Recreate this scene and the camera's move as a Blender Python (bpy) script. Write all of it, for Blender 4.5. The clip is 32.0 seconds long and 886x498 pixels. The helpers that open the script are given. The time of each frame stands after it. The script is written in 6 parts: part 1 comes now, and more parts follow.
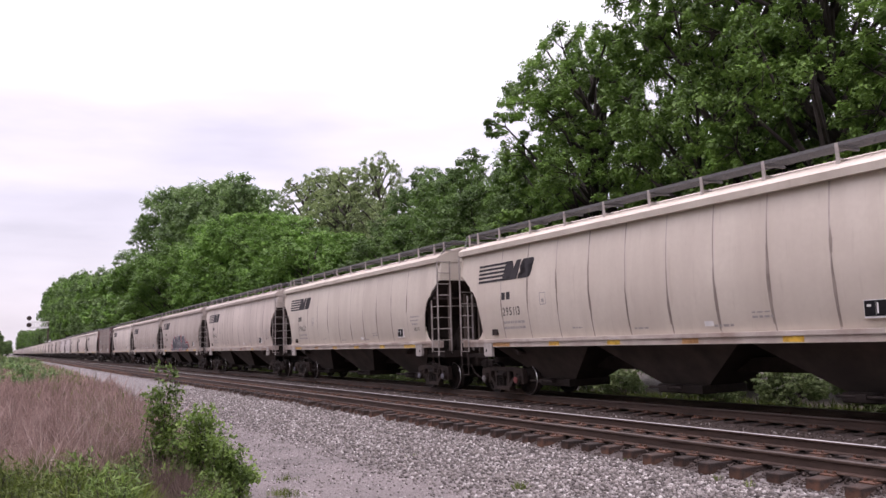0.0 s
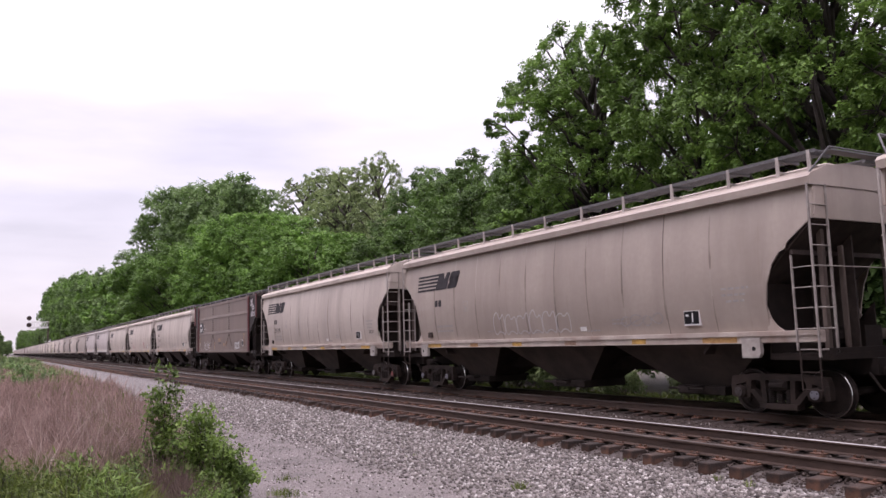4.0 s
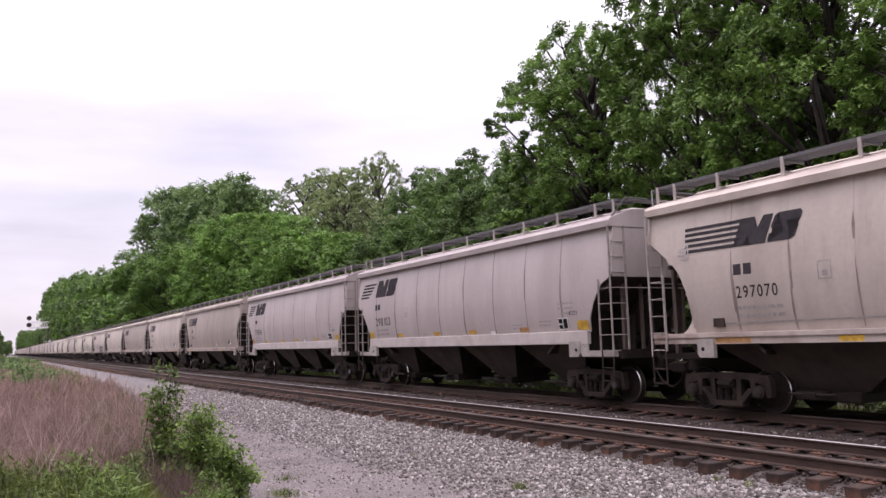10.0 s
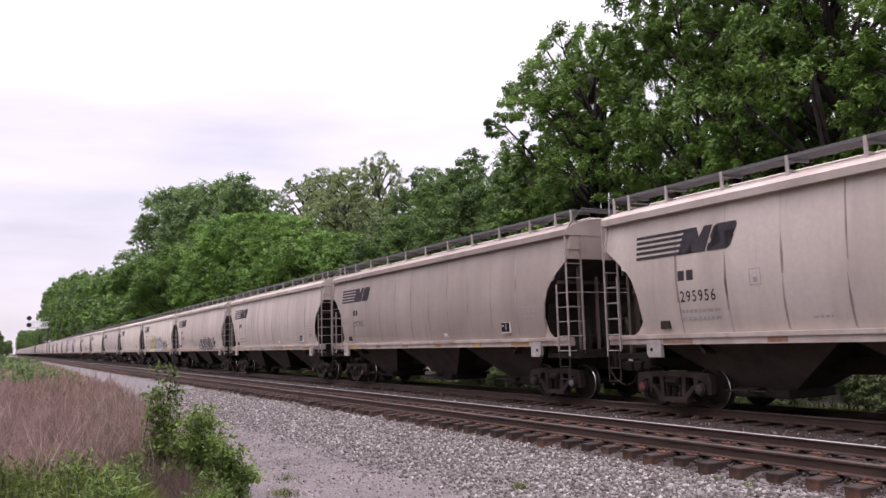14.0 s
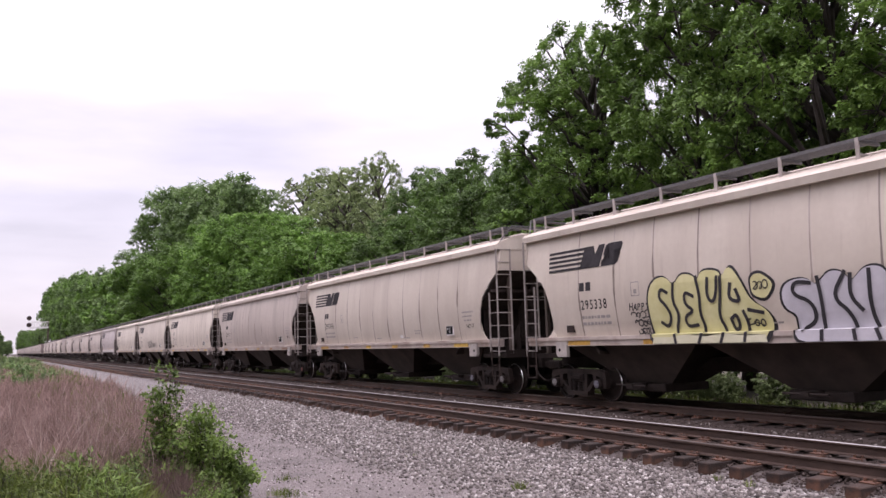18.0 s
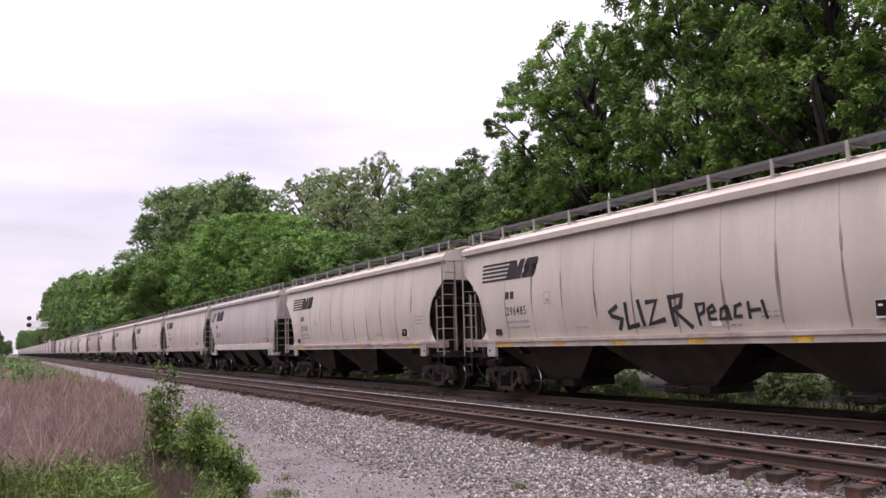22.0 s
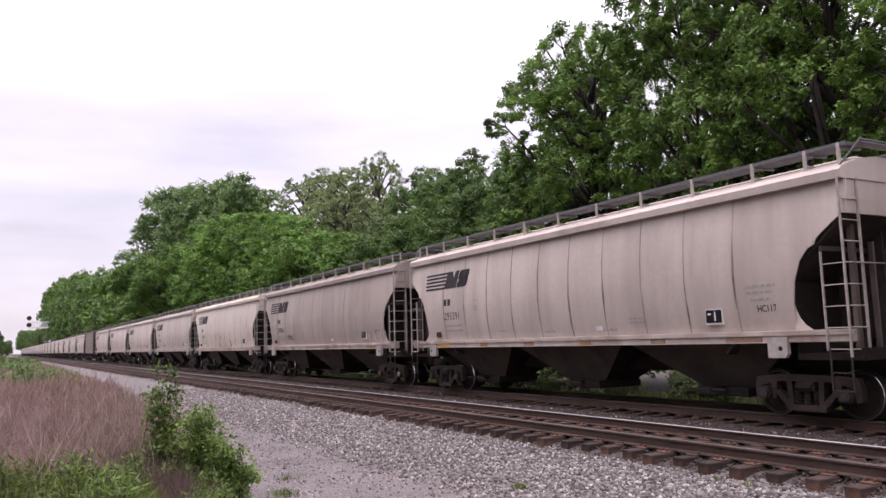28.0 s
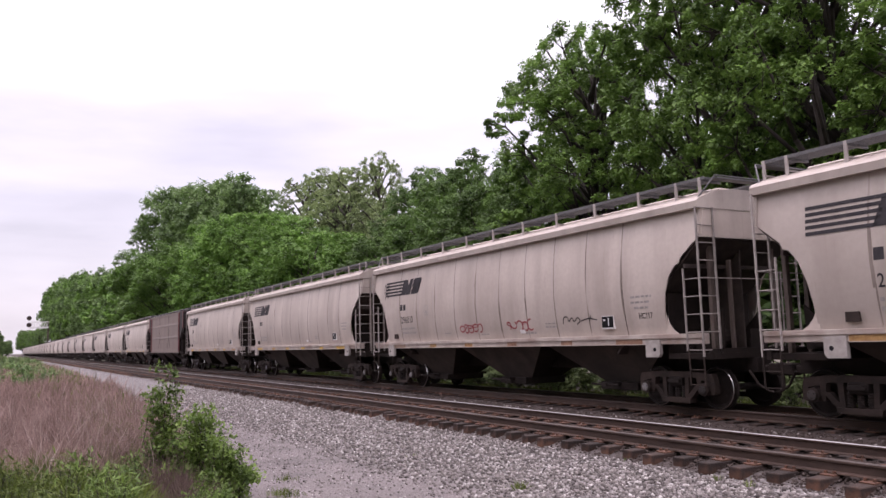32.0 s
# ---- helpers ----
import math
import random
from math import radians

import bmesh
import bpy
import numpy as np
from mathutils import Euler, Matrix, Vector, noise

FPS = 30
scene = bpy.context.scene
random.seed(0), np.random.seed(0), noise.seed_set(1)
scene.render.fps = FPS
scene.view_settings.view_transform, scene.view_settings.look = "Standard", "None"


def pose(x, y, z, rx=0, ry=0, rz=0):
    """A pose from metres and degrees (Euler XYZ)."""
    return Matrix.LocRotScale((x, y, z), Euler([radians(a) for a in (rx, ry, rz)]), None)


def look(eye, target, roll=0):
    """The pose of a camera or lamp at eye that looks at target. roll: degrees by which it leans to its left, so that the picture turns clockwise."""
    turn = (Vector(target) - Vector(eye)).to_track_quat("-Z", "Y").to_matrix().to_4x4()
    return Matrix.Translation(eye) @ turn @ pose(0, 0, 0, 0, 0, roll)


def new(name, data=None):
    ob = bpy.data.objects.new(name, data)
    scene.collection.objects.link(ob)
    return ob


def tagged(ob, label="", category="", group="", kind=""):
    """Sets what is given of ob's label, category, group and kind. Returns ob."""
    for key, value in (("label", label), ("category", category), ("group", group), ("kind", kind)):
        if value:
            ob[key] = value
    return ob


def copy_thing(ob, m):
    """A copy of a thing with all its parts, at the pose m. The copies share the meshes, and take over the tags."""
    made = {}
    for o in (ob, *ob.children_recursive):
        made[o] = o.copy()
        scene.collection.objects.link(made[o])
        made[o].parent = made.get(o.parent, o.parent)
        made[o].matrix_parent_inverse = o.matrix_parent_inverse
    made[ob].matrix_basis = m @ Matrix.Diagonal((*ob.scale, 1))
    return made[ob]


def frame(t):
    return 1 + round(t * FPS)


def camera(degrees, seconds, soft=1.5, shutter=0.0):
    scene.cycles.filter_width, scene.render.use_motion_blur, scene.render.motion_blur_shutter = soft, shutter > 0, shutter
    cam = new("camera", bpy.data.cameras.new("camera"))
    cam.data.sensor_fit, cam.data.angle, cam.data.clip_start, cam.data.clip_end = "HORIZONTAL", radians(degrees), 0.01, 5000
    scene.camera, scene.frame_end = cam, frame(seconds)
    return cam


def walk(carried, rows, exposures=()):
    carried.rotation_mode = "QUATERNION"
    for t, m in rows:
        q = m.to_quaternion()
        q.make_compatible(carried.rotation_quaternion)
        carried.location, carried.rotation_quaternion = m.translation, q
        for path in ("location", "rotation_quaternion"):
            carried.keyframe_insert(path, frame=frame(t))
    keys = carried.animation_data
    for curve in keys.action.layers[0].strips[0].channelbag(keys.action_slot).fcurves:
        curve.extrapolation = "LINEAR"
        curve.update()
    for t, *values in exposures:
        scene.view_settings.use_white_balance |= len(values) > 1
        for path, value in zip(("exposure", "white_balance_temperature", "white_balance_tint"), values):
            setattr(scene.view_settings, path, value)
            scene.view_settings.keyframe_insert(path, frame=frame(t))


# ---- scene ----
# ---------------------------------------------------------------- camera
cam = camera(59.25, 32.0, soft=1.5)
EYE = (0.0, 0.0, 1.661)
AIM = (-0.86371, 0.49006, 0.11766)
STAND = look(EYE, tuple(e + a for e, a in zip(EYE, AIM)), -1.625)
walk(cam, [(0, STAND), (32, STAND)], exposures=[(0, -0.22, 6420, 31), (32, -0.22, 6420, 31)])

# ---------------------------------------------------------------- world and light
world = bpy.data.worlds.new("overcast_sky")
scene.world = world
world.use_nodes = True
wn, wl = world.node_tree.nodes, world.node_tree.links
wn.clear()
w_out = wn.new("ShaderNodeOutputWorld")
w_add = wn.new("ShaderNodeAddShader")
sky_bg = wn.new("ShaderNodeBackground")
cloud_bg = wn.new("ShaderNodeBackground")
sky = wn.new("ShaderNodeTexSky")
sky.sky_type, sky.sun_disc = "NISHITA", False
SUN_ELEV, SUN_ROT = radians(76), radians(150)
sky.sun_elevation, sky.sun_rotation = SUN_ELEV, SUN_ROT
sky.air_density, sky.dust_density = 1.0, 3.0
sky_bg.inputs["Strength"].default_value = 0.05
wl.new(sky.outputs["Color"], sky_bg.inputs["Color"])
tc = wn.new("ShaderNodeTexCoord")
w_map = wn.new("ShaderNodeMapping")
w_map.inputs["Scale"].default_value = (1.0, 1.0, 5.0)
w_noise = wn.new("ShaderNodeTexNoise")
w_noise.inputs["Scale"].default_value = 2.4
w_noise.inputs["Detail"].default_value = 6
w_noise.inputs["Roughness"].default_value = 0.5
# thin bright overcast: white overhead, with soft grey-lilac cloud banks low down
w_sep = wn.new("ShaderNodeSeparateXYZ")
w_bank = wn.new("ShaderNodeMath")
w_bank.operation = "MULTIPLY_ADD"
w_bank.inputs[1].default_value = 1.3
w_ramp = wn.new("ShaderNodeValToRGB")
w_ramp.color_ramp.elements[0].position, w_ramp.color_ramp.elements[0].color = 0.42, (0.60, 0.612, 0.615, 1)
w_ramp.color_ramp.elements[1].position, w_ramp.color_ramp.elements[1].color = 1.10, (1.02, 1.03, 1.03, 1)
wl.new(tc.outputs["Generated"], w_map.inputs["Vector"])
wl.new(w_map.outputs["Vector"], w_noise.inputs["Vector"])
wl.new(tc.outputs["Generated"], w_sep.inputs["Vector"])
wl.new(w_sep.outputs["Z"], w_bank.inputs[0])
w_deep = wn.new("ShaderNodeMath")
w_deep.operation = "MULTIPLY_ADD"
w_deep.inputs[1].default_value, w_deep.inputs[2].default_value = 1.15, -0.085
wl.new(w_noise.outputs["Fac"], w_deep.inputs[0])
wl.new(w_deep.outputs[0], w_bank.inputs[2])
wl.new(w_bank.outputs[0], w_ramp.inputs["Fac"])
# an overcast sky is brighter towards the zenith
w_up = wn.new("ShaderNodeMapRange")
w_up.inputs["From Min"].default_value, w_up.inputs["From Max"].default_value = 0.28, 1.0
w_up.inputs["To Min"].default_value, w_up.inputs["To Max"].default_value = 1.15, 3.0
wl.new(w_sep.outputs["Z"], w_up.inputs["Value"])
wl.new(w_ramp.outputs["Color"], cloud_bg.inputs["Color"])
wl.new(w_up.outputs["Result"], cloud_bg.inputs["Strength"])
wl.new(sky_bg.outputs[0], w_add.inputs[0])
wl.new(cloud_bg.outputs[0], w_add.inputs[1])
wl.new(w_add.outputs[0], w_out.inputs["Surface"])

sun = new("sun", bpy.data.lights.new("sun", "SUN"))
sun.data.energy, sun.data.angle, sun.data.color = 1.0, radians(25), (1.0, 0.96, 0.9)
sun_way = Vector((math.sin(SUN_ROT) * math.cos(SUN_ELEV), math.cos(SUN_ROT) * math.cos(SUN_ELEV), math.sin(SUN_ELEV)))
sun.matrix_world = look(tuple(sun_way * 100), (0, 0, 0))

# ---------------------------------------------------------------- the plan: x along the line, y across it, z = 0 on the rail heads
NEAR_Y, TRAIN_Y = 10.22, 14.64
GAUGE = 0.755
TIE_TOP = -0.20
ROAD_Z = -0.50


# ---------------------------------------------------------------- materials
def nodes_of(m):
    m.use_nodes = True
    n, l = m.node_tree.nodes, m.node_tree.links
    return n, l, n["Principled BSDF"]


def ramp(n, stops):
    r = n.new("ShaderNodeValToRGB")
    while len(r.color_ramp.elements) < len(stops):
        r.color_ramp.elements.new(0.5)
    for e, (p, c) in zip(r.color_ramp.elements, stops):
        e.position, e.color = p, (*c, 1)
    return r


def surface(name, dark, light, scale=3.0, rough=0.7, metal=0.0, bump=0.0, bump_scale=40.0, stretch=(1, 1, 1), vary=0.0, grime=None, grime_scale=0.7, grime_amount=0.5, spec=0.5):
    """Two-scale colour variation with fine relief. vary: how much each object differs; grime: a second colour in broad patches."""
    m = bpy.data.materials.new(name)
    n, l, b = nodes_of(m)
    co = n.new("ShaderNodeTexCoord")
    mp = n.new("ShaderNodeMapping")
    mp.inputs["Scale"].default_value = stretch
    l.new(co.outputs["Object"], mp.inputs["Vector"])
    a = n.new("ShaderNodeTexNoise")
    a.inputs["Scale"].default_value, a.inputs["Detail"].default_value, a.inputs["Roughness"].default_value = scale, 6, 0.65
    l.new(mp.outputs["Vector"], a.inputs["Vector"])
    r = ramp(n, [(0.3, dark), (0.7, light)])
    l.new(a.outputs["Fac"], r.inputs["Fac"])
    colour = r.outputs["Color"]
    if grime:
        g = n.new("ShaderNodeTexNoise")
        g.inputs["Scale"].default_value, g.inputs["Detail"].default_value = grime_scale, 4
        l.new(mp.outputs["Vector"], g.inputs["Vector"])
        gr = n.new("ShaderNodeMapRange")
        gr.inputs["From Min"].default_value, gr.inputs["From Max"].default_value = 0.45, 0.75
        gr.inputs["To Max"].default_value = grime_amount
        l.new(g.outputs["Fac"], gr.inputs["Value"])
        mx = n.new("ShaderNodeMixRGB")
        mx.inputs["Color2"].default_value = (*grime, 1)
        l.new(gr.outputs["Result"], mx.inputs["Fac"])
        l.new(colour, mx.inputs["Color1"])
        colour = mx.outputs["Color"]
    if vary:
        oi = n.new("ShaderNodeObjectInfo")
        vr = n.new("ShaderNodeMapRange")
        vr.inputs["To Min"].default_value, vr.inputs["To Max"].default_value = 1 - vary, 1 + vary
        l.new(oi.outputs["Random"], vr.inputs["Value"])
        hs = n.new("ShaderNodeHueSaturation")
        l.new(vr.outputs["Result"], hs.inputs["Value"])
        l.new(colour, hs.inputs["Color"])
        colour = hs.outputs["Color"]
    l.new(colour, b.inputs["Base Color"])
    b.inputs["Roughness"].default_value, b.inputs["Metallic"].default_value = rough, metal
    b.inputs["Specular IOR Level"].default_value = spec
    if bump:
        f = n.new("ShaderNodeTexNoise")
        f.inputs["Scale"].default_value, f.inputs["Detail"].default_value = bump_scale, 4
        l.new(co.outputs["Object"], f.inputs["Vector"])
        bp = n.new("ShaderNodeBump")
        bp.inputs["Strength"].default_value, bp.inputs["Distance"].default_value = bump, 0.02
        l.new(f.outputs["Fac"], bp.inputs["Height"])
        l.new(bp.outputs["Normal"], b.inputs["Normal"])
    return m


def foliage(name, dark, light, gloss=0.5, patch=0.6):
    """Leaves: each one a little different, thin enough to let light through."""
    m = bpy.data.materials.new(name)
    n, l, b = nodes_of(m)
    ge = n.new("ShaderNodeNewGeometry")
    r = ramp(n, [(0.0, dark), (1.0, light)])
    co = n.new("ShaderNodeTexCoord")
    nz = n.new("ShaderNodeTexNoise")
    nz.inputs["Scale"].default_value, nz.inputs["Detail"].default_value = patch, 3
    l.new(co.outputs["Object"], nz.inputs["Vector"])
    ad = n.new("ShaderNodeMath")
    ad.operation = "MULTIPLY_ADD"
    ad.inputs[1].default_value = 0.42
    l.new(ge.outputs["Random Per Island"], ad.inputs[0])
    mr = n.new("ShaderNodeMapRange")
    mr.inputs["From Min"].default_value, mr.inputs["From Max"].default_value = 0.35, 0.68
    mr.inputs["To Max"].default_value = 0.62
    l.new(nz.outputs["Fac"], mr.inputs["Value"])
    l.new(mr.outputs["Result"], ad.inputs[2])
    l.new(ad.outputs[0], r.inputs["Fac"])
    oi = n.new("ShaderNodeObjectInfo")
    vr = n.new("ShaderNodeMapRange")
    vr.inputs["To Min"].default_value, vr.inputs["To Max"].default_value = 0.84, 1.18
    l.new(oi.outputs["Random"], vr.inputs["Value"])
    hs = n.new("ShaderNodeHueSaturation")
    l.new(vr.outputs["Result"], hs.inputs["Value"])
    l.new(r.outputs["Color"], hs.inputs["Color"])
    l.new(hs.outputs["Color"], b.inputs["Base Color"])
    b.inputs["Roughness"].default_value = gloss
    b.inputs["Specular IOR Level"].default_value = 0.3
    tr = n.new("ShaderNodeBsdfTranslucent")
    l.new(hs.outputs["Color"], tr.inputs["Color"])
    ms = n.new("ShaderNodeMixShader")
    ms.inputs["Fac"].default_value = 0.31
    l.new(b.outputs[0], ms.inputs[1])
    l.new(tr.outputs[0], ms.inputs[2])
    l.new(ms.outputs[0], n["Material Output"].inputs["Surface"])
    return m


def car_paint(name, base, dirt, seed, rust=(0.16, 0.09, 0.06)):
    """Weathered car paint: broad patches, rain streaks down the sides, fine dust; each car differs a little."""
    m = bpy.data.materials.new(name)
    n, l, b = nodes_of(m)
    co = n.new("ShaderNodeTexCoord")
    oi = n.new("ShaderNodeObjectInfo")
    off = n.new("ShaderNodeVectorMath")
    off.operation = "ADD"
    sc = n.new("ShaderNodeVectorMath")
    sc.operation = "SCALE"
    sc.inputs["Scale"].default_value = 60.0 + seed
    cx = n.new("ShaderNodeCombineXYZ")
    l.new(oi.outputs["Random"], cx.inputs["X"])
    l.new(cx.outputs["Vector"], sc.inputs[0])
    l.new(co.outputs["Object"], off.inputs[0])
    l.new(sc.outputs["Vector"], off.inputs[1])

    def noise_at(scale, stretch, detail=5, lo=0.4, hi=0.7, to=1.0):
        mp = n.new("ShaderNodeMapping")
        mp.inputs["Scale"].default_value = stretch
        l.new(off.outputs["Vector"], mp.inputs["Vector"])
        a = n.new("ShaderNodeTexNoise")
        a.inputs["Scale"].default_value, a.inputs["Detail"].default_value = scale, detail
        l.new(mp.outputs["Vector"], a.inputs["Vector"])
        r = n.new("ShaderNodeMapRange")
        r.inputs["From Min"].default_value, r.inputs["From Max"].default_value, r.inputs["To Max"].default_value = lo, hi, to
        l.new(a.outputs["Fac"], r.inputs["Value"])
        return r.outputs["Result"]

    colour = None
    mixes = [(noise_at(0.35, (1, 1, 1)), dirt, 0.55), (noise_at(1.0, (1.6, 1.6, 0.22), 6, 0.42, 0.72), dirt, 0.62), (noise_at(9.0, (1, 1, 1), 6, 0.35, 0.8), dirt, 0.25),
             (noise_at(1.3, (7.0, 7.0, 0.4), 6, 0.60, 0.80), rust, 0.16)]
    for fac, tone, amount in mixes:
        mx = n.new("ShaderNodeMixRGB")
        mu = n.new("ShaderNodeMath")
        mu.operation = "MULTIPLY"
        mu.inputs[1].default_value = amount
        l.new(fac, mu.inputs[0])
        l.new(mu.outputs[0], mx.inputs["Fac"])
        if colour is None:
            mx.inputs["Color1"].default_value = (*base, 1)
        else:
            l.new(colour, mx.inputs["Color1"])
        mx.inputs["Color2"].default_value = (*tone, 1)
        colour = mx.outputs["Color"]
    vr = n.new("ShaderNodeMapRange")
    vr.inputs["To Min"].default_value, vr.inputs["To Max"].default_value = 0.9, 1.08
    l.new(oi.outputs["Random"], vr.inputs["Value"])
    hs = n.new("ShaderNodeHueSaturation")
    l.new(vr.outputs["Result"], hs.inputs["Value"])
    l.new(colour, hs.inputs["Color"])
    l.new(hs.outputs["Color"], b.inputs["Base Color"])
    b.inputs["Roughness"].default_value = 0.55
    bp = n.new("ShaderNodeBump")
    bp.inputs["Strength"].default_value, bp.inputs["Distance"].default_value = 0.25, 0.03
    l.new(noise_at(1.1, (1, 1, 1), 3, 0.2, 0.8), bp.inputs["Height"])
    l.new(bp.outputs["Normal"], b.inputs["Normal"])
    return m


def seam_paint():
    """Weld seams: dark rust streaks that come and go down each joint, stronger on some cars than on others."""
    m = bpy.data.materials.new("rust_stained_weld")
    n, l, b = nodes_of(m)
    co = n.new("ShaderNodeTexCoord")
    oi = n.new("ShaderNodeObjectInfo")
    mp = n.new("ShaderNodeMapping")
    mp.inputs["Scale"].default_value = (3.0, 1.0, 0.75)
    sh = n.new("ShaderNodeVectorMath")
    sh.operation = "SCALE"
    sh.inputs["Scale"].default_value = 80.0
    cx = n.new("ShaderNodeCombineXYZ")
    l.new(oi.outputs["Random"], cx.inputs["X"])
    l.new(cx.outputs["Vector"], sh.inputs[0])
    l.new(sh.outputs["Vector"], mp.inputs["Location"])
    l.new(co.outputs["Object"], mp.inputs["Vector"])
    a = n.new("ShaderNodeTexNoise")
    a.inputs["Scale"].default_value, a.inputs["Detail"].default_value = 0.9, 3
    l.new(mp.outputs["Vector"], a.inputs["Vector"])
    st = n.new("ShaderNodeMapRange")
    st.inputs["To Min"].default_value, st.inputs["To Max"].default_value = -0.16, 0.14
    l.new(oi.outputs["Random"], st.inputs["Value"])
    ad = n.new("ShaderNodeMath")
    l.new(a.outputs["Fac"], ad.inputs[0])
    l.new(st.outputs["Result"], ad.inputs[1])
    r = ramp(n, [(0.36, (0.43, 0.37, 0.325)), (0.50, (0.30, 0.25, 0.217)), (0.68, (0.125, 0.096, 0.083))])
    l.new(ad.outputs[0], r.inputs["Fac"])
    l.new(r.outputs["Color"], b.inputs["Base Color"])
    b.inputs["Roughness"].default_value = 0.75
    return m


def mixed_sheet(name, tones, rough=0.5):
    """One of a few tones for each object, by chance, with a little grime."""
    m = bpy.data.materials.new(name)
    n, l, b = nodes_of(m)
    oi = n.new("ShaderNodeObjectInfo")
    r = ramp(n, [(k / len(tones), t) for k, t in enumerate(tones)])
    r.color_ramp.interpolation = "CONSTANT"
    l.new(oi.outputs["Random"], r.inputs["Fac"])
    co = n.new("ShaderNodeTexCoord")
    a = n.new("ShaderNodeTexNoise")
    a.inputs["Scale"].default_value, a.inputs["Detail"].default_value = 7.0, 5
    l.new(co.outputs["Object"], a.inputs["Vector"])
    g = ramp(n, [(0.35, (0.62, 0.56, 0.52)), (0.65, (1.05, 1.05, 1.05))])
    l.new(a.outputs["Fac"], g.inputs["Fac"])
    mx = n.new("ShaderNodeMixRGB")
    mx.blend_type, mx.inputs["Fac"].default_value = "MULTIPLY", 1.0
    l.new(r.outputs["Color"], mx.inputs["Color1"])
    l.new(g.outputs["Color"], mx.inputs["Color2"])
    l.new(mx.outputs["Color"], b.inputs["Base Color"])
    b.inputs["Roughness"].default_value = rough
    return m


BEIGE = car_paint("weathered_beige_paint", (0.54, 0.47, 0.412), (0.33, 0.272, 0.232), 0)
BEIGE_PALE = car_paint("pale_weathered_paint", (0.63, 0.565, 0.478), (0.47, 0.405, 0.336), 11)
BEIGE_DARK = car_paint("dingy_beige_paint", (0.40, 0.338, 0.292), (0.265, 0.214, 0.182), 13)
GREY = car_paint("weathered_grey_paint", (0.46, 0.405, 0.386), (0.34, 0.295, 0.278), 7)
BROWN = car_paint("weathered_brown_paint", (0.178, 0.130, 0.107), (0.122, 0.088, 0.074), 3)
RED = car_paint("sooty_maroon_paint", (0.15, 0.040, 0.039), (0.065, 0.026, 0.025), 5)
BLACKISH = car_paint("sooty_black_paint", (0.020, 0.016, 0.015), (0.034, 0.027, 0.024), 9)
BLACKISH.node_tree.nodes["Principled BSDF"].inputs["Specular IOR Level"].default_value = 0.2
BROWN_DARK = surface("dark_brown_stained_steel", (0.045, 0.031, 0.028), (0.085, 0.062, 0.054), 3, 0.8)
BAY = surface("lit_tan_bay_side", (0.034, 0.025, 0.021), (0.094, 0.069, 0.057), 0.9, 0.85, grime=(0.026, 0.020, 0.017), grime_amount=0.7)
GRIMY = surface("grimy_running_gear_steel", (0.013, 0.009, 0.0075), (0.030, 0.021, 0.0175), 4, 0.8, bump=0.3, vary=0.2, spec=0.3)
FRAME = surface("dusty_cast_steel", (0.014, 0.010, 0.008), (0.048, 0.032, 0.026), 3, 0.85, bump=0.4, vary=0.25, spec=0.3)
SEAM = seam_paint()
STAIN = surface("dark_seam_stain", (0.18, 0.142, 0.12), (0.32, 0.268, 0.228), 2.0, 0.75)
# near-black with the shade of the bay end slopes in it
PIT = surface("shade_black_sheet", (0.014, 0.010, 0.0085), (0.032, 0.023, 0.019), 2, 0.9, spec=0.25)
DARK_STEEL = surface("dark_brown_steel", (0.026, 0.018, 0.0145), (0.056, 0.040, 0.033), 3, 0.85)
SHINY = surface("bright_rim_edge", (0.60, 0.58, 0.56), (0.80, 0.78, 0.76), 8, 0.30, metal=1.0)
SILL = surface("dirty_white_sill_paint", (0.42, 0.375, 0.35), (0.56, 0.51, 0.48), 2.5, 0.6, grime=(0.30, 0.25, 0.22))
SILL_BEIGE = surface("rust_stained_sill_paint", (0.36, 0.30, 0.26), (0.50, 0.435, 0.385), 2.0, 0.65, grime=(0.20, 0.115, 0.08), grime_scale=1.6, grime_amount=0.55)
LADDER = surface("worn_ladder_steel", (0.22, 0.19, 0.172), (0.40, 0.36, 0.33), 5, 0.65, vary=0.15)
WHITE_STEEL = surface("dirty_white_steel", (0.27, 0.24, 0.22), (0.43, 0.39, 0.355), 6, 0.6, vary=0.12)
GRATING = surface("grey_galvanised_grating", (0.085, 0.083, 0.085), (0.155, 0.152, 0.150), 30, 0.6, metal=0.3)
DARK_INK = surface("faded_black_lettering", (0.020, 0.018, 0.020), (0.046, 0.041, 0.044), 6, 0.75, spec=0.3)
GREY_INK = surface("faded_grey_stencil", (0.26, 0.24, 0.23), (0.40, 0.37, 0.35), 9, 0.7)
WHITE_INK = surface("white_sign_paint", (0.62, 0.61, 0.60), (0.78, 0.77, 0.75), 5, 0.6)
YELLOW = mixed_sheet("yellow_reflector_sheet", [(0.72, 0.45, 0.05), (0.64, 0.38, 0.06), (0.66, 0.42, 0.05), (0.44, 0.24, 0.09), (0.58, 0.34, 0.05)], 0.45)
DULL_YELLOW = mixed_sheet("dirty_orange_reflector_sheet", [(0.40, 0.22, 0.09), (0.33, 0.19, 0.12), (0.46, 0.27, 0.10), (0.30, 0.20, 0.14), (0.56, 0.34, 0.08)])
CAP_PAINT = mixed_sheet("bearing_cap_paint", [(0.03, 0.024, 0.022), (0.16, 0.16, 0.19), (0.028, 0.022, 0.02), (0.19, 0.045, 0.04), (0.05, 0.04, 0.038), (0.20, 0.19, 0.19)], 0.6)
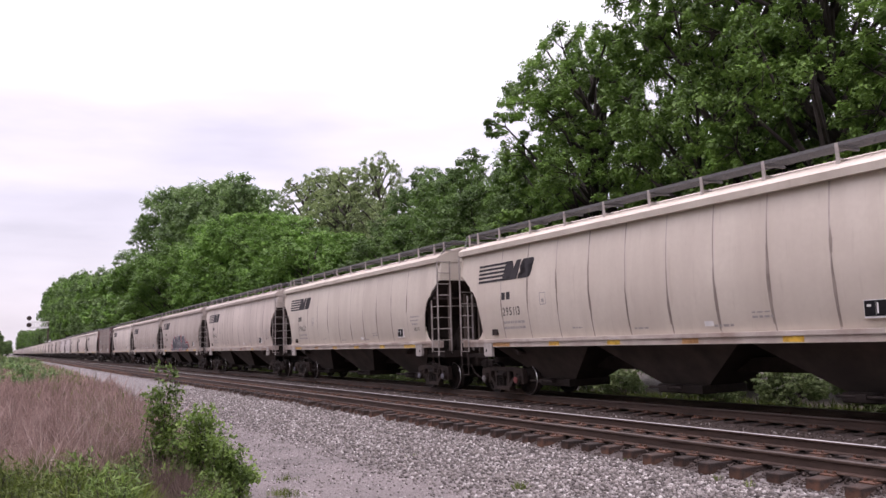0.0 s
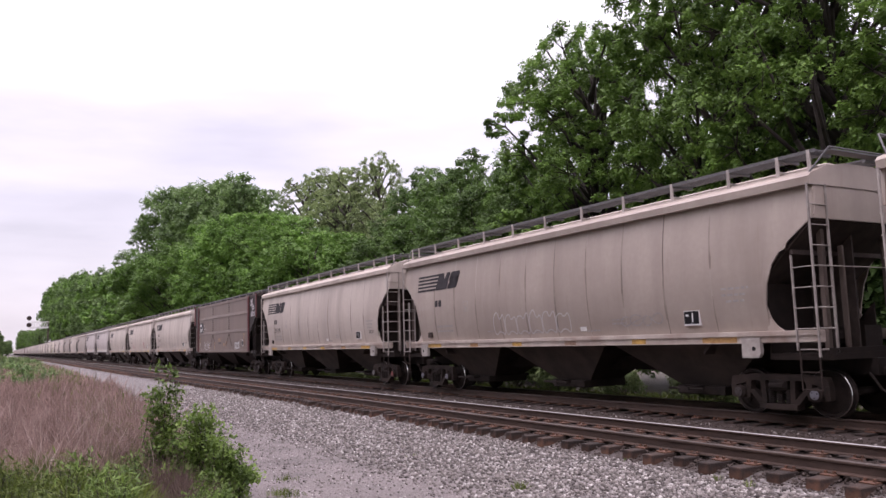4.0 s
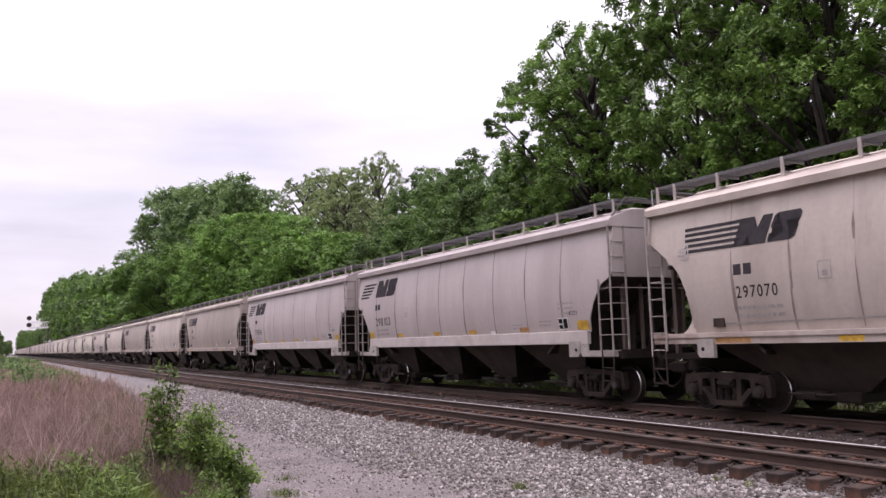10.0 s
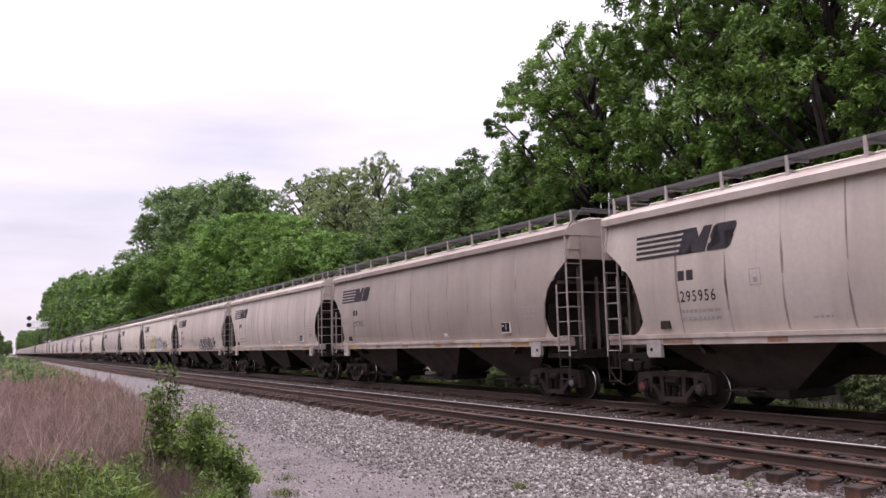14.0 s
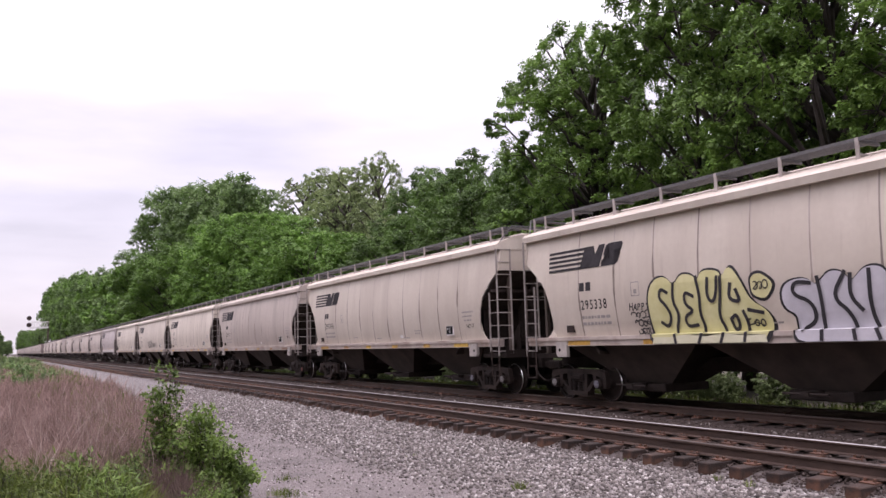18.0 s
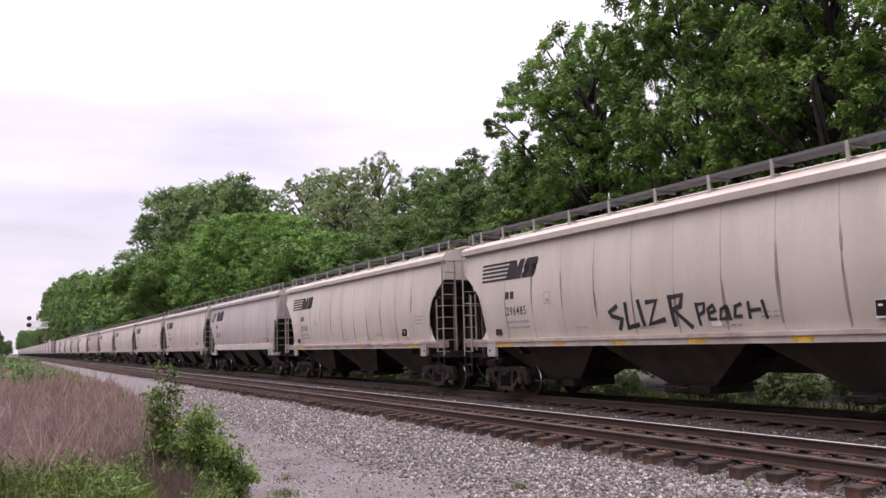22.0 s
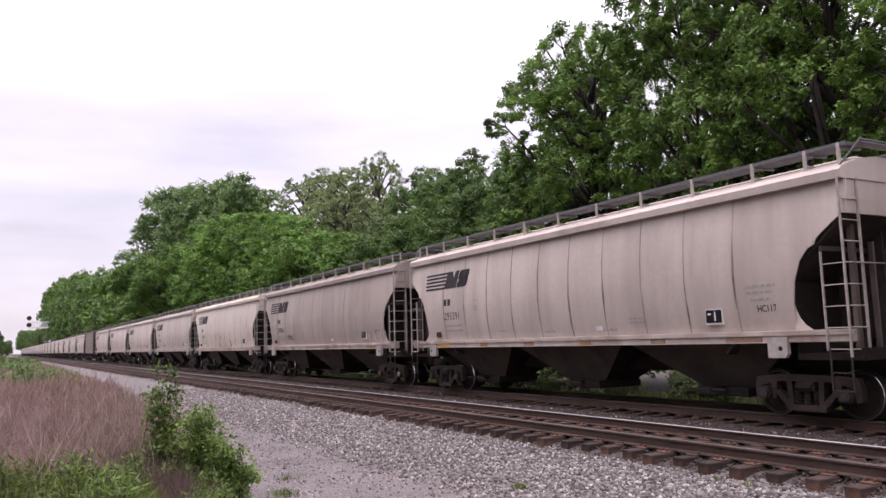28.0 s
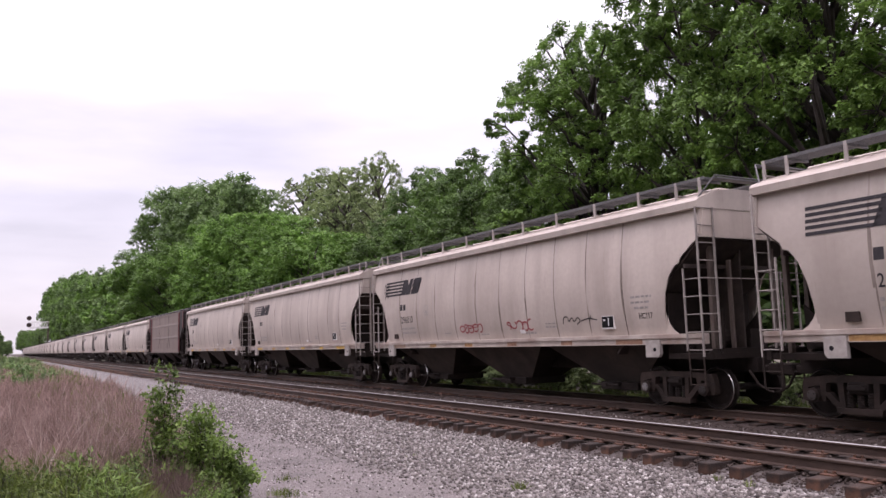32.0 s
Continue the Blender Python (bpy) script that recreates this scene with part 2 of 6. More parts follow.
POST = surface("rusty_tan_post_paint", (0.05, 0.035, 0.029), (0.155, 0.118, 0.098), 2.2, 0.75, stretch=(1, 1, 0.4))
PANEL_BLACK = surface("black_placard_paint", (0.006, 0.006, 0.007), (0.014, 0.013, 0.014), 6, 0.8, spec=0.2)
RAIL_RUST = surface("brown_rail_rust", (0.032, 0.0185, 0.013), (0.078, 0.045, 0.032), 5, 0.8, bump=0.3, stretch=(0.3, 1, 1))
RAIL_HEAD = surface("polished_rail_head", (0.34, 0.32, 0.31), (0.50, 0.48, 0.46), 3, 0.32, metal=1.0, stretch=(0.2, 1, 1))
RAIL_DULL = surface("dull_brown_rail_head", (0.055, 0.040, 0.033), (0.11, 0.086, 0.074), 3, 0.55, metal=0.2, stretch=(0.2, 1, 1))
TIE_WOOD = surface("old_creosoted_timber", (0.013, 0.009, 0.007), (0.058, 0.034, 0.025), 3.5, 0.9, bump=0.6, bump_scale=25, stretch=(1, 0.4, 1), vary=0.45, grime=(0.20, 0.082, 0.042), grime_scale=2.6, grime_amount=0.85)
PLATE = surface("rusty_tie_plate", (0.07, 0.034, 0.021), (0.15, 0.068, 0.040), 12, 0.85, bump=0.3, vary=0.2)
BARK = surface("grey_brown_bark", (0.02, 0.016, 0.013), (0.06, 0.048, 0.04), 6, 0.95, bump=0.8, bump_scale=12, stretch=(1, 1, 0.2))
LEAF = foliage("deep_green_leaves", (0.036, 0.076, 0.018), (0.265, 0.45, 0.090))
LEAF_DARK = foliage("dark_green_leaves", (0.032, 0.068, 0.017), (0.245, 0.415, 0.082))
LEAF_LIGHT = foliage("bright_green_leaves", (0.046, 0.100, 0.020), (0.215, 0.395, 0.075))
# distance haze is mixed into this paler leaf colour
LEAF_FAR = foliage("haze_tinted_leaves", (0.046, 0.084, 0.032), (0.215, 0.345, 0.105))
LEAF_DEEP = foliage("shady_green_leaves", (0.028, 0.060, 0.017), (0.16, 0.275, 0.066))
# leaf colour darkened for the shade at the wood's edge
THICKET_SHADE = foliage("shaded_thicket_leaves", (0.016, 0.036, 0.009), (0.105, 0.18, 0.044))
LEAF_PALE = foliage("pale_grey_green_leaves", (0.115, 0.165, 0.062), (0.30, 0.385, 0.16), 0.6)
WEED = foliage("fresh_green_weeds", (0.026, 0.048, 0.010), (0.195, 0.250, 0.050), 0.6, 2.2)
SCRUB = foliage("dusty_pale_green_leaves", (0.055, 0.085, 0.030), (0.26, 0.34, 0.14), 0.6, 1.2)
SHRUB = foliage("shrub_leaves", (0.034, 0.066, 0.014), (0.225, 0.345, 0.072), 0.55, 3.0)
DRY = foliage("dry_pinkish_grass", (0.075, 0.046, 0.038), (0.51, 0.355, 0.31), 0.8, 2.6)
OLIVE = foliage("olive_grass", (0.06, 0.062, 0.020), (0.26, 0.24, 0.095), 0.7, 1.6)
DRY_LIGHT = foliage("bleached_stalks", (0.38, 0.29, 0.25), (0.62, 0.50, 0.45), 0.8)
DRY_DARK = foliage("dead_brown_stalks", (0.06, 0.04, 0.033), (0.24, 0.17, 0.145), 0.8)
SPRAY_SLATE = surface("slate_spray_paint", (0.035, 0.038, 0.05), (0.065, 0.068, 0.085), 3, 0.6)
SPRAY_BLACK = surface("black_spray_paint", (0.018, 0.016, 0.02), (0.035, 0.032, 0.035), 4, 0.6)
SPRAY_WHITE = surface("white_spray_paint", (0.50, 0.48, 0.48), (0.70, 0.68, 0.68), 4, 0.6)
SPRAY_FADED = surface("faded_grey_spray_paint", (0.07, 0.058, 0.057), (0.15, 0.128, 0.124), 2.5, 0.7)
SPRAY_HAZE = surface("pale_grey_spray_paint", (0.40, 0.37, 0.36), (0.52, 0.48, 0.465), 4, 0.7)
SPRAY_RED = surface("red_spray_paint", (0.24, 0.035, 0.045), (0.36, 0.06, 0.07), 3, 0.6)
SPRAY_YELLOW = surface("pale_yellow_spray_paint", (0.54, 0.51, 0.23), (0.68, 0.65, 0.36), 2, 0.6)
SPRAY_CREAM = surface("cream_spray_paint", (0.56, 0.54, 0.36), (0.70, 0.68, 0.50), 2, 0.6)
SPRAY_LILAC = surface("pale_lilac_spray_paint", (0.47, 0.455, 0.49), (0.60, 0.58, 0.62), 2, 0.6)


# ---------------------------------------------------------------- mesh building
class Shape:
    """Gathers boxes, rods, prisms and strips into one mesh."""

    def __init__(self):
        self.v, self.f, self.m = [], [], []

    def add(self, verts, faces, mat=0):
        o = len(self.v)
        self.v += [tuple(p) for p in verts]
        self.f += [tuple(o + i for i in f) for f in faces]
        self.m += [mat] * len(faces)
        return self

    def box(self, x0, x1, y0, y1, z0, z1, mat=0, turn=None, bevel=0.0):
        if bevel:
            b = bevel
            rings = [(z0, b), (z0 + b, 0), (z1 - b, 0), (z1, b)]
            vs, fs = [], []
            for z, i in rings:
                vs += [(x0 + i + b, y0 + i, z), (x1 - i - b, y0 + i, z), (x1 - i, y0 + i + b, z), (x1 - i, y1 - i - b, z), (x1 - i - b, y1 - i, z), (x0 + i + b, y1 - i, z), (x0 + i, y1 - i - b, z), (x0 + i, y0 + i + b, z)]
            for k in range(3):
                for j in range(8):
                    fs.append((k * 8 + j, k * 8 + (j + 1) % 8, k * 8 + 8 + (j + 1) % 8, k * 8 + 8 + j))
            fs += [tuple(range(7, -1, -1)), tuple(range(24, 32))]
        else:
            vs = [(x0, y0, z0), (x1, y0, z0), (x1, y1, z0), (x0, y1, z0), (x0, y0, z1), (x1, y0, z1), (x1, y1, z1), (x0, y1, z1)]
            fs = [(3, 2, 1, 0), (4, 5, 6, 7), (0, 1, 5, 4), (1, 2, 6, 5), (2, 3, 7, 6), (3, 0, 4, 7)]
        if turn is not None:
            vs = [turn @ Vector(p) for p in vs]
        return self.add(vs, fs, mat)

    def rod(self, a, b, r, n=6, mat=0, r2=None):
        a, b = Vector(a), Vector(b)
        d = (b - a).normalized()
        u = d.orthogonal().normalized()
        w = d.cross(u)
        r2 = r if r2 is None else r2
        vs = [a + (u * math.cos(k * math.tau / n) + w * math.sin(k * math.tau / n)) * r for k in range(n)]
        vs += [b + (u * math.cos(k * math.tau / n) + w * math.sin(k * math.tau / n)) * r2 for k in range(n)]
        fs = [(k, (k + 1) % n, n + (k + 1) % n, n + k) for k in range(n)] + [tuple(range(n - 1, -1, -1)), tuple(range(n, 2 * n))]
        return self.add(vs, fs, mat)

    def prism(self, outline, y0, y1, mat=0):
        """An outline in x, z, pushed along y."""
        n = len(outline)
        vs = [(x, y0, z) for x, z in outline] + [(x, y1, z) for x, z in outline]
        fs = [tuple(range(n)), tuple(range(2 * n - 1, n - 1, -1))] + [(k + n, (k + 1) % n + n, (k + 1) % n, k) for k in range(n)]
        return self.add(vs, fs, mat)

    def sweep(self, outline, x0, x1, mat=0):
        """An outline in y, z, pushed along x."""
        n = len(outline)
        vs = [(x0, y, z) for y, z in outline] + [(x1, y, z) for y, z in outline]
        fs = [tuple(range(n - 1, -1, -1)), tuple(range(n, 2 * n))] + [(k, (k + 1) % n, (k + 1) % n + n, k + n) for k in range(n)]
        return self.add(vs, fs, mat)

    def lathe(self, profile, centre, n=28, mat=0, mats=None):
        """A profile of (radius, y) turned round an axle along y."""
        cx, cy, cz = centre
        k, vs, fs, ms = len(profile), [], [], []
        for j in range(n):
            c, s = math.cos(j * math.tau / n), math.sin(j * math.tau / n)
            vs += [(cx + r * c, cy + y, cz + r * s) for r, y in profile]
        o = len(self.v)
        self.v += vs
        for j in range(n):
            for i in range(k - 1):
                a, b = j * k + i, ((j + 1) % n) * k + i
                self.f.append((o + a, o + a + 1, o + b + 1, o + b))
                self.m.append(mats[i] if mats else mat)
        return self

    def mesh(self, name, mats, smooth=False):
        me = bpy.data.meshes.new(name)
        me.from_pydata(self.v, [], self.f)
        for m in mats:
            me.materials.append(m)
        me.polygons.foreach_set("material_index", self.m)
        if smooth:
            me.polygons.foreach_set("use_smooth", [True] * len(self.f))
        me.update()
        bm = bmesh.new()
        bm.from_mesh(me)
        bmesh.ops.recalc_face_normals(bm, faces=bm.faces)
        bm.to_mesh(me)
        bm.free()
        return me


def part(name, shape, mats, parent, label="", smooth=False, at=None):
    """One mesh object under a thing or a part. shape: a Shape or a ready mesh."""
    mats = mats if isinstance(mats, (list, tuple)) else [mats]
    me = shape.mesh(name, mats, smooth) if isinstance(shape, Shape) else shape
    ob = new(name, me)
    ob.parent = parent
    if at is not None:
        ob.matrix_basis = at
    if label:
        tagged(ob, label)
    return ob


def thing(name, label, category, group="", kind="", at=None):
    ob = new(name)
    ob.empty_display_size = 0.3
    if at is not None:
        ob.matrix_basis = at
    return tagged(ob, label, category, group, kind)


def solid(name, shape, mats, label, category="", kind="", group="", smooth=False, at=None):
    ob = part(name, shape, mats, None, "", smooth, at)
    return tagged(ob, label, category, group, kind)


def quads(name, centres, along, across, mat, bend=0.25):
    """Many small leaves: each a folded pair of triangles round its middle rib. centres, along, across: arrays of n x 3."""
    n = len(centres)
    out = np.cross(along, across)
    out /= np.linalg.norm(out, axis=1)[:, None] + 1e-9
    size = np.linalg.norm(across, axis=1)[:, None]
    v = np.empty((n, 4, 3))
    v[:, 0] = centres - along
    v[:, 1] = centres + across + out * size * bend
    v[:, 2] = centres + along
    v[:, 3] = centres - across + out * size * bend
    me = bpy.data.meshes.new(name)
    me.vertices.add(4 * n)
    me.vertices.foreach_set("co", v.reshape(-1))
    tri = np.array([[0, 1, 2], [0, 2, 3]])
    loops = (np.arange(n)[:, None, None] * 4 + tri).reshape(-1)
    me.loops.add(6 * n)
    me.loops.foreach_set("vertex_index", loops.astype(np.int32))
    me.polygons.add(2 * n)
    me.polygons.foreach_set("loop_start", (np.arange(2 * n) * 3).astype(np.int32))
    me.polygons.foreach_set("loop_total", np.full(2 * n, 3, np.int32))
    me.materials.append(mat)
    me.update(calc_edges=True)
    return me


def slivers(name, centres, along, across, mat):
    """Many small leaves as single pointed faces, for crowns too far off to show the fold."""
    n = len(centres)
    v = np.stack([centres - along * 0.8 + across, centres - along * 0.8 - across, centres + along * 1.2], 1)
    me = bpy.data.meshes.new(name)
    me.vertices.add(3 * n)
    me.vertices.foreach_set("co", v.reshape(-1))
    me.loops.add(3 * n)
    me.loops.foreach_set("vertex_index", np.arange(3 * n).astype(np.int32))
    me.polygons.add(n)
    me.polygons.foreach_set("loop_start", (np.arange(n) * 3).astype(np.int32))
    me.polygons.foreach_set("loop_total", np.full(n, 3, np.int32))
    me.materials.append(mat)
    me.update(calc_edges=True)
    return me


def unit(rng, n):
    d = rng.normal(size=(n, 3))
    return d / np.linalg.norm(d, axis=1)[:, None]


# ---------------------------------------------------------------- ground
def lerp_at(table, v):
    for (a, za), (b, zb) in zip(table, table[1:]):
        if v <= b:
            return za + (zb - za) * max(0.0, (v - a) / (b - a))
    return table[-1][1]


BED = [(-3000, -1.5), (-60, -0.7), (-6, -0.45), (2.2, -0.42), (3.2, ROAD_Z), (6.0, ROAD_Z - 0.02), (7.4, -0.46), (8.3, -0.42), (8.85, -0.39), (9.05, -0.345), (9.32, -0.25), (9.5, -0.228), (11.45, -0.228), (12.3, -0.27), (13.0, -0.24), (16.5, -0.235), (17.1, -0.33), (18.3, -0.62), (40, -0.7), (3000, -2.0)]


def bed_height(x, y):
    rough = 0.05 if y < 2.2 or y > 18 else 0.018
    return lerp_at(BED, y) + rough * noise.noise((x * 0.55, y * 0.55, 0.0)) + 0.012 * noise.noise((x * 2.1, y * 2.1, 4.0))


def ground_material():
    m = bpy.data.materials.new("ballast_road_and_soil")
    n, l, b = nodes_of(m)
    co = n.new("ShaderNodeTexCoord")
    sep = n.new("ShaderNodeSeparateXYZ")
    l.new(co.outputs["Object"], sep.inputs["Vector"])
    wob = n.new("ShaderNodeTexNoise")
    wob.inputs["Scale"].default_value, wob.inputs["Detail"].default_value = 0.5, 5
    l.new(co.outputs["Object"], wob.inputs["Vector"])
    shift = n.new("ShaderNodeMath")
    shift.operation = "MULTIPLY_ADD"
    shift.inputs[1].default_value = 2.4
    l.new(wob.outputs["Fac"], shift.inputs[0])
    l.new(sep.outputs["Y"], shift.inputs[2])

    def band(lo, hi):
        r = n.new("ShaderNodeMapRange")
        r.inputs["From Min"].default_value, r.inputs["From Max"].default_value = lo, hi
        l.new(shift.outputs[0], r.inputs["Value"])
        return r.outputs["Result"]

    def stones(scale, tones):
        v = n.new("ShaderNodeTexVoronoi")
        v.inputs["Scale"].default_value = scale
        l.new(co.outputs["Object"], v.inputs["Vector"])
        s = n.new("ShaderNodeSeparateColor")
        l.new(v.outputs["Color"], s.inputs["Color"])
        r = ramp(n, tones)
        l.new(s.outputs["Red"], r.inputs["Fac"])
        return r.outputs["Color"], v.outputs["Distance"]

    soil, _ = stones(30, [(0.0, (0.07, 0.06, 0.045)), (1.0, (0.15, 0.13, 0.095))])
    road, road_h = stones(70, [(0.0, (0.098, 0.085, 0.081)), (0.6, (0.170, 0.150, 0.143)), (1.0, (0.29, 0.266, 0.256))])
    rock, rock_h = stones(22, [(0.0, (0.07, 0.061, 0.058)), (0.55, (0.145, 0.13, 0.124)), (1.0, (0.28, 0.26, 0.25))])
    patch = n.new("ShaderNodeTexNoise")
    patch.inputs["Scale"].default_value, patch.inputs["Detail"].default_value = 0.9, 6
    l.new(co.outputs["Object"], patch.inputs["Vector"])
    pr = ramp(n, [(0.35, (0.72, 0.70, 0.70)), (0.65, (1.12, 1.1, 1.1))])
    l.new(patch.outputs["Fac"], pr.inputs["Fac"])
    worn = n.new("ShaderNodeMixRGB")
    worn.blend_type, worn.inputs["Fac"].default_value = "MULTIPLY", 1.0
    l.new(road, worn.inputs["Color1"])
    l.new(pr.outputs["Color"], worn.inputs["Color2"])

    def mix(a, c, fac):
        x = n.new("ShaderNodeMixRGB")
        l.new(fac, x.inputs["Fac"])
        l.new(a, x.inputs["Color1"])
        l.new(c, x.inputs["Color2"])
        return x.outputs["Color"]

    dusty = n.new("ShaderNodeMixRGB")
    dusty.inputs["Color2"].default_value = (0.040, 0.027, 0.022, 1)
    l.new(band(9.9, 10.5), dusty.inputs["Fac"])
    l.new(rock, dusty.inputs["Color1"])
    c = mix(mix(mix(soil, worn.outputs["Color"], band(3.6, 4.4)), dusty.outputs["Color"], band(7.0, 8.4)), soil, band(18.3, 19.2))
    l.new(c, b.inputs["Base Color"])
    b.inputs["Roughness"].default_value = 0.9
    bp = n.new("ShaderNodeBump")
    bp.inputs["Strength"].default_value, bp.inputs["Distance"].default_value = 0.7, 0.03
    bp.invert = True
    l.new(rock_h, bp.inputs["Height"])
    l.new(bp.outputs["Normal"], b.inputs["Normal"])
    return m


def build_ground():
    xs = [-3000, -1500, -900, -600, -400, -280, -200, -150, -120, -100] + list(np.arange(-90, -40, 2.5)) + list(np.arange(-40, 4, 0.5)) + [6, 10, 20, 40, 100, 400, 1500]
    ys = [-3000, -800, -200, -60, -30, -15, -8] + list(np.arange(-6, 2.2, 0.7)) + list(np.arange(2.2, 19, 0.35)) + [20, 22, 25, 30, 40, 70, 200, 800, 3000]
    sh = Shape()
    sh.v = [(x, y, bed_height(x, y)) for x in xs for y in ys]
    k = len(ys)
    sh.f = [(i * k + j, (i + 1) * k + j, (i + 1) * k + j + 1, i * k + j + 1) for i in range(len(xs) - 1) for j in range(k - 1)]
    sh.m = [0] * len(sh.f)
    solid("ground", sh, ground_material(), "grey gravel service road and ballast bed beside weedy soil", "ground", "structure", smooth=True)


def build_ballast():
    """Loose stones on the shoulder, between the sleepers and along the road's edge."""
    rng = np.random.default_rng(5)
    m = bpy.data.materials.new("crushed_limestone")
    n, l, b = nodes_of(m)
    dusty = surface("rust_dusted_stone", (0.028, 0.019, 0.016), (0.086, 0.063, 0.053), 14, 0.9)
    ge = n.new("ShaderNodeNewGeometry")
    r = ramp(n, [(0.0, (0.07, 0.060, 0.055)), (0.5, (0.165, 0.145, 0.134)), (0.85, (0.298, 0.270, 0.254)), (1.0, (0.52, 0.495, 0.47))])
    l.new(ge.outputs["Random Per Island"], r.inputs["Fac"])
    l.new(r.outputs["Color"], b.inputs["Base Color"])
    b.inputs["Roughness"].default_value = 0.85
    corners = np.array([(-1, -1, -1), (1, -1, -1), (1, 1, -1), (-1, 1, -1), (-1, -1, 1), (1, -1, 1), (1, 1, 1), (-1, 1, 1)], float) * 0.58
    faces = np.array([(3, 2, 1, 0), (4, 5, 6, 7), (0, 1, 5, 4), (1, 2, 6, 5), (2, 3, 7, 6), (3, 0, 4, 7)])

    def heap(name, label, count, x_range, y_range, power, size, thin=None, tone=None):
        u = rng.random(count)
        x = x_range[0] + (x_range[1] - x_range[0]) * u ** power
        y = y_range[0] + (y_range[1] - y_range[0]) * rng.random(count)
        if thin is not None:
            keep = rng.random(count) < thin(x, y)
            x, y = x[keep], y[keep]
        z = np.array([bed_height(a, c) for a, c in zip(x, y)])
        k = len(x)
        s = rng.uniform(*size, (k, 1, 1)) * rng.uniform(0.6, 1.2, (k, 1, 3))
        v = corners[None] * (1 + rng.uniform(-0.45, 0.35, (k, 8, 3))) * s
        a, t = rng.uniform(0, math.tau, k), rng.uniform(-0.9, 0.9, k)
        ca, sa, ct, st = np.cos(a)[:, None], np.sin(a)[:, None], np.cos(t)[:, None], np.sin(t)[:, None]
        vx, vz = v[:, :, 0] * ct - v[:, :, 2] * st, v[:, :, 0] * st + v[:, :, 2] * ct
        v = np.stack([vx * ca - v[:, :, 1] * sa, vx * sa + v[:, :, 1] * ca, vz], 2)
        v += np.stack([x, y, z + s[:, 0, 0] * 0.3], 1)[:, None]
        me = bpy.data.meshes.new(name)
        me.vertices.add(8 * k)
        me.vertices.foreach_set("co", v.reshape(-1))
        f = (np.arange(k)[:, None, None] * 8 + faces).reshape(-1)
        me.loops.add(24 * k)
        me.loops.foreach_set("vertex_index", f.astype(np.int32))
        me.polygons.add(6 * k)
        me.polygons.foreach_set("loop_start", (np.arange(6 * k) * 4).astype(np.int32))
        me.polygons.foreach_set("loop_total", np.full(6 * k, 4, np.int32))
        me.materials.append(tone or m)
        me.update(calc_edges=True)
        tagged(new(name, me), label, "gravel", "", "stuff")

    heap("ballast", "loose light-grey crushed stone ballast on the shoulder", 34000, (-5.5, -42), (5.6, 8.95), 1.5, (0.022, 0.042), lambda x, y: np.clip((y - 5.4) / 1.6, 0.06, 1))
    heap("track_ballast", "grey stone ballast between the sleepers of both tracks", 5200, (-5, -40), (11.6, 13.2), 1.3, (0.018, 0.036), None, dusty)
    heap("tie_ballast", "stone ballast between the sleeper ends", 4200, (-5, -40), (8.95, 9.5), 1.3, (0.018, 0.036), None, dusty)
    heap("track_ballast", "pale stones scattered between the two tracks", 800, (-5, -40), (11.8, 13.2), 1.3, (0.018, 0.036))
    heap("crib_ballast", "rust-dusted stones between the rails", 5000, (-5, -40), (9.6, 10.9), 1.3, (0.018, 0.034), None, dusty)
    heap("road_gravel", "scattered pale pebbles on the gravel road", 5000, (-8, -30), (2.6, 6.6), 1.4, (0.010, 0.026))


# ---------------------------------------------------------------- tracks
RAIL = [(-0.075, -0.175), (-0.07, -0.160), (-0.012, -0.145), (-0.010, -0.045), (-0.036, -0.035), (-0.036, -0.010), (-0.028, 0.0), (0.028, 0.0), (0.036, -0.010), (0.036, -0.035), (0.010, -0.045), (0.012, -0.145), (0.07, -0.160), (0.075, -0.175)]


def rail_shape(x0, x1, side):
    """A rail whose head is dull on top and worn bright along one edge."""
    sh = Shape().sweep(RAIL, x0, x1)
    for k in (5, 6, 7):
        sh.m[2 + k] = 1 if k == (5 if side == 1 else 7) else 2
    return sh


def build_track(name, label, y, singles):
    track = thing(name, label, "railway track", "the two tracks", "structure", pose(0, y, 0))
    for side in (-1, 1):
        part("rail", rail_shape(-1500, 40, side), [RAIL_RUST, RAIL_HEAD, RAIL_DULL], track, "brown steel rail with a polished head", at=pose(0, side * GAUGE, 0))
    tie = Shape().box(-0.115, 0.115, -1.22, 1.28, TIE_TOP - 0.17, TIE_TOP, bevel=0.012).mesh("sleeper", [TIE_WOOD])
    plate = Shape().box(-0.10, 0.10, -0.18, 0.18, TIE_TOP, TIE_TOP + 0.022, bevel=0.004)
    for sx in (-0.06, 0.06):
        for sy in (-0.10, 0.10):
            plate.box(sx - 0.014, sx + 0.014, sy - 0.02, sy + 0.02, TIE_TOP + 0.02, TIE_TOP + 0.06)
    plate = plate.mesh("tie_plate", [PLATE])
    rng = random.Random(3 + singles)
    x, k = -4.36, 0
    rest = Shape()
    while x > -330:
        dx, turn, dz = rng.uniform(-0.03, 0.03), rng.uniform(-1.2, 1.2), rng.uniform(-0.015, 0.008)
        if k < singles:
            t = part("sleeper", tie, None, track, at=pose(x + dx, rng.uniform(-0.10, 0.08), dz, 0, rng.uniform(-0.8, 0.8), turn))
            for side in (-1, 1):
                part("tie_plate", plate, None, t, at=pose(0, side * GAUGE, 0))
        else:
            rest.box(x - 0.115, x + 0.115, -1.3, 1.3, TIE_TOP - 0.17, TIE_TOP)
        x -= 0.56
        k += 1
    tagged(part("sleepers", rest, TIE_WOOD, track), kind="stuff")
    return track


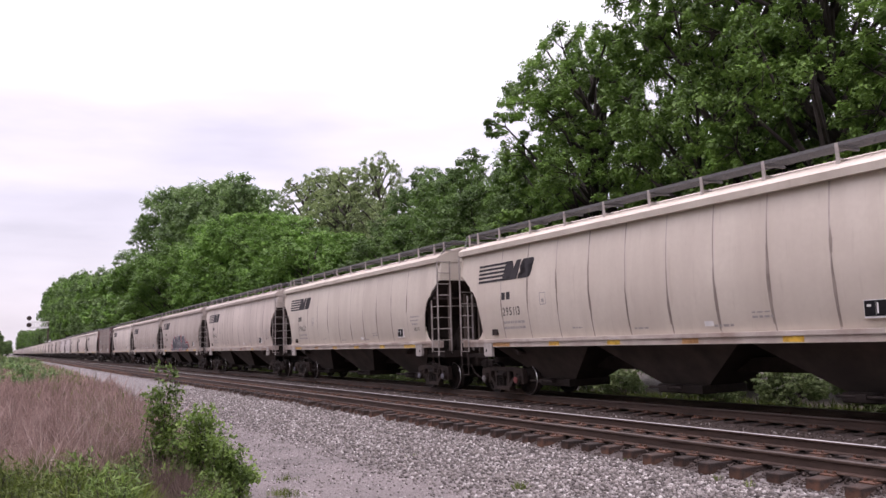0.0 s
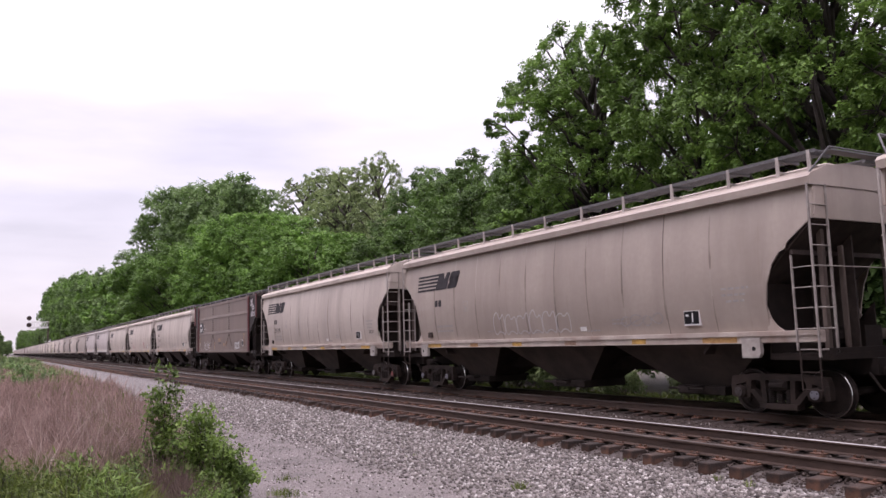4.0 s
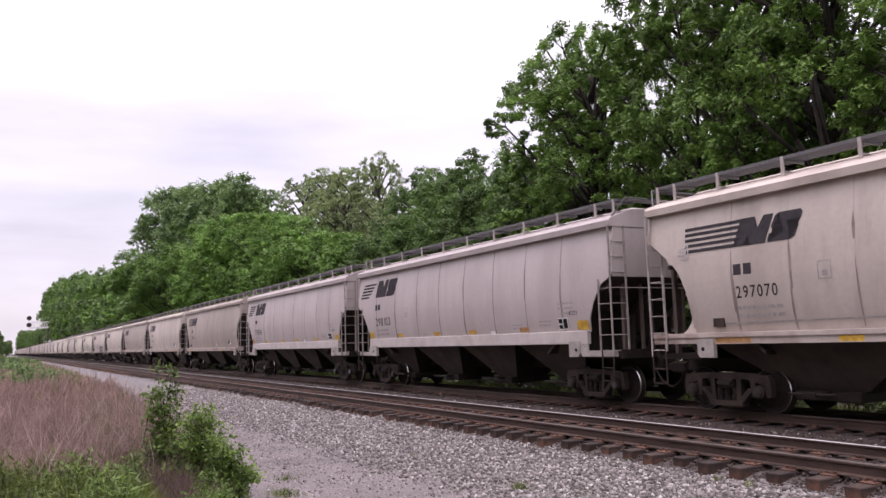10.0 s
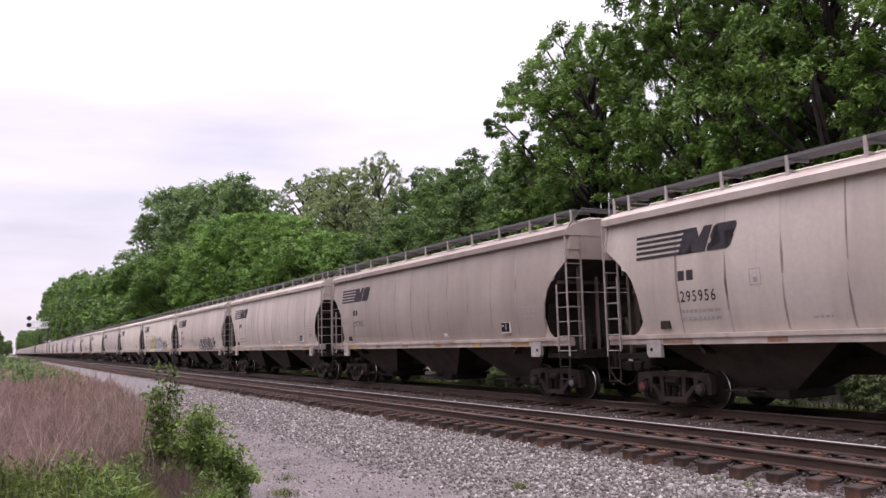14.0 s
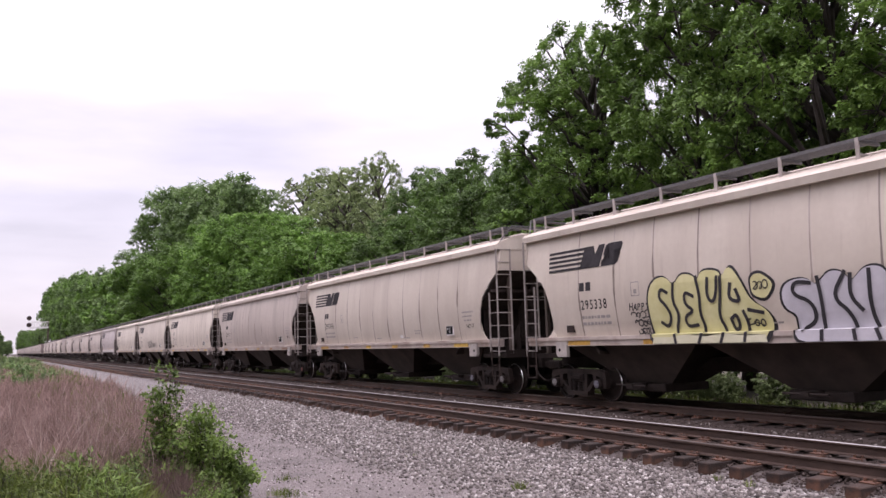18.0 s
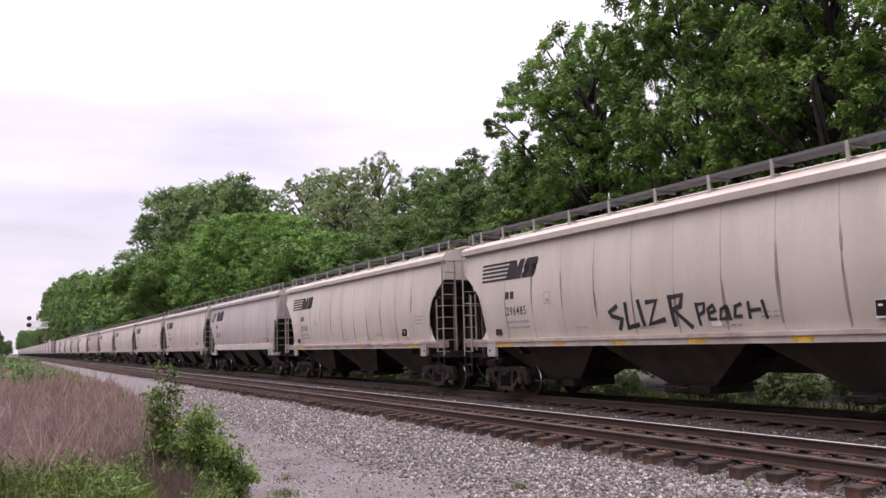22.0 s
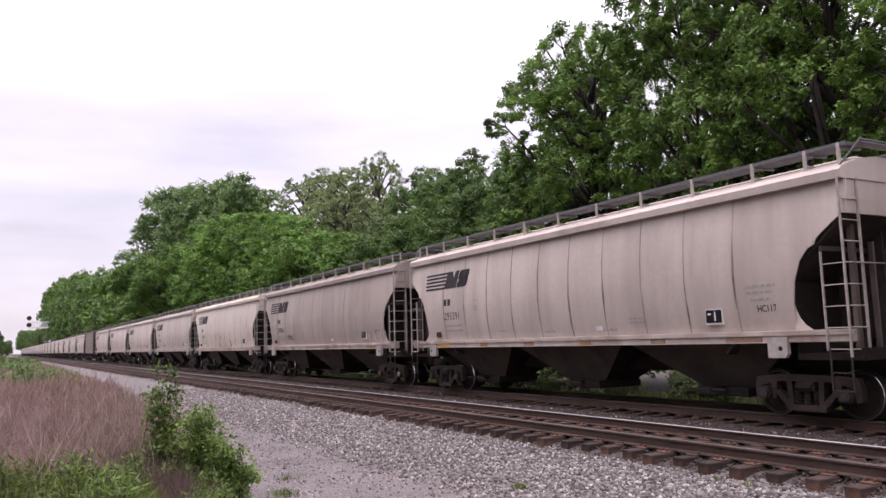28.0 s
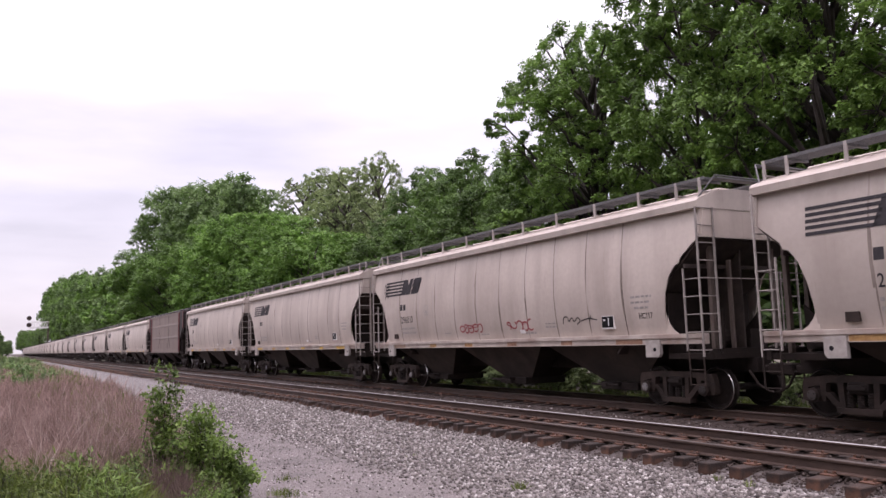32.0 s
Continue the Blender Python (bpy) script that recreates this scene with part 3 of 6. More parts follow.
# ---------------------------------------------------------------- lettering
GLYPHS = {}


def glyph(ch, weight=0.0, shear=0.0):
    key = (ch, weight, shear)
    if key not in GLYPHS:
        cu = bpy.data.curves.new("letter", "FONT")
        cu.body, cu.size, cu.offset, cu.shear, cu.resolution_u = ch, 1.0, weight, shear, 3
        ob = bpy.data.objects.new("letter", cu)
        me = bpy.data.meshes.new_from_object(ob)
        vs = [tuple(v.co) for v in me.vertices]
        fs = [tuple(p.vertices) for p in me.polygons]
        bpy.data.objects.remove(ob)
        bpy.data.meshes.remove(me)
        bpy.data.curves.remove(cu)
        GLYPHS[key] = (vs, fs)
    return GLYPHS[key]


def letters(text, s, z, height, wide=1.0, spacing=0.62, weight=0.0, shear=0.0, jitter=0.0, seed=1):
    """Letters as faces in (s, z), from s to the leading end."""
    rng = random.Random(seed)
    verts, faces = [], []
    for ch in text:
        if ch != " ":
            gv, gf = glyph(ch, weight, shear)
            o = len(verts)
            lift, grow, tilt = rng.uniform(-jitter, jitter) * height, 1 + rng.uniform(-jitter, jitter), rng.uniform(-jitter, jitter)
            verts += [(s + (x + tilt * y) * height * wide * 1.38, z + lift + y * height * 1.38 * grow) for x, y, _ in gv]
            faces += [tuple(o + i for i in f) for f in gf]
        s += height * wide * (spacing if ch not in "I1 " else spacing * 0.72) * 1.38
    return verts, faces


# ---------------------------------------------------------------- covered hopper cars
PROFILE = [(1.40, -0.18), (1.70, -0.145), (1.95, -0.085), (2.3, -0.035), (2.8, 0.0), (3.4, -0.022), (3.9, -0.075), (4.3, -0.14), (4.6, -0.20)]
HALF = 1.60


def side_y(z, flat=False):
    return HALF if flat else HALF + lerp_at(PROFILE, z)


def decal(name, verts, faces, mat, parent, length, proud=0.006, label="", flat=False):
    """Paint on the near side of a car: faces in (s, z), cut at short steps in height and laid on the curved sheet."""
    bm = bmesh.new()
    vs = [bm.verts.new((s, 0, z)) for s, z in verts]
    for f in faces:
        try:
            bm.faces.new([vs[i] for i in f])
        except ValueError:
            pass
    if not flat:
        bmesh.ops.triangulate(bm, faces=bm.faces)
        z0, z1 = min(z for _, z in verts), max(z for _, z in verts)
        for z in (1.680, 1.700):
            if z0 < z < z1:
                bmesh.ops.bisect_plane(bm, geom=bm.verts[:] + bm.edges[:] + bm.faces[:], plane_co=(0, 0, z), plane_no=(0, 0, 1))
        z = math.ceil(z0 / 0.2) * 0.2
        while z < z1:
            bmesh.ops.bisect_plane(bm, geom=bm.verts[:] + bm.edges[:] + bm.faces[:], plane_co=(0, 0, z), plane_no=(0, 0, 1))
            z += 0.2
    bmesh.ops.delete(bm, geom=[v for v in bm.verts if not v.link_faces], context="VERTS")
    bmesh.ops.triangulate(bm, faces=bm.faces)
    for v in bm.verts:
        y = side_y(v.co.z, flat)
        v.co = (v.co.x - length / 2, -((max(y, 1.592) if v.co.z < 1.69 and not flat else y) + proud), v.co.z)
    bmesh.ops.recalc_face_normals(bm, faces=bm.faces)
    for f in bm.faces:
        if f.normal.y > 0:
            f.normal_flip()
    me = bpy.data.meshes.new(name)
    bm.to_mesh(me)
    bm.free()
    me.materials.append(mat)
    ob = new(name, me)
    ob.parent = parent
    if label:
        tagged(ob, label)
    return ob


def print_lines(lines, seed=4):
    """Rows of small unreadable print, as short bars: (start, end, foot, height) each."""
    rng = random.Random(seed)
    out = []
    for a, b, z, k in lines:
        while a < b:
            w = min(rng.uniform(0.06, 0.17), b - a)
            if w > 0.03:
                out.append((a, a + w, z, z + k))
            a += w + 0.035
    return bars(out)


def bars(rects):
    vs, fs = [], []
    for s0, s1, z0, z1 in rects:
        o = len(vs)
        vs += [(s0, z0), (s1, z0), (s1, z1), (s0, z1)]
        fs.append((o, o + 1, o + 2, o + 3))
    return vs, fs


def wheelset_mesh():
    sh = Shape()
    for sd in (-1, 1):
        prof = [(0.0, 0.07), (0.10, 0.07), (0.11, 0.045), (0.17, 0.02), (0.36, 0.0), (0.385, 0.055), (0.450, 0.061), (0.460, 0.048), (0.462, -0.06), (0.488, -0.075), (0.488, -0.09), (0.38, -0.095), (0.36, -0.03), (0.10, -0.05), (0.0, -0.05)]
        prof = [(r, y * sd) for r, y in prof]
        # bright ring on the rim edge stands in for the wheel's glint
        sh.lathe(prof, (0, sd * GAUGE, 0), 32, mats=[0, 0, 0, 0, 0, 0, 1, 0, 0, 0, 0, 0, 0, 0])
    sh.rod((0, -1.05, 0), (0, 1.05, 0), 0.08, 10)
    # cast marks and bolts on the plates
    for sd in (-1, 1):
        for k in range(4):
            a = k * math.tau / 4
            sh.rod((0.25 * math.cos(a), sd * (GAUGE + 0.0), 0.25 * math.sin(a)), (0.25 * math.cos(a), sd * (GAUGE + 0.03), 0.25 * math.sin(a)), 0.02, 6)
    return sh.mesh("wheelset", [GRIMY, SHINY])


WB = 0.875


def side_frame_mesh(sd):
    """A cast bogie side frame: arched top chord, two windows, spring pocket, pedestal ends with bearing caps."""
    y0, y1 = sd * 1.02, sd * 1.17
    sh = Shape()
    sh.prism([(-1.13, 0.62), (-1.08, 0.78), (-0.55, 0.83), (0.55, 0.83), (1.08, 0.78), (1.13, 0.62), (0.98, 0.60), (0.55, 0.70), (-0.55, 0.70), (-0.98, 0.60)], y0, y1)
    for k in (-1, 1):
        sh.prism([(k * 1.13, 0.62), (k * 1.13, 0.36), (k * 1.02, 0.33), (k * 1.0, 0.60)], y0, y1)
        sh.prism([(k * 0.62, 0.72), (k * 0.76, 0.70), (k * 0.74, 0.34), (k * 0.66, 0.36)], y0, y1)
        sh.prism([(k * 0.70, 0.50), (k * 0.58, 0.52), (k * 0.24, 0.20), (k * 0.36, 0.14)], y0, y1)
        sh.prism([(k * 0.40, 0.72), (k * 0.29, 0.72), (k * 0.27, 0.26), (k * 0.37, 0.24)], y0, y1)
        sh.rod((k * WB, sd * 1.00, 0.46), (k * WB, sd * 1.24, 0.46), 0.135, 14)
        sh.rod((k * WB, sd * 1.24, 0.46), (k * WB, sd * 1.265, 0.46), 0.085, 10)
        for j in range(3):
            a = j * math.tau / 3 + 0.4
            sh.rod((k * WB + 0.06 * math.cos(a), sd * 1.24, 0.46 + 0.06 * math.sin(a)), (k * WB + 0.06 * math.cos(a), sd * 1.285, 0.46 + 0.06 * math.sin(a)), 0.016, 6)
    sh.prism([(-0.42, 0.14), (0.42, 0.14), (0.44, 0.25), (-0.44, 0.25)], y0 - sd * 0.05, y1 + sd * 0.03)
    return sh.mesh("side_frame", [FRAME])


def spring_mesh():
    """One coil spring of the nest, its turns as a ribbed column."""
    sh = Shape()
    n, rings = 10, []
    for j in range(6):
        z = 0.255 + j * 0.045
        rings += [(0.058, z), (0.078, z + 0.012), (0.078, z + 0.028), (0.058, z + 0.04)]
    vs = [(r * math.cos(k * math.tau / n), r * math.sin(k * math.tau / n), z) for r, z in rings for k in range(n)]
    fs = [(i * n + k, i * n + (k + 1) % n, (i + 1) * n + (k + 1) % n, (i + 1) * n + k) for i in range(len(rings) - 1) for k in range(n)]
    sh.add(vs, fs + [tuple(range(n - 1, -1, -1)), tuple(range((len(rings) - 1) * n, len(rings) * n))])
    return sh.mesh("spring", [GRIMY])


PARTS = {}


def shared(key, make):
    if key not in PARTS:
        PARTS[key] = make()
    return PARTS[key]


def add_truck(car, x, distant=False):
    t = new("truck")
    t.parent, t.matrix_basis = car, pose(x, 0, 0)
    t.empty_display_size = 0.2
    for sd in (-1, 1):
        part("side_frame", shared(("sf", sd), lambda: side_frame_mesh(sd)), None, t)
        for k in (-0.2, 0.0, 0.2) if sd < 0 and not distant else ():
            part("spring", shared("sp", spring_mesh), None, t, at=pose(k, sd * 1.09, 0))
    part("bolster", shared("bo", lambda: Shape().box(-0.2, 0.2, -1.2, 1.2, 0.5, 0.72, bevel=0.03).box(-0.18, 0.18, -1.25, 1.25, 0.56, 0.66, bevel=0.02).rod((0, 0, 0.7), (0, 0, 1.05), 0.2, 12).mesh("bolster", [GRIMY])), None, t)
    if not distant:
        part("brake_beam", shared("bb", lambda: Shape().box(-0.36, -0.30, -0.8, 0.8, 0.34, 0.42).box(0.30, 0.36, -0.8, 0.8, 0.34, 0.42).mesh("brake_beam", [GRIMY])), None, t)
    for k in (-1, 1) if not distant else ():
        part("bearing_cap", shared("bc", lambda: Shape().rod((0, -1.268, 0.46), (0, -1.284, 0.46), 0.095, 12).rod((0, -1.284, 0.46), (0, -1.292, 0.46), 0.05, 8).mesh("bearing_cap", [CAP_PAINT])), None, t, at=pose(k * WB, 0, 0))
    for k in (-1, 1):
        part("wheelset", shared("ws", wheelset_mesh), None, t, at=pose(k * WB, 0, 0.46))
    return t


CUT_A = [(0.66, 3.82), (0.98, 3.58), (1.26, 3.36), (1.31, 3.24), (1.44, 3.20), (1.62, 2.98), (1.77, 2.6), (1.84, 2.2), (1.86, 1.66)]
CUT_B = [(0.66, 3.20), (0.80, 3.12), (1.08, 2.98), (1.26, 2.76), (1.45, 2.50), (1.62, 2.16), (1.68, 1.80)]


def side_sheet(length, sd, cut, seams, low=1.66, top=4.44):
    """A curved side sheet with the end cut-outs and a weld seam at every panel joint."""
    cols = []
    for s, z in cut:
        cols.append((s, z, 0))
    for s in seams:
        if cut[-1][0] + 0.1 < s < length - cut[-1][0] - 0.1:
            cols += [(s - 0.017, low, 1), (s + 0.017, low, 0)]
    for s, z in reversed(cut):
        cols.append((length - s, z, 0))
    nz = 12
    sh = Shape()
    for lay in (0, 1):
        o = len(sh.v)
        for s, zl, _ in cols:
            for k in range(nz + 1):
                z = zl + (top - zl) * k / nz
                sh.v.append((s - length / 2, sd * (side_y(z) - 0.03 * lay), z))
        for i, (c, d) in enumerate(zip(cols, cols[1:])):
            for k in range(nz):
                a = o + i * (nz + 1) + k
                sh.f.append((a, a + nz + 1, a + nz + 2, a + 1))
                sh.m.append(c[2])
    n = nz + 1
    o = len(cols) * n
    rim = [(i * n, (i + 1) * n, o + (i + 1) * n, o + i * n) for i in range(len(cols) - 1)]
    rim += [(i * n + k, i * n + k + 1, o + i * n + k + 1, o + i * n + k) for k in range(nz) for i in (0, len(cols) - 1)]
    for f in rim:
        sh.add([sh.v[i] for i in f], [(0, 1, 2, 3)])
    return sh


def hopper_bays(length, bays, z_top=1.72, first=2.0):
    """The slope sheets under the body, bay by bay, down to the outlet gates."""
    out = []
    w = (length - 2 * first) / bays
    for i in range(bays):
        a, b = first + i * w - length / 2, first + (i + 1) * w - length / 2
        c = (a + b) / 2
        lo, hi = 0.50, z_top
        sh = Shape()
        r = max(0.5, w / 2 - 1.66)
        top = [(a, -1.42, hi), (b, -1.42, hi), (b, 1.42, hi), (a, 1.42, hi)]
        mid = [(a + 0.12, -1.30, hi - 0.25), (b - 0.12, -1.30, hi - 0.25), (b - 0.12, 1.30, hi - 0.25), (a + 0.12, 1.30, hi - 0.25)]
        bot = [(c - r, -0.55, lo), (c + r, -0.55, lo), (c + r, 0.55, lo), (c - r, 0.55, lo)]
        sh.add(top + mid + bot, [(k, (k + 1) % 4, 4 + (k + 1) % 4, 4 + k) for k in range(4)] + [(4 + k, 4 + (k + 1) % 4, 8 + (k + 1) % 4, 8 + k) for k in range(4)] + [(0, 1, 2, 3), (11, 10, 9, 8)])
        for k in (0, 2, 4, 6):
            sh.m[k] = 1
        gate = Shape().box(c - r * 0.95, c + r * 0.95, -0.75, 0.75, 0.30, 0.50, bevel=0.02).box(c - 0.10, c + 0.10, -1.25, 1.25, 0.42, 0.50).rod((c - 0.5, -1.2, 0.46), (c + 0.5, -1.2, 0.46), 0.03)
        out.append((sh, gate))
    return out


def ladder(s_a, s_b, z0, z1a, z1b, y, rungs, r=0.011):
    sh = Shape()
    sh.box(s_a - 0.017, s_a + 0.017, y - 0.020, y + 0.020, z0, z1a)
    sh.box(s_b - 0.012, s_b + 0.012, y - 0.022, y + 0.025, z0 + 0.12, z1b)
    for z in rungs:
        sh.rod((s_a, y, z), (s_b, y, z), r, 6)
    return sh


def end_ladder(s, y_a, y_b, z0, z1, rungs):
    sh = Shape()
    sh.box(s - 0.02, s + 0.02, y_b - 0.02, y_b + 0.02, z0, z1)
    for z in rungs:
        sh.rod((s, y_a, z), (s, y_b, z), 0.014, 6)
    return sh


def roof_fittings(car, length, z_roof, paint, distant=False):
    """Running boards on both sides of the loading hatch, with their posts and end rails."""
    h = length / 2
    posts = [0.75, 1.28] + [2.53 + 1.625 * k for k in range(9) if 2.53 + 1.625 * k < length - 2.1] + [length - 1.6, length - 0.9]
    for sd in (-1, 1):
        sh = Shape()
        for k in range(13):
            y = 0.60 + k * 0.047
            sh.box(-h + 0.75, h - 0.75, sd * y - 0.010, sd * y + 0.010, z_roof + 0.305, z_roof + 0.335)
        sh.box(-h + 0.75, h - 0.75, sd * 1.21 - 0.012, sd * 1.21 + 0.012, z_roof + 0.28, z_roof + 0.35)
        for s in posts:
            sh.box(s - h - 0.03, s - h + 0.03, sd * 0.55, sd * 1.2, z_roof + 0.25, z_roof + 0.298)
        tagged(part("running_board", shared(("rb", length, z_roof, sd), lambda: sh.mesh("running_board", [GRATING])), None, car), "grey steel grating running board", kind="stuff")
        po = shared(("post", z_roof, sd), lambda: Shape().box(-0.034, 0.034, sd * 1.19, sd * 1.225, z_roof - 0.08, z_roof + 0.35).box(-0.02, 0.02, sd * 0.9, sd * 1.2, z_roof + 0.02, z_roof + 0.06).mesh("board_post", [WHITE_STEEL]))
        if sd == -1 and not distant:
            for s in posts:
                part("board_post", po, None, car, at=pose(s - h, 0, 0))
    hatch = shared(("hatch", length, z_roof), lambda: Shape().box(-h + 1.1, h - 1.1, -0.38, 0.38, z_roof + 0.05, z_roof + 0.22, bevel=0.03).mesh("loading_hatch", [paint]))
    part("loading_hatch", hatch, None, car)
    for e in (-1, 1):
        rail = shared(("er", length, z_roof, e), lambda: Shape().box(e * (h - 0.62) - 0.13, e * (h - 0.62) + 0.13, -1.1, 1.1, z_roof + 0.27, z_roof + 0.30).rod((e * (h - 0.5), -1.15, z_roof + 0.33), (e * (h - 0.5), 1.15, z_roof + 0.33), 0.02).rod((e * (h - 0.5), -1.15, z_roof + 0.33), (e * (h - 0.78), -1.42, z_roof - 0.14), 0.018).mesh("end_platform", [GRATING]))
        part("end_platform", rail, None, car)


def under_frame(car, length, post_paint, distant=False):
    h = length / 2
    part("centre_sill", shared(("cs", length), lambda: Shape().box(-h + 0.5, h - 0.5, -0.22, 0.22, 0.80, 1.12).mesh("centre_sill", [GRIMY])), None, car)
    for e in (-1, 1):
        def coupler():
            sh = Shape().box(min(e * h, e * (h - 0.75)), max(e * h, e * (h - 0.75)), -0.09, 0.09, 0.78, 0.95, bevel=0.02)
            sh.box(e * (h - 0.14) - 0.15, e * (h - 0.14) + 0.15, -0.17, 0.15, 0.74, 1.0, bevel=0.03)
            return sh.mesh("coupler", [GRIMY])
        part("coupler", shared(("cp", length, e), coupler), None, car)

        def hose():
            sh = Shape()
            pts = [(e * (h - 0.55), -0.45, 0.85), (e * (h - 0.35), -0.42, 0.55), (e * (h - 0.12), -0.40, 0.42), (e * h, -0.38, 0.40)]
            for a, b in zip(pts, pts[1:]):
                sh.rod(a, b, 0.028, 6)
            return sh.mesh("brake_hose", [GRIMY])
        part("brake_hose", shared(("ho", length, e), hose), None, car)

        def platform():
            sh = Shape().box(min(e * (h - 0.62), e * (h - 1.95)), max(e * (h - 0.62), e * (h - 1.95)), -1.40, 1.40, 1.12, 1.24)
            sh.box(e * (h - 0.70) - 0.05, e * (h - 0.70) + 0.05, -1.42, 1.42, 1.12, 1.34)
            # cross plate added to keep the recess behind it dark
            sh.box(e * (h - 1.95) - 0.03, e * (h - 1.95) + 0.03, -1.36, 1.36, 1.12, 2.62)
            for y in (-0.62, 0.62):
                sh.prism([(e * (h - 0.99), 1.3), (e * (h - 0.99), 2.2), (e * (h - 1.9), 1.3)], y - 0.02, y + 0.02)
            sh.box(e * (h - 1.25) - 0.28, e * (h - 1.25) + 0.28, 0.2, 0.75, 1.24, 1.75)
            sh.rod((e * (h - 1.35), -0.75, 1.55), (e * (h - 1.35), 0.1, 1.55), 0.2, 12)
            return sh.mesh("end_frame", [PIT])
        part("end_frame", shared(("ef", length, e), platform), None, car, "dark end platform and brake gear")
        if distant:
            continue
        # the end posts stop under the sheet above them
        for y, w, top in ((-1.02, 0.055, 3.78), (-0.42, 0.032, 3.3), (1.02, 0.055, 3.78)):
            part("end_post", shared(("ep", length, e, w, top), lambda: Shape().box(e * (h - 0.93) - 0.05, e * (h - 0.93) + 0.05, -w, w, 1.24, min(top, 3.1) if length < 17.5 else min(top, 3.3) if length < 18.3 else top, bevel=0.008).mesh("end_post", [post_paint])), None, car, "", at=pose(0, y, 0))
        part("grab_iron", shared(("gi", length, e), lambda: Shape().rod((e * (h - 0.64), -1.55, 2.86), (e * (h - 0.64), 1.55, 2.86), 0.012, 6).mesh("grab_iron", [LADDER])), None, car)


def hopper_car(kind):
    """A three- or four-bay covered hopper car, x forward, z = 0 on the rail heads, its middle at the origin."""
    new_type = kind == "grey"
    distant = kind == "distant"
    length, paint = (17.1, GREY) if new_type else (18.35, {"pale": BEIGE_PALE, "dark": BEIGE_DARK, "dingy": BEIGE_DARK}.get(kind, BEIGE))
    h = length / 2
    cut = CUT_B if new_type else CUT_A
    seams = [2.5, 4.2, 5.98, 7.62, 9.30, 11.04, 12.73, 14.38] if new_type else [1.72 + 1.348 * k for k in range(12)]
    car = thing("hopper_car", {"grey": "weathered grey covered hopper car with white sills", "pale": "pale grey-beige covered hopper car with curved sides", "dark": "dingy brownish-beige covered hopper car with curved sides", "dingy": "dingy brownish-beige covered hopper car with curved sides"}.get(kind, "dusty beige covered hopper car with curved sides"), "freight car", "cars of the grain train")
    for sd in (-1, 1):
        part("side_sheet", side_sheet(length, sd, cut, seams, 1.80 if new_type else 1.66), [paint, SEAM], car, smooth=True)
    roof = Shape().sweep([(-1.50, 4.40), (-1.585, 4.40), (-1.60, 4.55), (-1.52, 4.62), (-1.0, 4.80), (-0.45, 4.88), (0.45, 4.88), (1.0, 4.80), (1.52, 4.62), (1.60, 4.55), (1.585, 4.40), (1.50, 4.40)], -h + 0.66, h - 0.66)
    part("roof", roof, paint, car)
    for e in (-1, 1):
        sh = Shape()
        x = e * (h - 0.68)
        rim = [(-1.47, 4.42), (-1.55, 3.9), (-1.56, 3.14 if new_type else 3.76), (1.56, 3.14 if new_type else 3.76), (1.55, 3.9), (1.47, 4.42)]
        sh.sweep(rim, min(x, x - e * 0.06), max(x, x - e * 0.06))
        part("end_sheet", sh, paint, car)
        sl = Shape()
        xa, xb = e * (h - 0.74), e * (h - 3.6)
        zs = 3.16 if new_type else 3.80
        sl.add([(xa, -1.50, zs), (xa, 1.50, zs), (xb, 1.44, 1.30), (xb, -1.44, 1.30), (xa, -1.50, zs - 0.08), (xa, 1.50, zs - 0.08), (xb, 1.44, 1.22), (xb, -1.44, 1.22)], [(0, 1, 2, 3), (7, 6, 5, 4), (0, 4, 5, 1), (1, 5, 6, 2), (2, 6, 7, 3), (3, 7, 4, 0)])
        part("slope_sheet", sl, DARK_STEEL, car, "dark end slope sheet")
        if not new_type and not distant:
            for sd in (-1, 1):
                foot = [(e * (h - 1.90), 1.66), (e * (h - 1.90), 2.20), (e * (h - 1.85), 2.06), (e * (h - 1.78), 1.90), (e * (h - 1.67), 1.77), (e * (h - 1.50), 1.66)]
                part("corner_gusset", Shape().prism(foot, sd * 1.455, sd * 1.478), paint, car)
            part("end_ledge", Shape().box(*sorted((e * (h - 1.20), e * (h - 1.26))), -1.5, 1.5, 3.13, 3.22), BROWN_DARK, car)
        # added dark plate that closes the view through the open car end
        part("recess_backing", Shape().prism([(e * (h - 0.95), 1.1), (e * (h - 0.95), zs - 0.25), (e * (h - 3.3), 1.35), (e * (h - 3.3), 1.1)], -0.02, 0.02), DARK_STEEL, car)
    z0, z1 = (1.49, 1.83) if new_type else (1.45, 1.68)
    for sd in (-1, 1):
        y = sd * 1.555
        sh = Shape().box(-h + (1.75 if new_type else 0.70), h - (1.75 if new_type else 0.70), min(y, y - sd * 0.13), max(y, y - sd * 0.13), z0, z1, bevel=0.012)
        if not new_type:
            sh.box(-h + 0.70, h - 0.70, min(y + sd * 0.035, y), max(y + sd * 0.035, y), 1.585, 1.672)
            sh.box(-h + 2.5, h - 2.5, min(y + sd * 0.02, y), max(y + sd * 0.02, y), 1.445, 1.462)
        part("side_sill", sh, SILL if new_type else SILL_BEIGE, car)
        if new_type:
            for e in (-1, 1):
                part("step_beam", Shape().box(min(e * (h - 0.72), e * (h - 1.75)), max(e * (h - 0.72), e * (h - 1.75)), min(y, y - sd * 0.1), max(y, y - sd * 0.1), 1.17, 1.32).prism([(e * (h - 1.70), 1.17), (e * (h - 1.95), 1.17), (e * (h - 2.2), 1.50), (e * (h - 1.74), 1.50)], y - sd * 0.03, y + sd * 0.02), WHITE_STEEL, car)
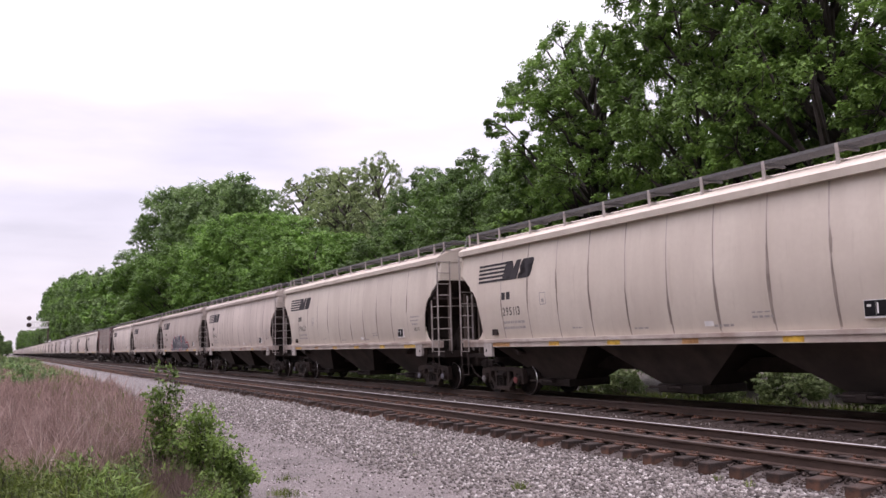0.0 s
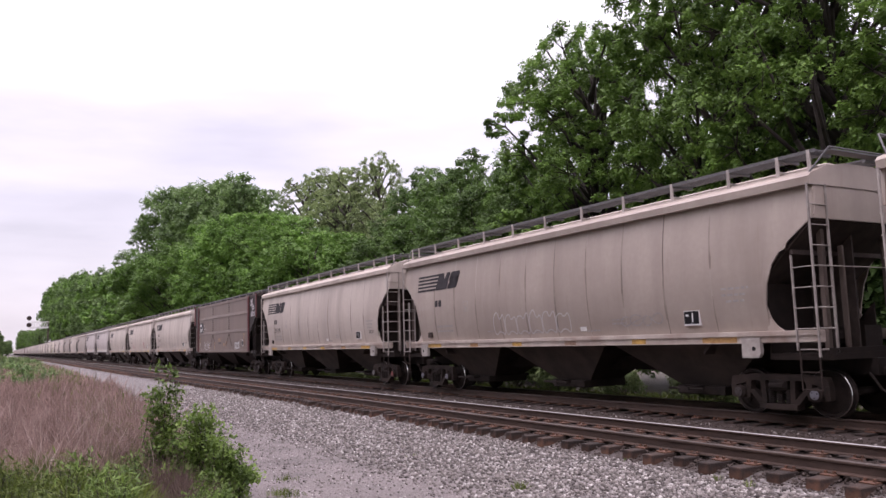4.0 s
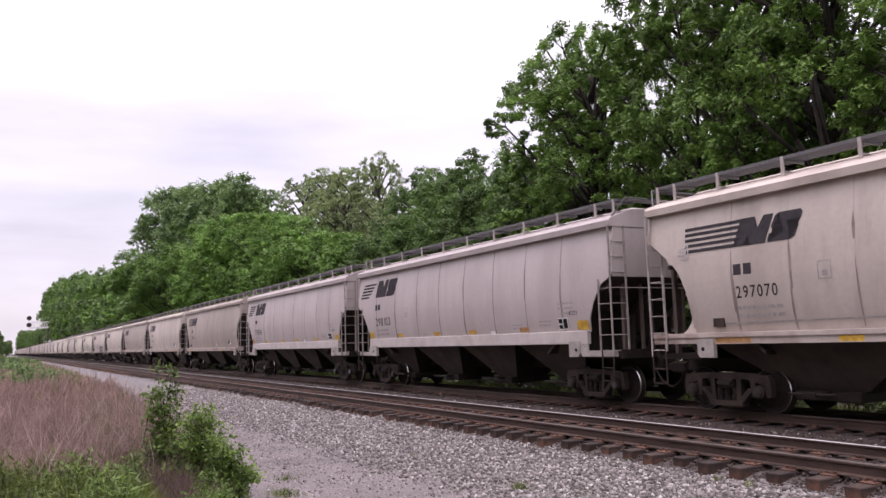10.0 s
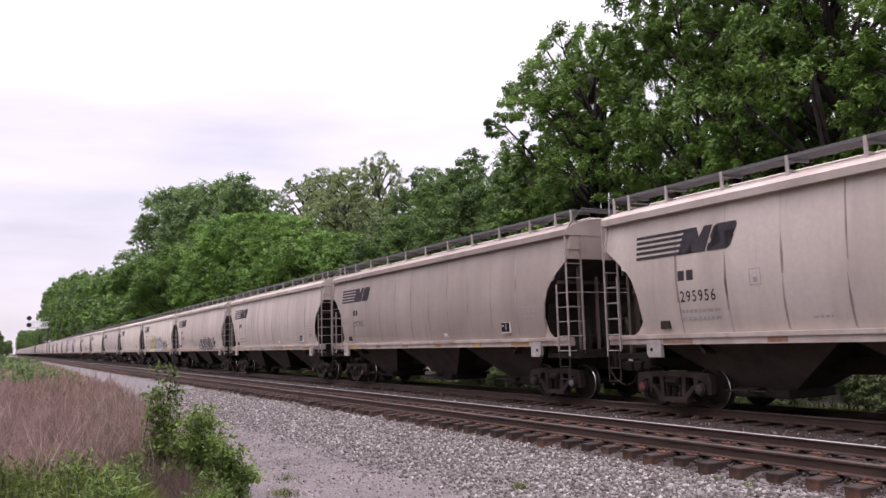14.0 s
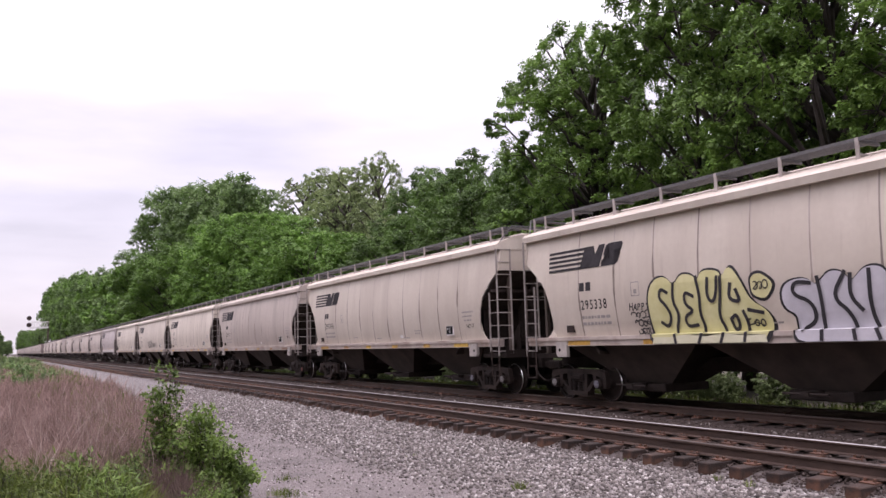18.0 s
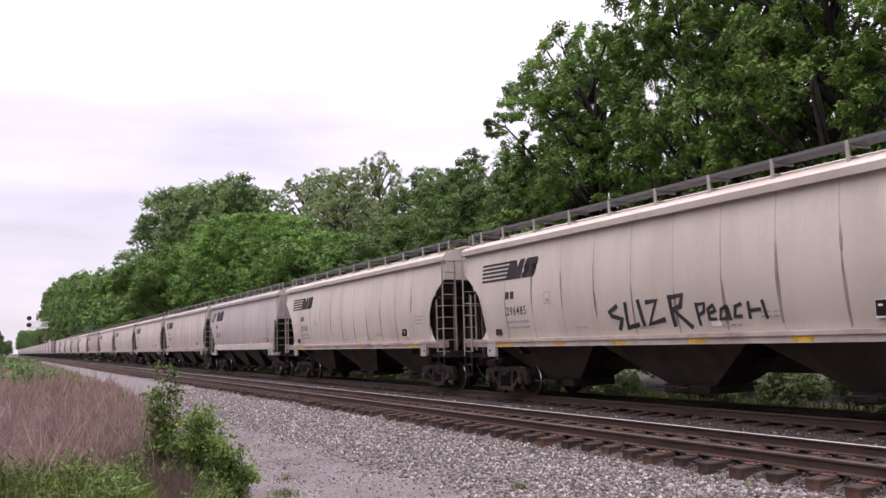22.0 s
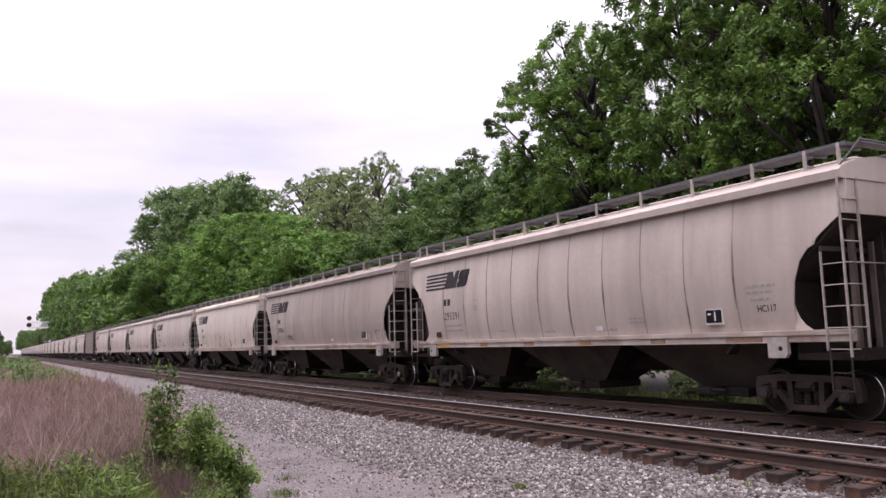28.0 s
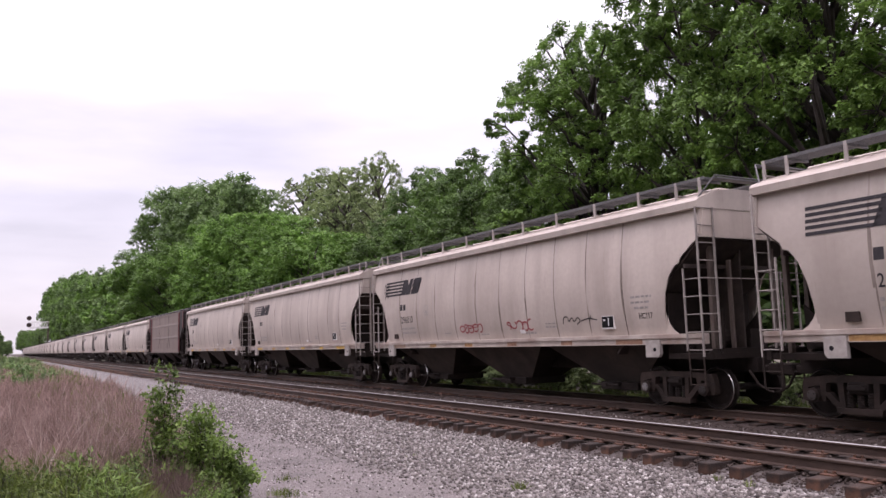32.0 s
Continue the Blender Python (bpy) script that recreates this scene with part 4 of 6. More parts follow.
    # shade between bays is coloured in: tan long sides, near-black end slopes
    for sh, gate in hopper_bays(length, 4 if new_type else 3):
        bay = part("hopper_bay", sh, [PIT, BAY], car, "hopper bay with tan sides and shade-black slopes")
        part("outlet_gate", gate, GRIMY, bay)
    under_frame(car, length, POST, distant)
    roof_fittings(car, length, 4.78, paint, distant)
    # ladders, stirrups and jacking pads at the four corners
    for e in (-1, 1):
        for sd in (-1,) if distant else (-1, 1):
            y = sd * 1.62
            part("side_ladder", ladder(e * (h - 0.71), e * (h - 1.16), 1.18, 4.42, 3.10, y, [1.32 + 0.385 * k for k in range(5)]), LADDER, car, "worn pale steel side ladder")
            if distant:
                continue
            st = Shape()
            for s in (0.72, 1.12):
                st.box(e * (h - s) - 0.014, e * (h - s) + 0.014, y - 0.014, y + 0.014, 0.56, 1.35)
            for z in (0.58, 0.90):
                st.rod((e * (h - 0.72), y, z), (e * (h - 1.12), y, z), 0.014)
            part("stirrup_step", st, FRAME, car)
            pad = part("jacking_pad", Shape().prism([(e * (h - 2.02), 1.56), (e * (h - 2.46), 1.56), (e * (h - 2.46), 1.16), (e * (h - 2.08), 1.16), (e * (h - 2.02), 1.24)], y - sd * 0.12, y - sd * 0.02), WHITE_STEEL, car)
            # black disc stands in for the darkness of the pad's hole
            part("pad_hole_disc", Shape().rod((e * (h - 2.17), y - sd * 0.03, 1.34), (e * (h - 2.17), y - sd * 0.014, 1.34), 0.045, 10), PANEL_BLACK, pad)
            part("end_ladder", end_ladder(e * (h - 0.67), sd * 1.62, sd * 1.14, 1.22, 4.42, [1.32 + 0.385 * k for k in range(9)]), LADDER, car)
    add_truck(car, -h + 2.33, distant)
    add_truck(car, h - 2.02, distant)
    # paint and plates that every car of this kind carries
    L = length
    ref = [(2.5, 3.38)] + [(s - 0.23, s + 0.23) for s in (5.52, 7.9, 10.36, 12.92)] + [(L - 3.5, L - 2.6)]
    if new_type:
        ref = [(1.70, 2.15), (4.26, 4.71), (7.12, 7.56), (9.47, 9.92), (12.32, 12.76), (L - 2.15, L - 1.70)]
    for a, b in ref:
        if new_type:
            decal("reflector", *bars([(a, b, 1.86, 2.10 if a < 2 or a > 14 else 1.99)]), YELLOW, car, L, 0.012)
        elif not distant:
            part("reflector", Shape().box(a - h, b - h, -1.563, -1.555, 1.455, 1.575), DULL_YELLOW if kind in ("dull", "dingy") else YELLOW, car)
    if not distant:
        rng = random.Random(sum(map(ord, kind)))
        vs, fs = [], []
        for s in seams:
            if 2.1 < s < L - 2.1:
                for _ in range(2):
                    top, long_, w = rng.uniform(2.4, 4.2), rng.uniform(0.5, 1.7), rng.uniform(0.016, 0.042)
                    lo, d = max(1.85 if new_type else 1.72, top - long_), 0.017 * rng.choice((-1, 1))
                    o = len(vs)
                    vs += [(s + d - 0.003, top), (s + d + 0.003, top), (s + d + w, (top + lo) / 2), (s + d + w * 0.6, lo), (s + d - w * 0.6, lo), (s + d - w, (top + lo) / 2)]
                    fs.append(tuple(range(o, o + 6)))
        tagged(decal("seam_stain", vs, fs, STAIN, car, L, 0.004), kind="stuff")
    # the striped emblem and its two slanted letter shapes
    d = 0.11
    if new_type:
        vs, fs = [], []
        for k in range(5):
            z = 3.48 + k * 0.125
            o = len(vs)
            vs += [(0.95 + k * 0.07, z), (1.75 + k * 0.15, z), (1.84 + k * 0.15, z + 0.075), (0.98 + k * 0.07, z + 0.075)]
            fs.append((o, o + 1, o + 2, o + 3))
        for f in fs:
            decal("emblem_stripe", [vs[i] for i in f], [(0, 1, 2, 3)], DARK_INK, car, L)
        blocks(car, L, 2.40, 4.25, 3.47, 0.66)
    else:
        vs, fs = stripes(1.82, 3.28, 3.42, 0.56)
        if distant:
            decal("emblem_stripe", vs, fs, DARK_INK, car, L)
        else:
            for f in fs:
                decal("emblem_stripe", [vs[i] for i in f], [(0, 1, 2, 3)], DARK_INK, car, L)
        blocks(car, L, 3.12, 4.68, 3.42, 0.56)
    g = -0.68 if new_type else 0.0
    u = 0.12 if new_type else 0.0
    decal("owner_mark", *bars([(3.10 + g, 3.29 + g, 2.84 + u, 3.06 + u), (3.35 + g, 3.54 + g, 2.84 + u, 3.06 + u)]), DARK_INK, car, L)
    tagged(decal("data_print", *print_lines([(3.12 + g, 4.2 + g, 2.13, 0.07), (3.12 + g, 4.2 + g, 1.97, 0.07)]), GREY_INK, car, L), kind="stuff")
    decal("boxed_mark", *bars([(5.0, 5.28, 2.92, 2.94), (5.0, 5.28, 2.60, 2.62), (5.0, 5.02, 2.62, 2.92), (5.26, 5.28, 2.62, 2.92), (5.09, 5.19, 2.66, 2.76)]), GREY_INK, car, L)
    tagged(decal("stencil_print", *print_lines([(L - 2.9, L - 2.15, 2.55, 0.05), (L - 2.9, L - 2.25, 2.42, 0.05), (L - 2.8, L - 2.3, 2.29, 0.05), (12.0, 12.5, 1.95, 0.045), (12.0, 12.5, 2.05, 0.03), (11.0, 11.5, 1.80, 0.05), (6.3, 6.7, 1.9, 0.04), (8.6, 9.1, 1.82, 0.04)], 6), GREY_INK, car, L), kind="stuff")
    decal("route_card", *bars([(10.75, 11.0, 1.82, 1.93)]), WHITE_INK, car, L, 0.012)
    if new_type:
        pl = decal("data_placard", *bars([(L - 2.94, L - 2.52, 1.88, 2.20)]), WHITE_INK, car, L, 0.010)
        decal("placard_panel", *bars([(L - 2.91, L - 2.75, 2.05, 2.17), (L - 2.71, L - 2.55, 1.91, 2.17), (L - 2.91, L - 2.75, 1.91, 2.01)]), PANEL_BLACK, pl, L, 0.016)
        tagged(decal("stencil_print", *print_lines([(L - 3.8, L - 3.2, 2.10, 0.05), (L - 3.8, L - 3.3, 2.0, 0.05)]), GREY_INK, car, L), kind="stuff")
    else:
        plate = Shape().box(L - 3.98 - h, L - 3.55 - h, -1.560, -1.480, 1.85, 2.17)
        pl = part("data_placard", plate, WHITE_INK, car, "black data placard in a white frame")
        for a, b in ((L - 3.968, L - 3.77), (L - 3.76, L - 3.562)):
            panel = part("placard_panel", Shape().box(a - h, b - h, -1.568, -1.560, 1.885, 2.158), PANEL_BLACK, pl)
            decal("placard_mark", *bars([(a + 0.05, a + 0.13, 2.05, 2.09)] if a < L - 3.9 else [(a + 0.02, a + 0.05, 1.93, 2.12)]), WHITE_INK, panel, L, -0.0, flat=True).matrix_basis = pose(0, 0.026, 0)
    if not new_type:
        part("card_holder", Shape().box(2.45 - h, 2.72 - h, -1.545, -1.45, 1.80, 1.98), FRAME, car)
    return car, length


def stripes(s0, s1, z, height):
    vs, fs = [], []
    step = height / 4.55
    for k in range(5):
        o = len(vs)
        zz = z + k * step * 0.985
        end = s1 - 0.06 + k * 0.035
        vs += [(s0, zz), (end, zz), (end + 0.02, zz + step * 0.56), (s0, zz + step * 0.56)]
        fs.append((o, o + 1, o + 2, o + 3))
    return vs, fs


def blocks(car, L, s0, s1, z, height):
    """Two slanted black letter shapes, a simplified N and S, beside the stripes."""
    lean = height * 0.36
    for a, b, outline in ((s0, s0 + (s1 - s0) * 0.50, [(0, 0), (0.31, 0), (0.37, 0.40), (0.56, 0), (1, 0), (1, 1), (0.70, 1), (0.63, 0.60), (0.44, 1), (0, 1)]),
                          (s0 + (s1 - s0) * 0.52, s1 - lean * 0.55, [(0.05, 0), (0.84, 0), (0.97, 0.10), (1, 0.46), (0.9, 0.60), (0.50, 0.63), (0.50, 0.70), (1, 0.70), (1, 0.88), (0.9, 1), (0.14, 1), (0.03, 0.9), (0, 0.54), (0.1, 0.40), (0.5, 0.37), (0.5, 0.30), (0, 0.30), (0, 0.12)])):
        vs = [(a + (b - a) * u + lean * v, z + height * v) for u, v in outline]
        decal("emblem_letter", vs, [tuple(range(len(vs)))], DARK_INK, car, L, label="slanted black emblem letter, simplified")


def box_hopper_car():
    """The older flat-sided hopper car: brown panels with ledges, red corner posts, black end plates."""
    L = 18.2
    h = L / 2
    car = thing("brown_hopper_car", "faded brown flat-sided hopper car with red corner posts", "freight car", "cars of the grain train")
    for sd in (-1, 1):
        y = sd * 1.58
        part("side_panel", Shape().box(-h + 2.0, h - 2.35, min(y, y - sd * 0.05), max(y, y - sd * 0.05), 1.45, 4.66), BROWN, car)
        for z in (2.62, 3.70):
            part("side_ledge", Shape().sweep([(y, z), (y + sd * 0.03, z + 0.01), (y + sd * 0.012, z + 0.15), (y, z + 0.17)], -h + 2.2, h - 2.5), BROWN, car)
        part("top_rail", Shape().box(-h + 1.95, h - 2.3, min(y - sd * 0.04, y + sd * 0.03), max(y - sd * 0.04, y + sd * 0.03), 4.58, 4.76, bevel=0.01), BROWN, car)
        part("side_sill", Shape().box(-h + 1.95, h - 2.3, min(y - sd * 0.04, y + sd * 0.03), max(y - sd * 0.04, y + sd * 0.03), 1.34, 1.50, bevel=0.01), BROWN, car)
        for e in (-1, 1):
            part("end_sill", Shape().box(*sorted((e * (h - 0.72), e * (h - 1.9))), min(y - sd * 0.06, y), max(y - sd * 0.06, y), 1.28, 1.42, bevel=0.008), BLACKISH, car)
        for e in (-1, 1):
            in_ = 2.38 if e > 0 else 2.05
            a, b = sorted((e * (h - in_ + 0.13), e * (h - in_ - 0.13)))
            post = part("corner_post", Shape().box(a, b, min(y, y + sd * 0.07), max(y, y + sd * 0.07), 1.4, 4.70, bevel=0.01), RED, car, "faded red corner post")
            stud = shared(("red stud", sd), lambda: Shape().box(-0.08, 0.08, min(y + sd * 0.07, y + sd * 0.095), max(y + sd * 0.07, y + sd * 0.095), 0, 0.06).mesh("stud", [RED]))
            for k in range(22):
                part("stud", stud, None, post, at=pose((a + b) / 2, 0, 1.55 + k * 0.14))
            out = [(e * (h - 0.75), 4.66), (e * (h - 0.75), 3.40), (e * (h - 1.1), 3.30), (e * (h - 2.3), 2.35), (e * (h - 2.3), 4.66)]
            part("end_plate", Shape().prism(out, y - sd * 0.03, y), BLACKISH, car, "sooty black end plate")
            a, b = sorted((e * (h - 0.70), e * (h - 0.86)))
            part("end_post", Shape().box(a, b, min(y, y + sd * 0.05), max(y, y + sd * 0.05), 3.38, 4.80), RED, car, "faded red end post")
            part("side_ladder", ladder(e * (h - 0.78), e * (h - 1.22), 0.95, 3.4, 3.0, sd * 1.62, [1.05 + 0.4 * k for k in range(6)]), GRIMY, car)
            part("inner_post", Shape().box(*sorted((e * (h - 0.55), e * (h - 0.70))), sd * 1.0 - 0.06, sd * 1.0 + 0.06, 1.1, 3.6), GRIMY, car)
        for s in (6.6, 11.1):
            stud = shared(("side stud", sd), lambda: Shape().box(-0.085, 0.085, min(y, y + sd * 0.03), max(y, y + sd * 0.03), 0, 0.065).mesh("stud", [BROWN_DARK]))
            z = 2.85
            while z < 4.55:
                if not 3.66 < z < 3.88:
                    part("stud", stud, None, car, at=pose(s - h, 0, z))
                z += 0.14
            rivet = shared(("rivet", sd), lambda: Shape().box(-0.035, 0.035, min(y, y + sd * 0.022), max(y, y + sd * 0.022), -0.03, 0.03).mesh("rivet", [BROWN_DARK]))
            for k in (-1, 1):
                for j in range(9):
                    part("rivet", rivet, None, car, at=pose(s - h + k * (0.05 + 0.085 * j), 0, 2.50 - 0.088 * j))
            part("gusset", shared(("gusset", sd), lambda: Shape().prism([(-0.10, 2.58), (0.10, 2.58), (0.14, 2.44), (-0.14, 2.44)], y, y + sd * 0.012).mesh("gusset", [BROWN_DARK])), None, car, at=pose(s - h, 0, 0))
    roof = Shape().sweep([(-1.58, 4.66), (-1.58, 4.76), (-1.0, 4.88), (1.0, 4.88), (1.58, 4.76), (1.58, 4.66)], -h + 0.66, h - 0.66)
    part("roof", roof, BROWN_DARK, car)
    for e in (-1, 1):
        x = e * (h - 0.72)
        part("end_sheet", Shape().box(min(x, x - e * 0.06), max(x, x - e * 0.06), -1.55, 1.55, 3.35, 4.76), BLACKISH, car)
        xa, xb = e * (h - 0.8), e * (h - 3.6)
        part("slope_sheet", Shape().add([(xa, -1.5, 3.4), (xa, 1.5, 3.4), (xb, 1.44, 1.2), (xb, -1.44, 1.2), (xa, -1.5, 3.32), (xa, 1.5, 3.32), (xb, 1.44, 1.12), (xb, -1.44, 1.12)], [(0, 1, 2, 3), (7, 6, 5, 4), (0, 4, 5, 1), (1, 5, 6, 2), (2, 6, 7, 3), (3, 7, 4, 0)]), BLACKISH, car)
        # dark plate, added so nothing bright shows through the end
        part("recess_backing", Shape().prism([(e * (h - 0.95), 1.1), (e * (h - 0.95), 3.2), (e * (h - 3.3), 1.35), (e * (h - 3.3), 1.1)], -0.02, 0.02), DARK_STEEL, car)
    for sh, gate in hopper_bays(L, 3, 1.5, 2.3):
        bay = part("hopper_bay", sh, [BLACKISH, BLACKISH], car)
        part("outlet_gate", gate, GRIMY, bay)
    under_frame(car, L, BLACKISH)
    roof_fittings(car, L, 4.67, BROWN)
    add_truck(car, -h + 2.2)
    add_truck(car, h - 2.2)
    return car, L


# ---------------------------------------------------------------- the train: order of the cars and what sets each one apart
NUMBERS = {-1: "295113", 0: "296622", 1: "296695", 2: "297568", 4: "297190", 5: "270672", 6: "295947", 7: "296560", 8: "297070", 9: "298103", 10: "298181", 11: "296281", 12: "295956", 13: "297355",
           15: "296176", 16: "295338", 17: "295036", 18: "296147", 19: "294911", 20: "296485", 21: "295185", 22: "298121", 23: "296694", 26: "295391", 27: "297806", 28: "296105", 29: "297862", 30: "296010"}
BROWN_CARS, GREY_CARS = (5, 33), (9, 10, 22)
DULL_CARS = (1, 12, 14, 18, 23, 24, 26, 29, 30)
PALE_CARS, DARK_CARS, DINGY_CARS = (-1, 0, 16, 17, 19, 20, 21, 28), (2,), (3, 11, 13, 27)
FIRST, LAST = -1, 62
TRAIN = {}
# how far each car is set back from the even spacing to fit the camera's view, in metres
VIEW_SHIFT = {-2: 0.26, -1: 0.27, 0: 0.36, 1: 0.36, 2: 0.36, 3: 0.32, 4: 0.28, 5: 0.00, 6: 0.15, 7: 0.14, 8: 0.16, 9: 0.06, 10: 0.06, 11: 0.09, 12: 0.40, 13: 0.48, 14: 0.41, 15: 0.30, 16: 0.16, 17: 0.18, 18: 0.14, 19: 0.14, 20: 0.08, 21: 0.02, 22: 0.03, 23: 0.04, 24: 0.02, 25: 0.00, 26: 0.06, 27: 0.06, 28: 0.14, 29: 0.13, 30: 0.18}


def build_train():
    protos = {"beige": hopper_car("beige"), "dull": hopper_car("dull"), "grey": hopper_car("grey"), "pale": hopper_car("pale"), "dark": hopper_car("dark"), "dingy": hopper_car("dingy"), "distant": hopper_car("distant"), "brown": box_hopper_car()}
    used = set()
    place = -18.35
    for i in range(FIRST, LAST):
        kind = "brown" if i in BROWN_CARS else "grey" if i in GREY_CARS else "distant" if i > 35 else "pale" if i in PALE_CARS else "dark" if i in DARK_CARS else "dingy" if i in DINGY_CARS else "dull" if i in DULL_CARS else "beige"
        proto, length = protos[kind]
        middle = place + length / 2 + VIEW_SHIFT.get(i, 0.15)
        at = pose(-22.348 - middle, TRAIN_Y, 0)
        if kind in used:
            car = copy_thing(proto, at)
        else:
            used.add(kind)
            car, proto.matrix_basis = proto, at
        TRAIN[i] = (car, middle, length)
        place += length
    for i, number in NUMBERS.items():
        car, _, length = TRAIN[i]
        if i != 5:
            s, z, k = (2.42, 2.34, 0.32) if i in GREY_CARS else (3.12, 2.37, 0.25)
            decal("road_number", *letters(number, s, z, k, 0.88 if i in GREY_CARS else 0.80, 0.62, 0.010), DARK_INK, car, length)
    for i in (0, 1, 2, 4, 6, 7, 12, 14, 16, 17, 18, 19, 20, 26, 27, 28, 29, 30):
        car, _, length = TRAIN[i]
        decal("code_stencil", *letters("HC117", length - 2.68, 2.06, 0.14, 0.85, 0.66, 0.006), DARK_INK, car, length)
    for i in (9, 10):
        car, _, length = TRAIN[i]
        decal("code_stencil", *letters("HC133", length - 2.5, 2.25, 0.12, 0.85, 0.66, 0.004), DARK_INK, car, length)
    graffiti()


def strokes(points, width):
    """One unbroken brush line through points in (s, z)."""
    pts = [points[0]]
    for p in points[1:]:
        if math.hypot(p[0] - pts[-1][0], p[1] - pts[-1][1]) > 1e-3:
            pts.append(p)
    ways = []
    for (a, b), (c, d) in zip(pts, pts[1:]):
        k = math.hypot(c - a, d - b)
        ways.append(((c - a) / k, (d - b) / k))
    vs = []
    for i, (s, z) in enumerate(pts):
        (a, b), (c, d) = ways[max(0, i - 1)], ways[min(i, len(ways) - 1)]
        nx, nz = -(b + d), a + c
        k = math.hypot(nx, nz)
        if k < 0.3:
            nx, nz, k = -d, c, 1.0
        w = width / 2 * min(1.35, 2 / k if k > 0.3 and k <= 2 else 1.0)
        end = (-0.3 if i == 0 else 0.3 if i == len(pts) - 1 else 0.0) * width
        ex, ez = c * end, d * end
        vs += [(s + ex + nx / k * w, z + ez + nz / k * w), (s + ex - nx / k * w, z + ez - nz / k * w)]
    return vs, [(2 * i, 2 * i + 1, 2 * i + 3, 2 * i + 2) for i in range(len(pts) - 1)]


def scrawl(seed, s0, s1, z0, z1, turns):
    """An unreadable hand-drawn line of loops and strokes between two heights."""
    rng = random.Random(seed)
    pts = []
    step = (s1 - s0) / turns * 2
    s = s0
    for k in range(max(2, turns // 2)):
        mid, tall, wide = (z0 + z1) / 2 + rng.uniform(-0.1, 0.1) * (z1 - z0), (z1 - z0) / 2 * rng.uniform(0.6, 1.1), abs(step) * rng.uniform(0.35, 0.6)
        a0, span, flip = rng.uniform(0, 6.28), rng.uniform(3.5, 6.0), rng.choice((-1, 1))
        for j in range(9):
            a = a0 + flip * span * j / 8
            pts.append((s + step / 2 + wide * math.cos(a), mid + tall * math.sin(a)))
        s += step
    return pts


def blob(s, z, rx, rz, seed=0, n=22):
    rng = random.Random(seed)
    a, b = rng.uniform(0, 6), rng.uniform(0, 6)
    out = [(s + rx * math.cos(t) * (1 + 0.10 * math.sin(3 * t + a)), z + rz * math.sin(t) * (1 + 0.10 * math.sin(2 * t + b))) for t in (k * math.tau / n for k in range(n))]
    return out, [tuple(range(n))]


def rounded(points, closed=True, rounds=2):
    """A hand-drawn line with its corners cut round."""
    for _ in range(rounds):
        out = [] if closed else [points[0]]
        pairs = list(zip(points, points[1:] + points[:1])) if closed else list(zip(points, points[1:]))
        for (a, b), (c, d) in pairs:
            out += [(0.75 * a + 0.25 * c, 0.75 * b + 0.25 * d), (0.25 * a + 0.75 * c, 0.25 * b + 0.75 * d)]
        points = out if closed else out + [points[-1]]
    return points


def bubble_word(car, L, body, lines, fill, label, foot):
    """A swollen painted word: black edge, filling, inner lines and a pale lower edge."""
    s0 = sum(s for s, _ in body) / len(body)
    z0 = sum(z for _, z in body) / len(body)
    body = [(s, max(1.465, z)) for s, z in rounded(body)]
    wide = [(s0 + (s - s0) * 1.04, max(1.455, z0 + (z - z0) * 1.09)) for s, z in body]
    decal("painted_outline", wide, [tuple(range(len(wide)))], SPRAY_BLACK, car, L, 0.006)
    decal("painted_word", body, [tuple(range(len(body)))], fill, car, L, 0.020, label)
    low = [p for p in body if p[1] < 1.66]
    if foot and len(low) > 2:
        a, b = min(s for s, _ in low) + 0.03, max(s for s, _ in low) - 0.03
        k = [(a, 1.47), (a + 0.04, 1.62)] + [(a + (b - a) * i / 6, 1.66 - 0.05 * (i % 2)) for i in range(1, 6)] + [(b - 0.04, 1.62), (b, 1.47)]
        decal("painted_foot", k, [tuple(range(len(k)))], foot, car, L, 0.028)
    for pts in lines:
        decal("painted_line", *strokes(rounded(pts, False), 0.075), SPRAY_BLACK, car, L, 0.036)


